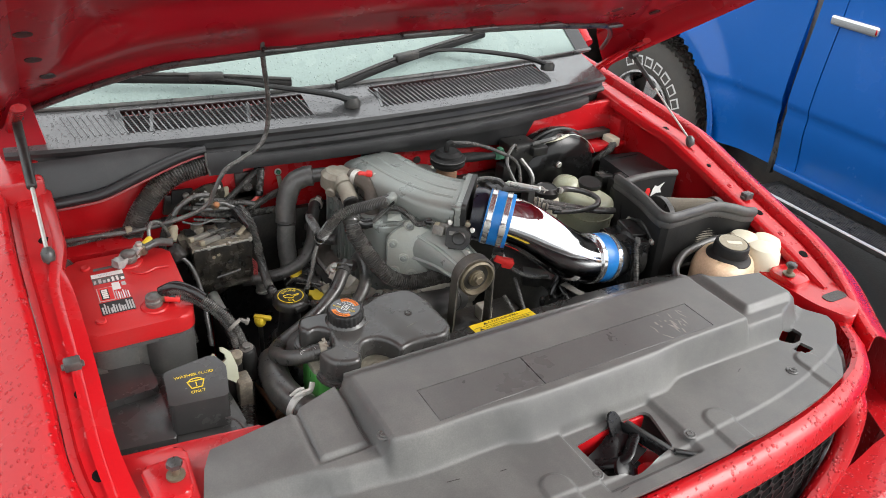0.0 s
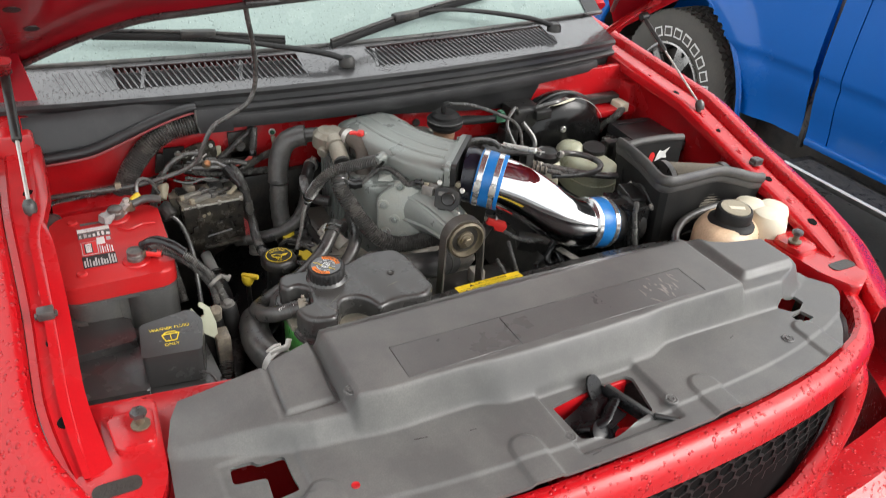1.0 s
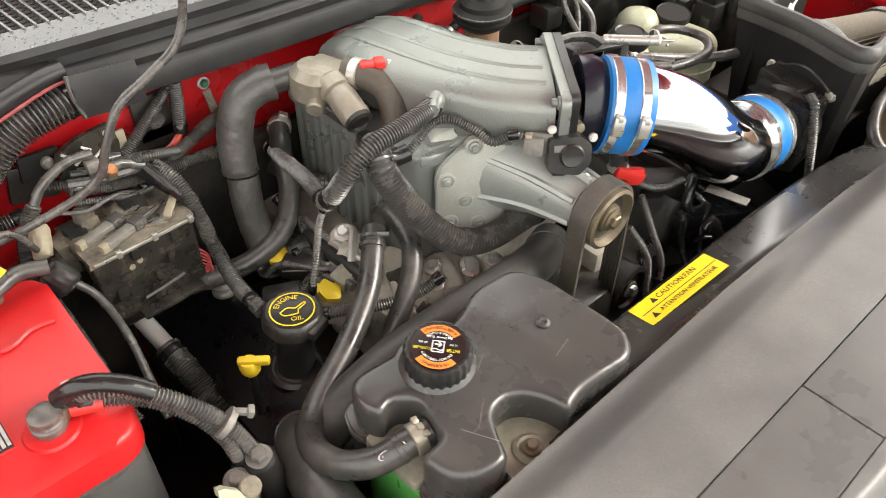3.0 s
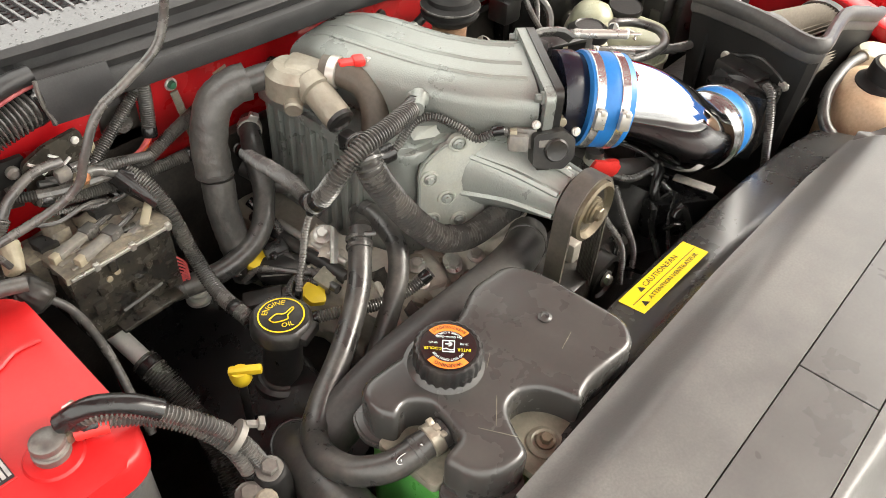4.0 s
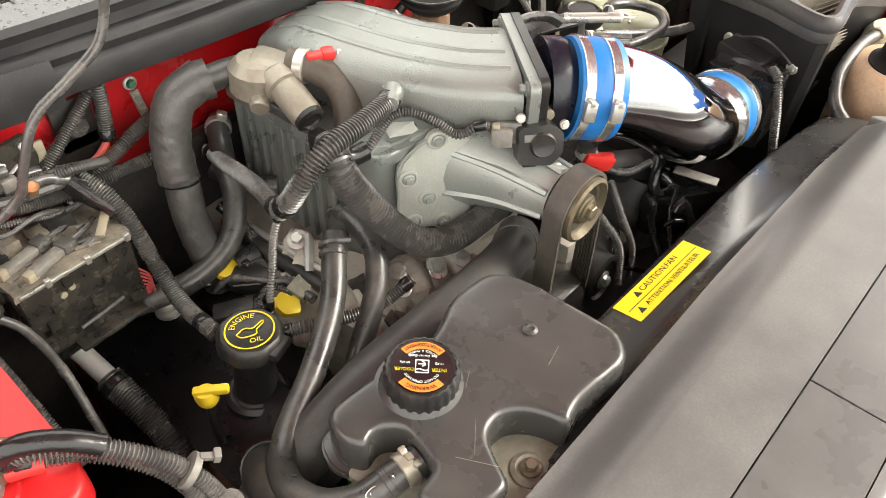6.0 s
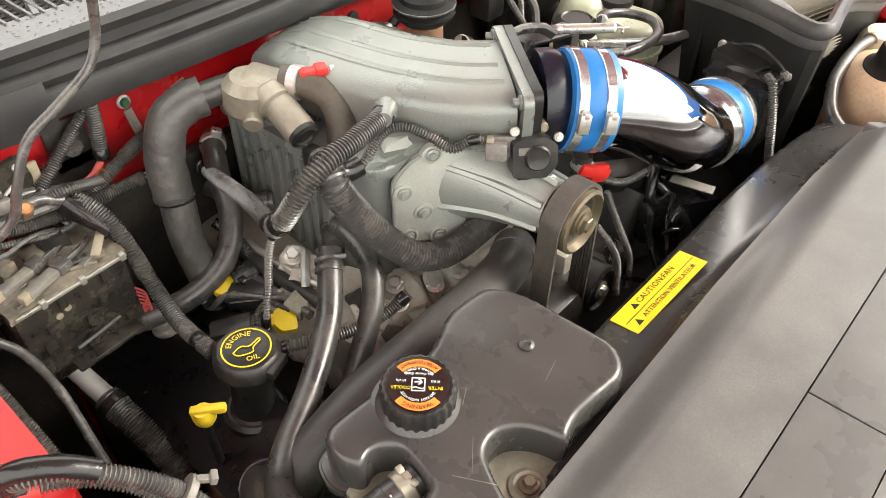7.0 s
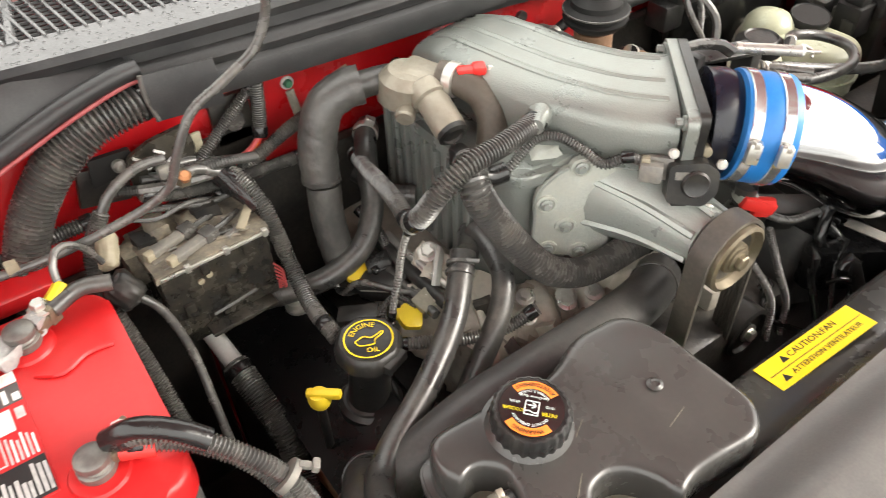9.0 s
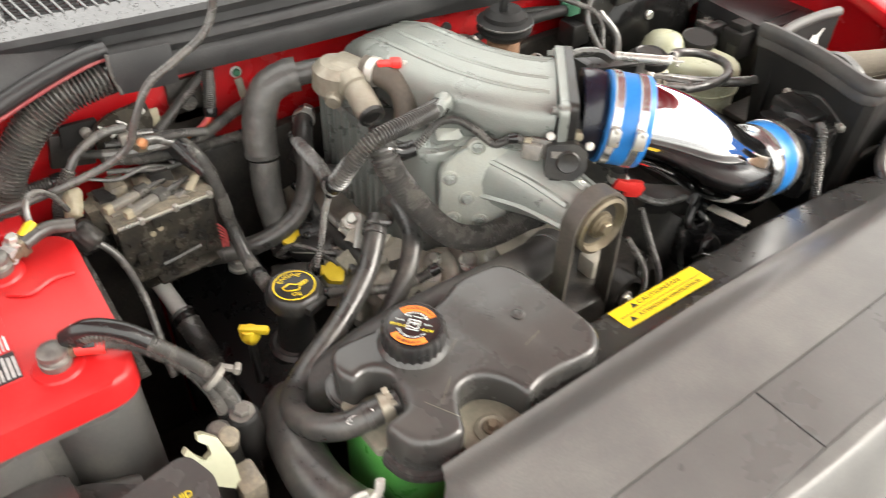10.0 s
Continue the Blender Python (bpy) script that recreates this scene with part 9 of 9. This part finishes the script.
for k in range(8):
    a = radians(166 - k * 14.6)
    w, h = 0.027, 0.026
    bx = box(-0.002, 0.002, -w, w, -h, h, 0.0)
    hole = box(-0.0026, 0.0026, -w * 0.72, w * 0.72, -h * 0.66, h * 0.66, 0.0)
    mm = Matrix.Translation((2.3088, WY, WZ)) @ Matrix.Rotation(a - math.pi / 2, 4, "X") @ Matrix.Translation((0.0, 0, 0.290))
    part("white_mark", moved(bx, mm), WHITE, wheel, "raised white sidewall marks")
    part("mark_gap", moved(hole, mm @ Matrix.Translation((-0.001, 0, 0))), TYRE, wheel)
rim = part("rim", lathe([(0.238, 0.006), (0.236, -0.004), (0.226, -0.006), (0.220, 0.004), (0.212, 0.05), (0.20, 0.10)], (2.309, WY, WZ), (1, 0, 0), 48, caps=False), RIM_BRIGHT, wheel, "bright alloy rim")
for k in range(5):
    a = 2 * math.pi * k / 5 + 0.35
    spoke = prism([(-0.030, 0.055), (0.030, 0.055), (0.040, 0.150), (0.062, 0.218), (0.020, 0.222), (0.0, 0.170), (-0.020, 0.222), (-0.062, 0.218), (-0.040, 0.150)], -0.012, 0.012, 0.004)
    part("spoke", moved(spoke, Matrix.Translation((2.334, WY, WZ)) @ Matrix.Rotation(a, 4, "X") @ Matrix(((0, 0, -1, 0), (1, 0, 0, 0), (0, 1, 0, 0), (0, 0, 0, 1)))), RIM_BRIGHT, rim)
part("hub", lathe([(0.075, 0.03), (0.075, 0.008), (0.058, 0.0), (0.03, -0.004), (0.01, -0.005)], (2.320, WY, WZ), (1, 0, 0), 30), RIM_BRIGHT, rim)
part("brake_disc", lathe([(0.19, 0), (0.19, 0.02)], (2.385, WY, WZ), (1, 0, 0), 40), DARK, rim)

front = part("front_wheel", lathe([(0.20, 0.0), (0.335, 0.0), (0.378, 0.012), (0.389, 0.06), (0.389, 0.20), (0.34, 0.255), (0.20, 0.255)], (2.34, -1.45, WZ + 0.003), (1, 0, 0), 48), TYRE, blue, "front tyre")
part("front_clip", box(2.34, 4.0, -2.05, -1.10, 0.55, 1.15, 0.06, 3), BLUE, blue)
part("lower_sill", box(2.40, 3.9, -1.1, 3.0, 0.30, 0.48, 0.02), DARK, blue)
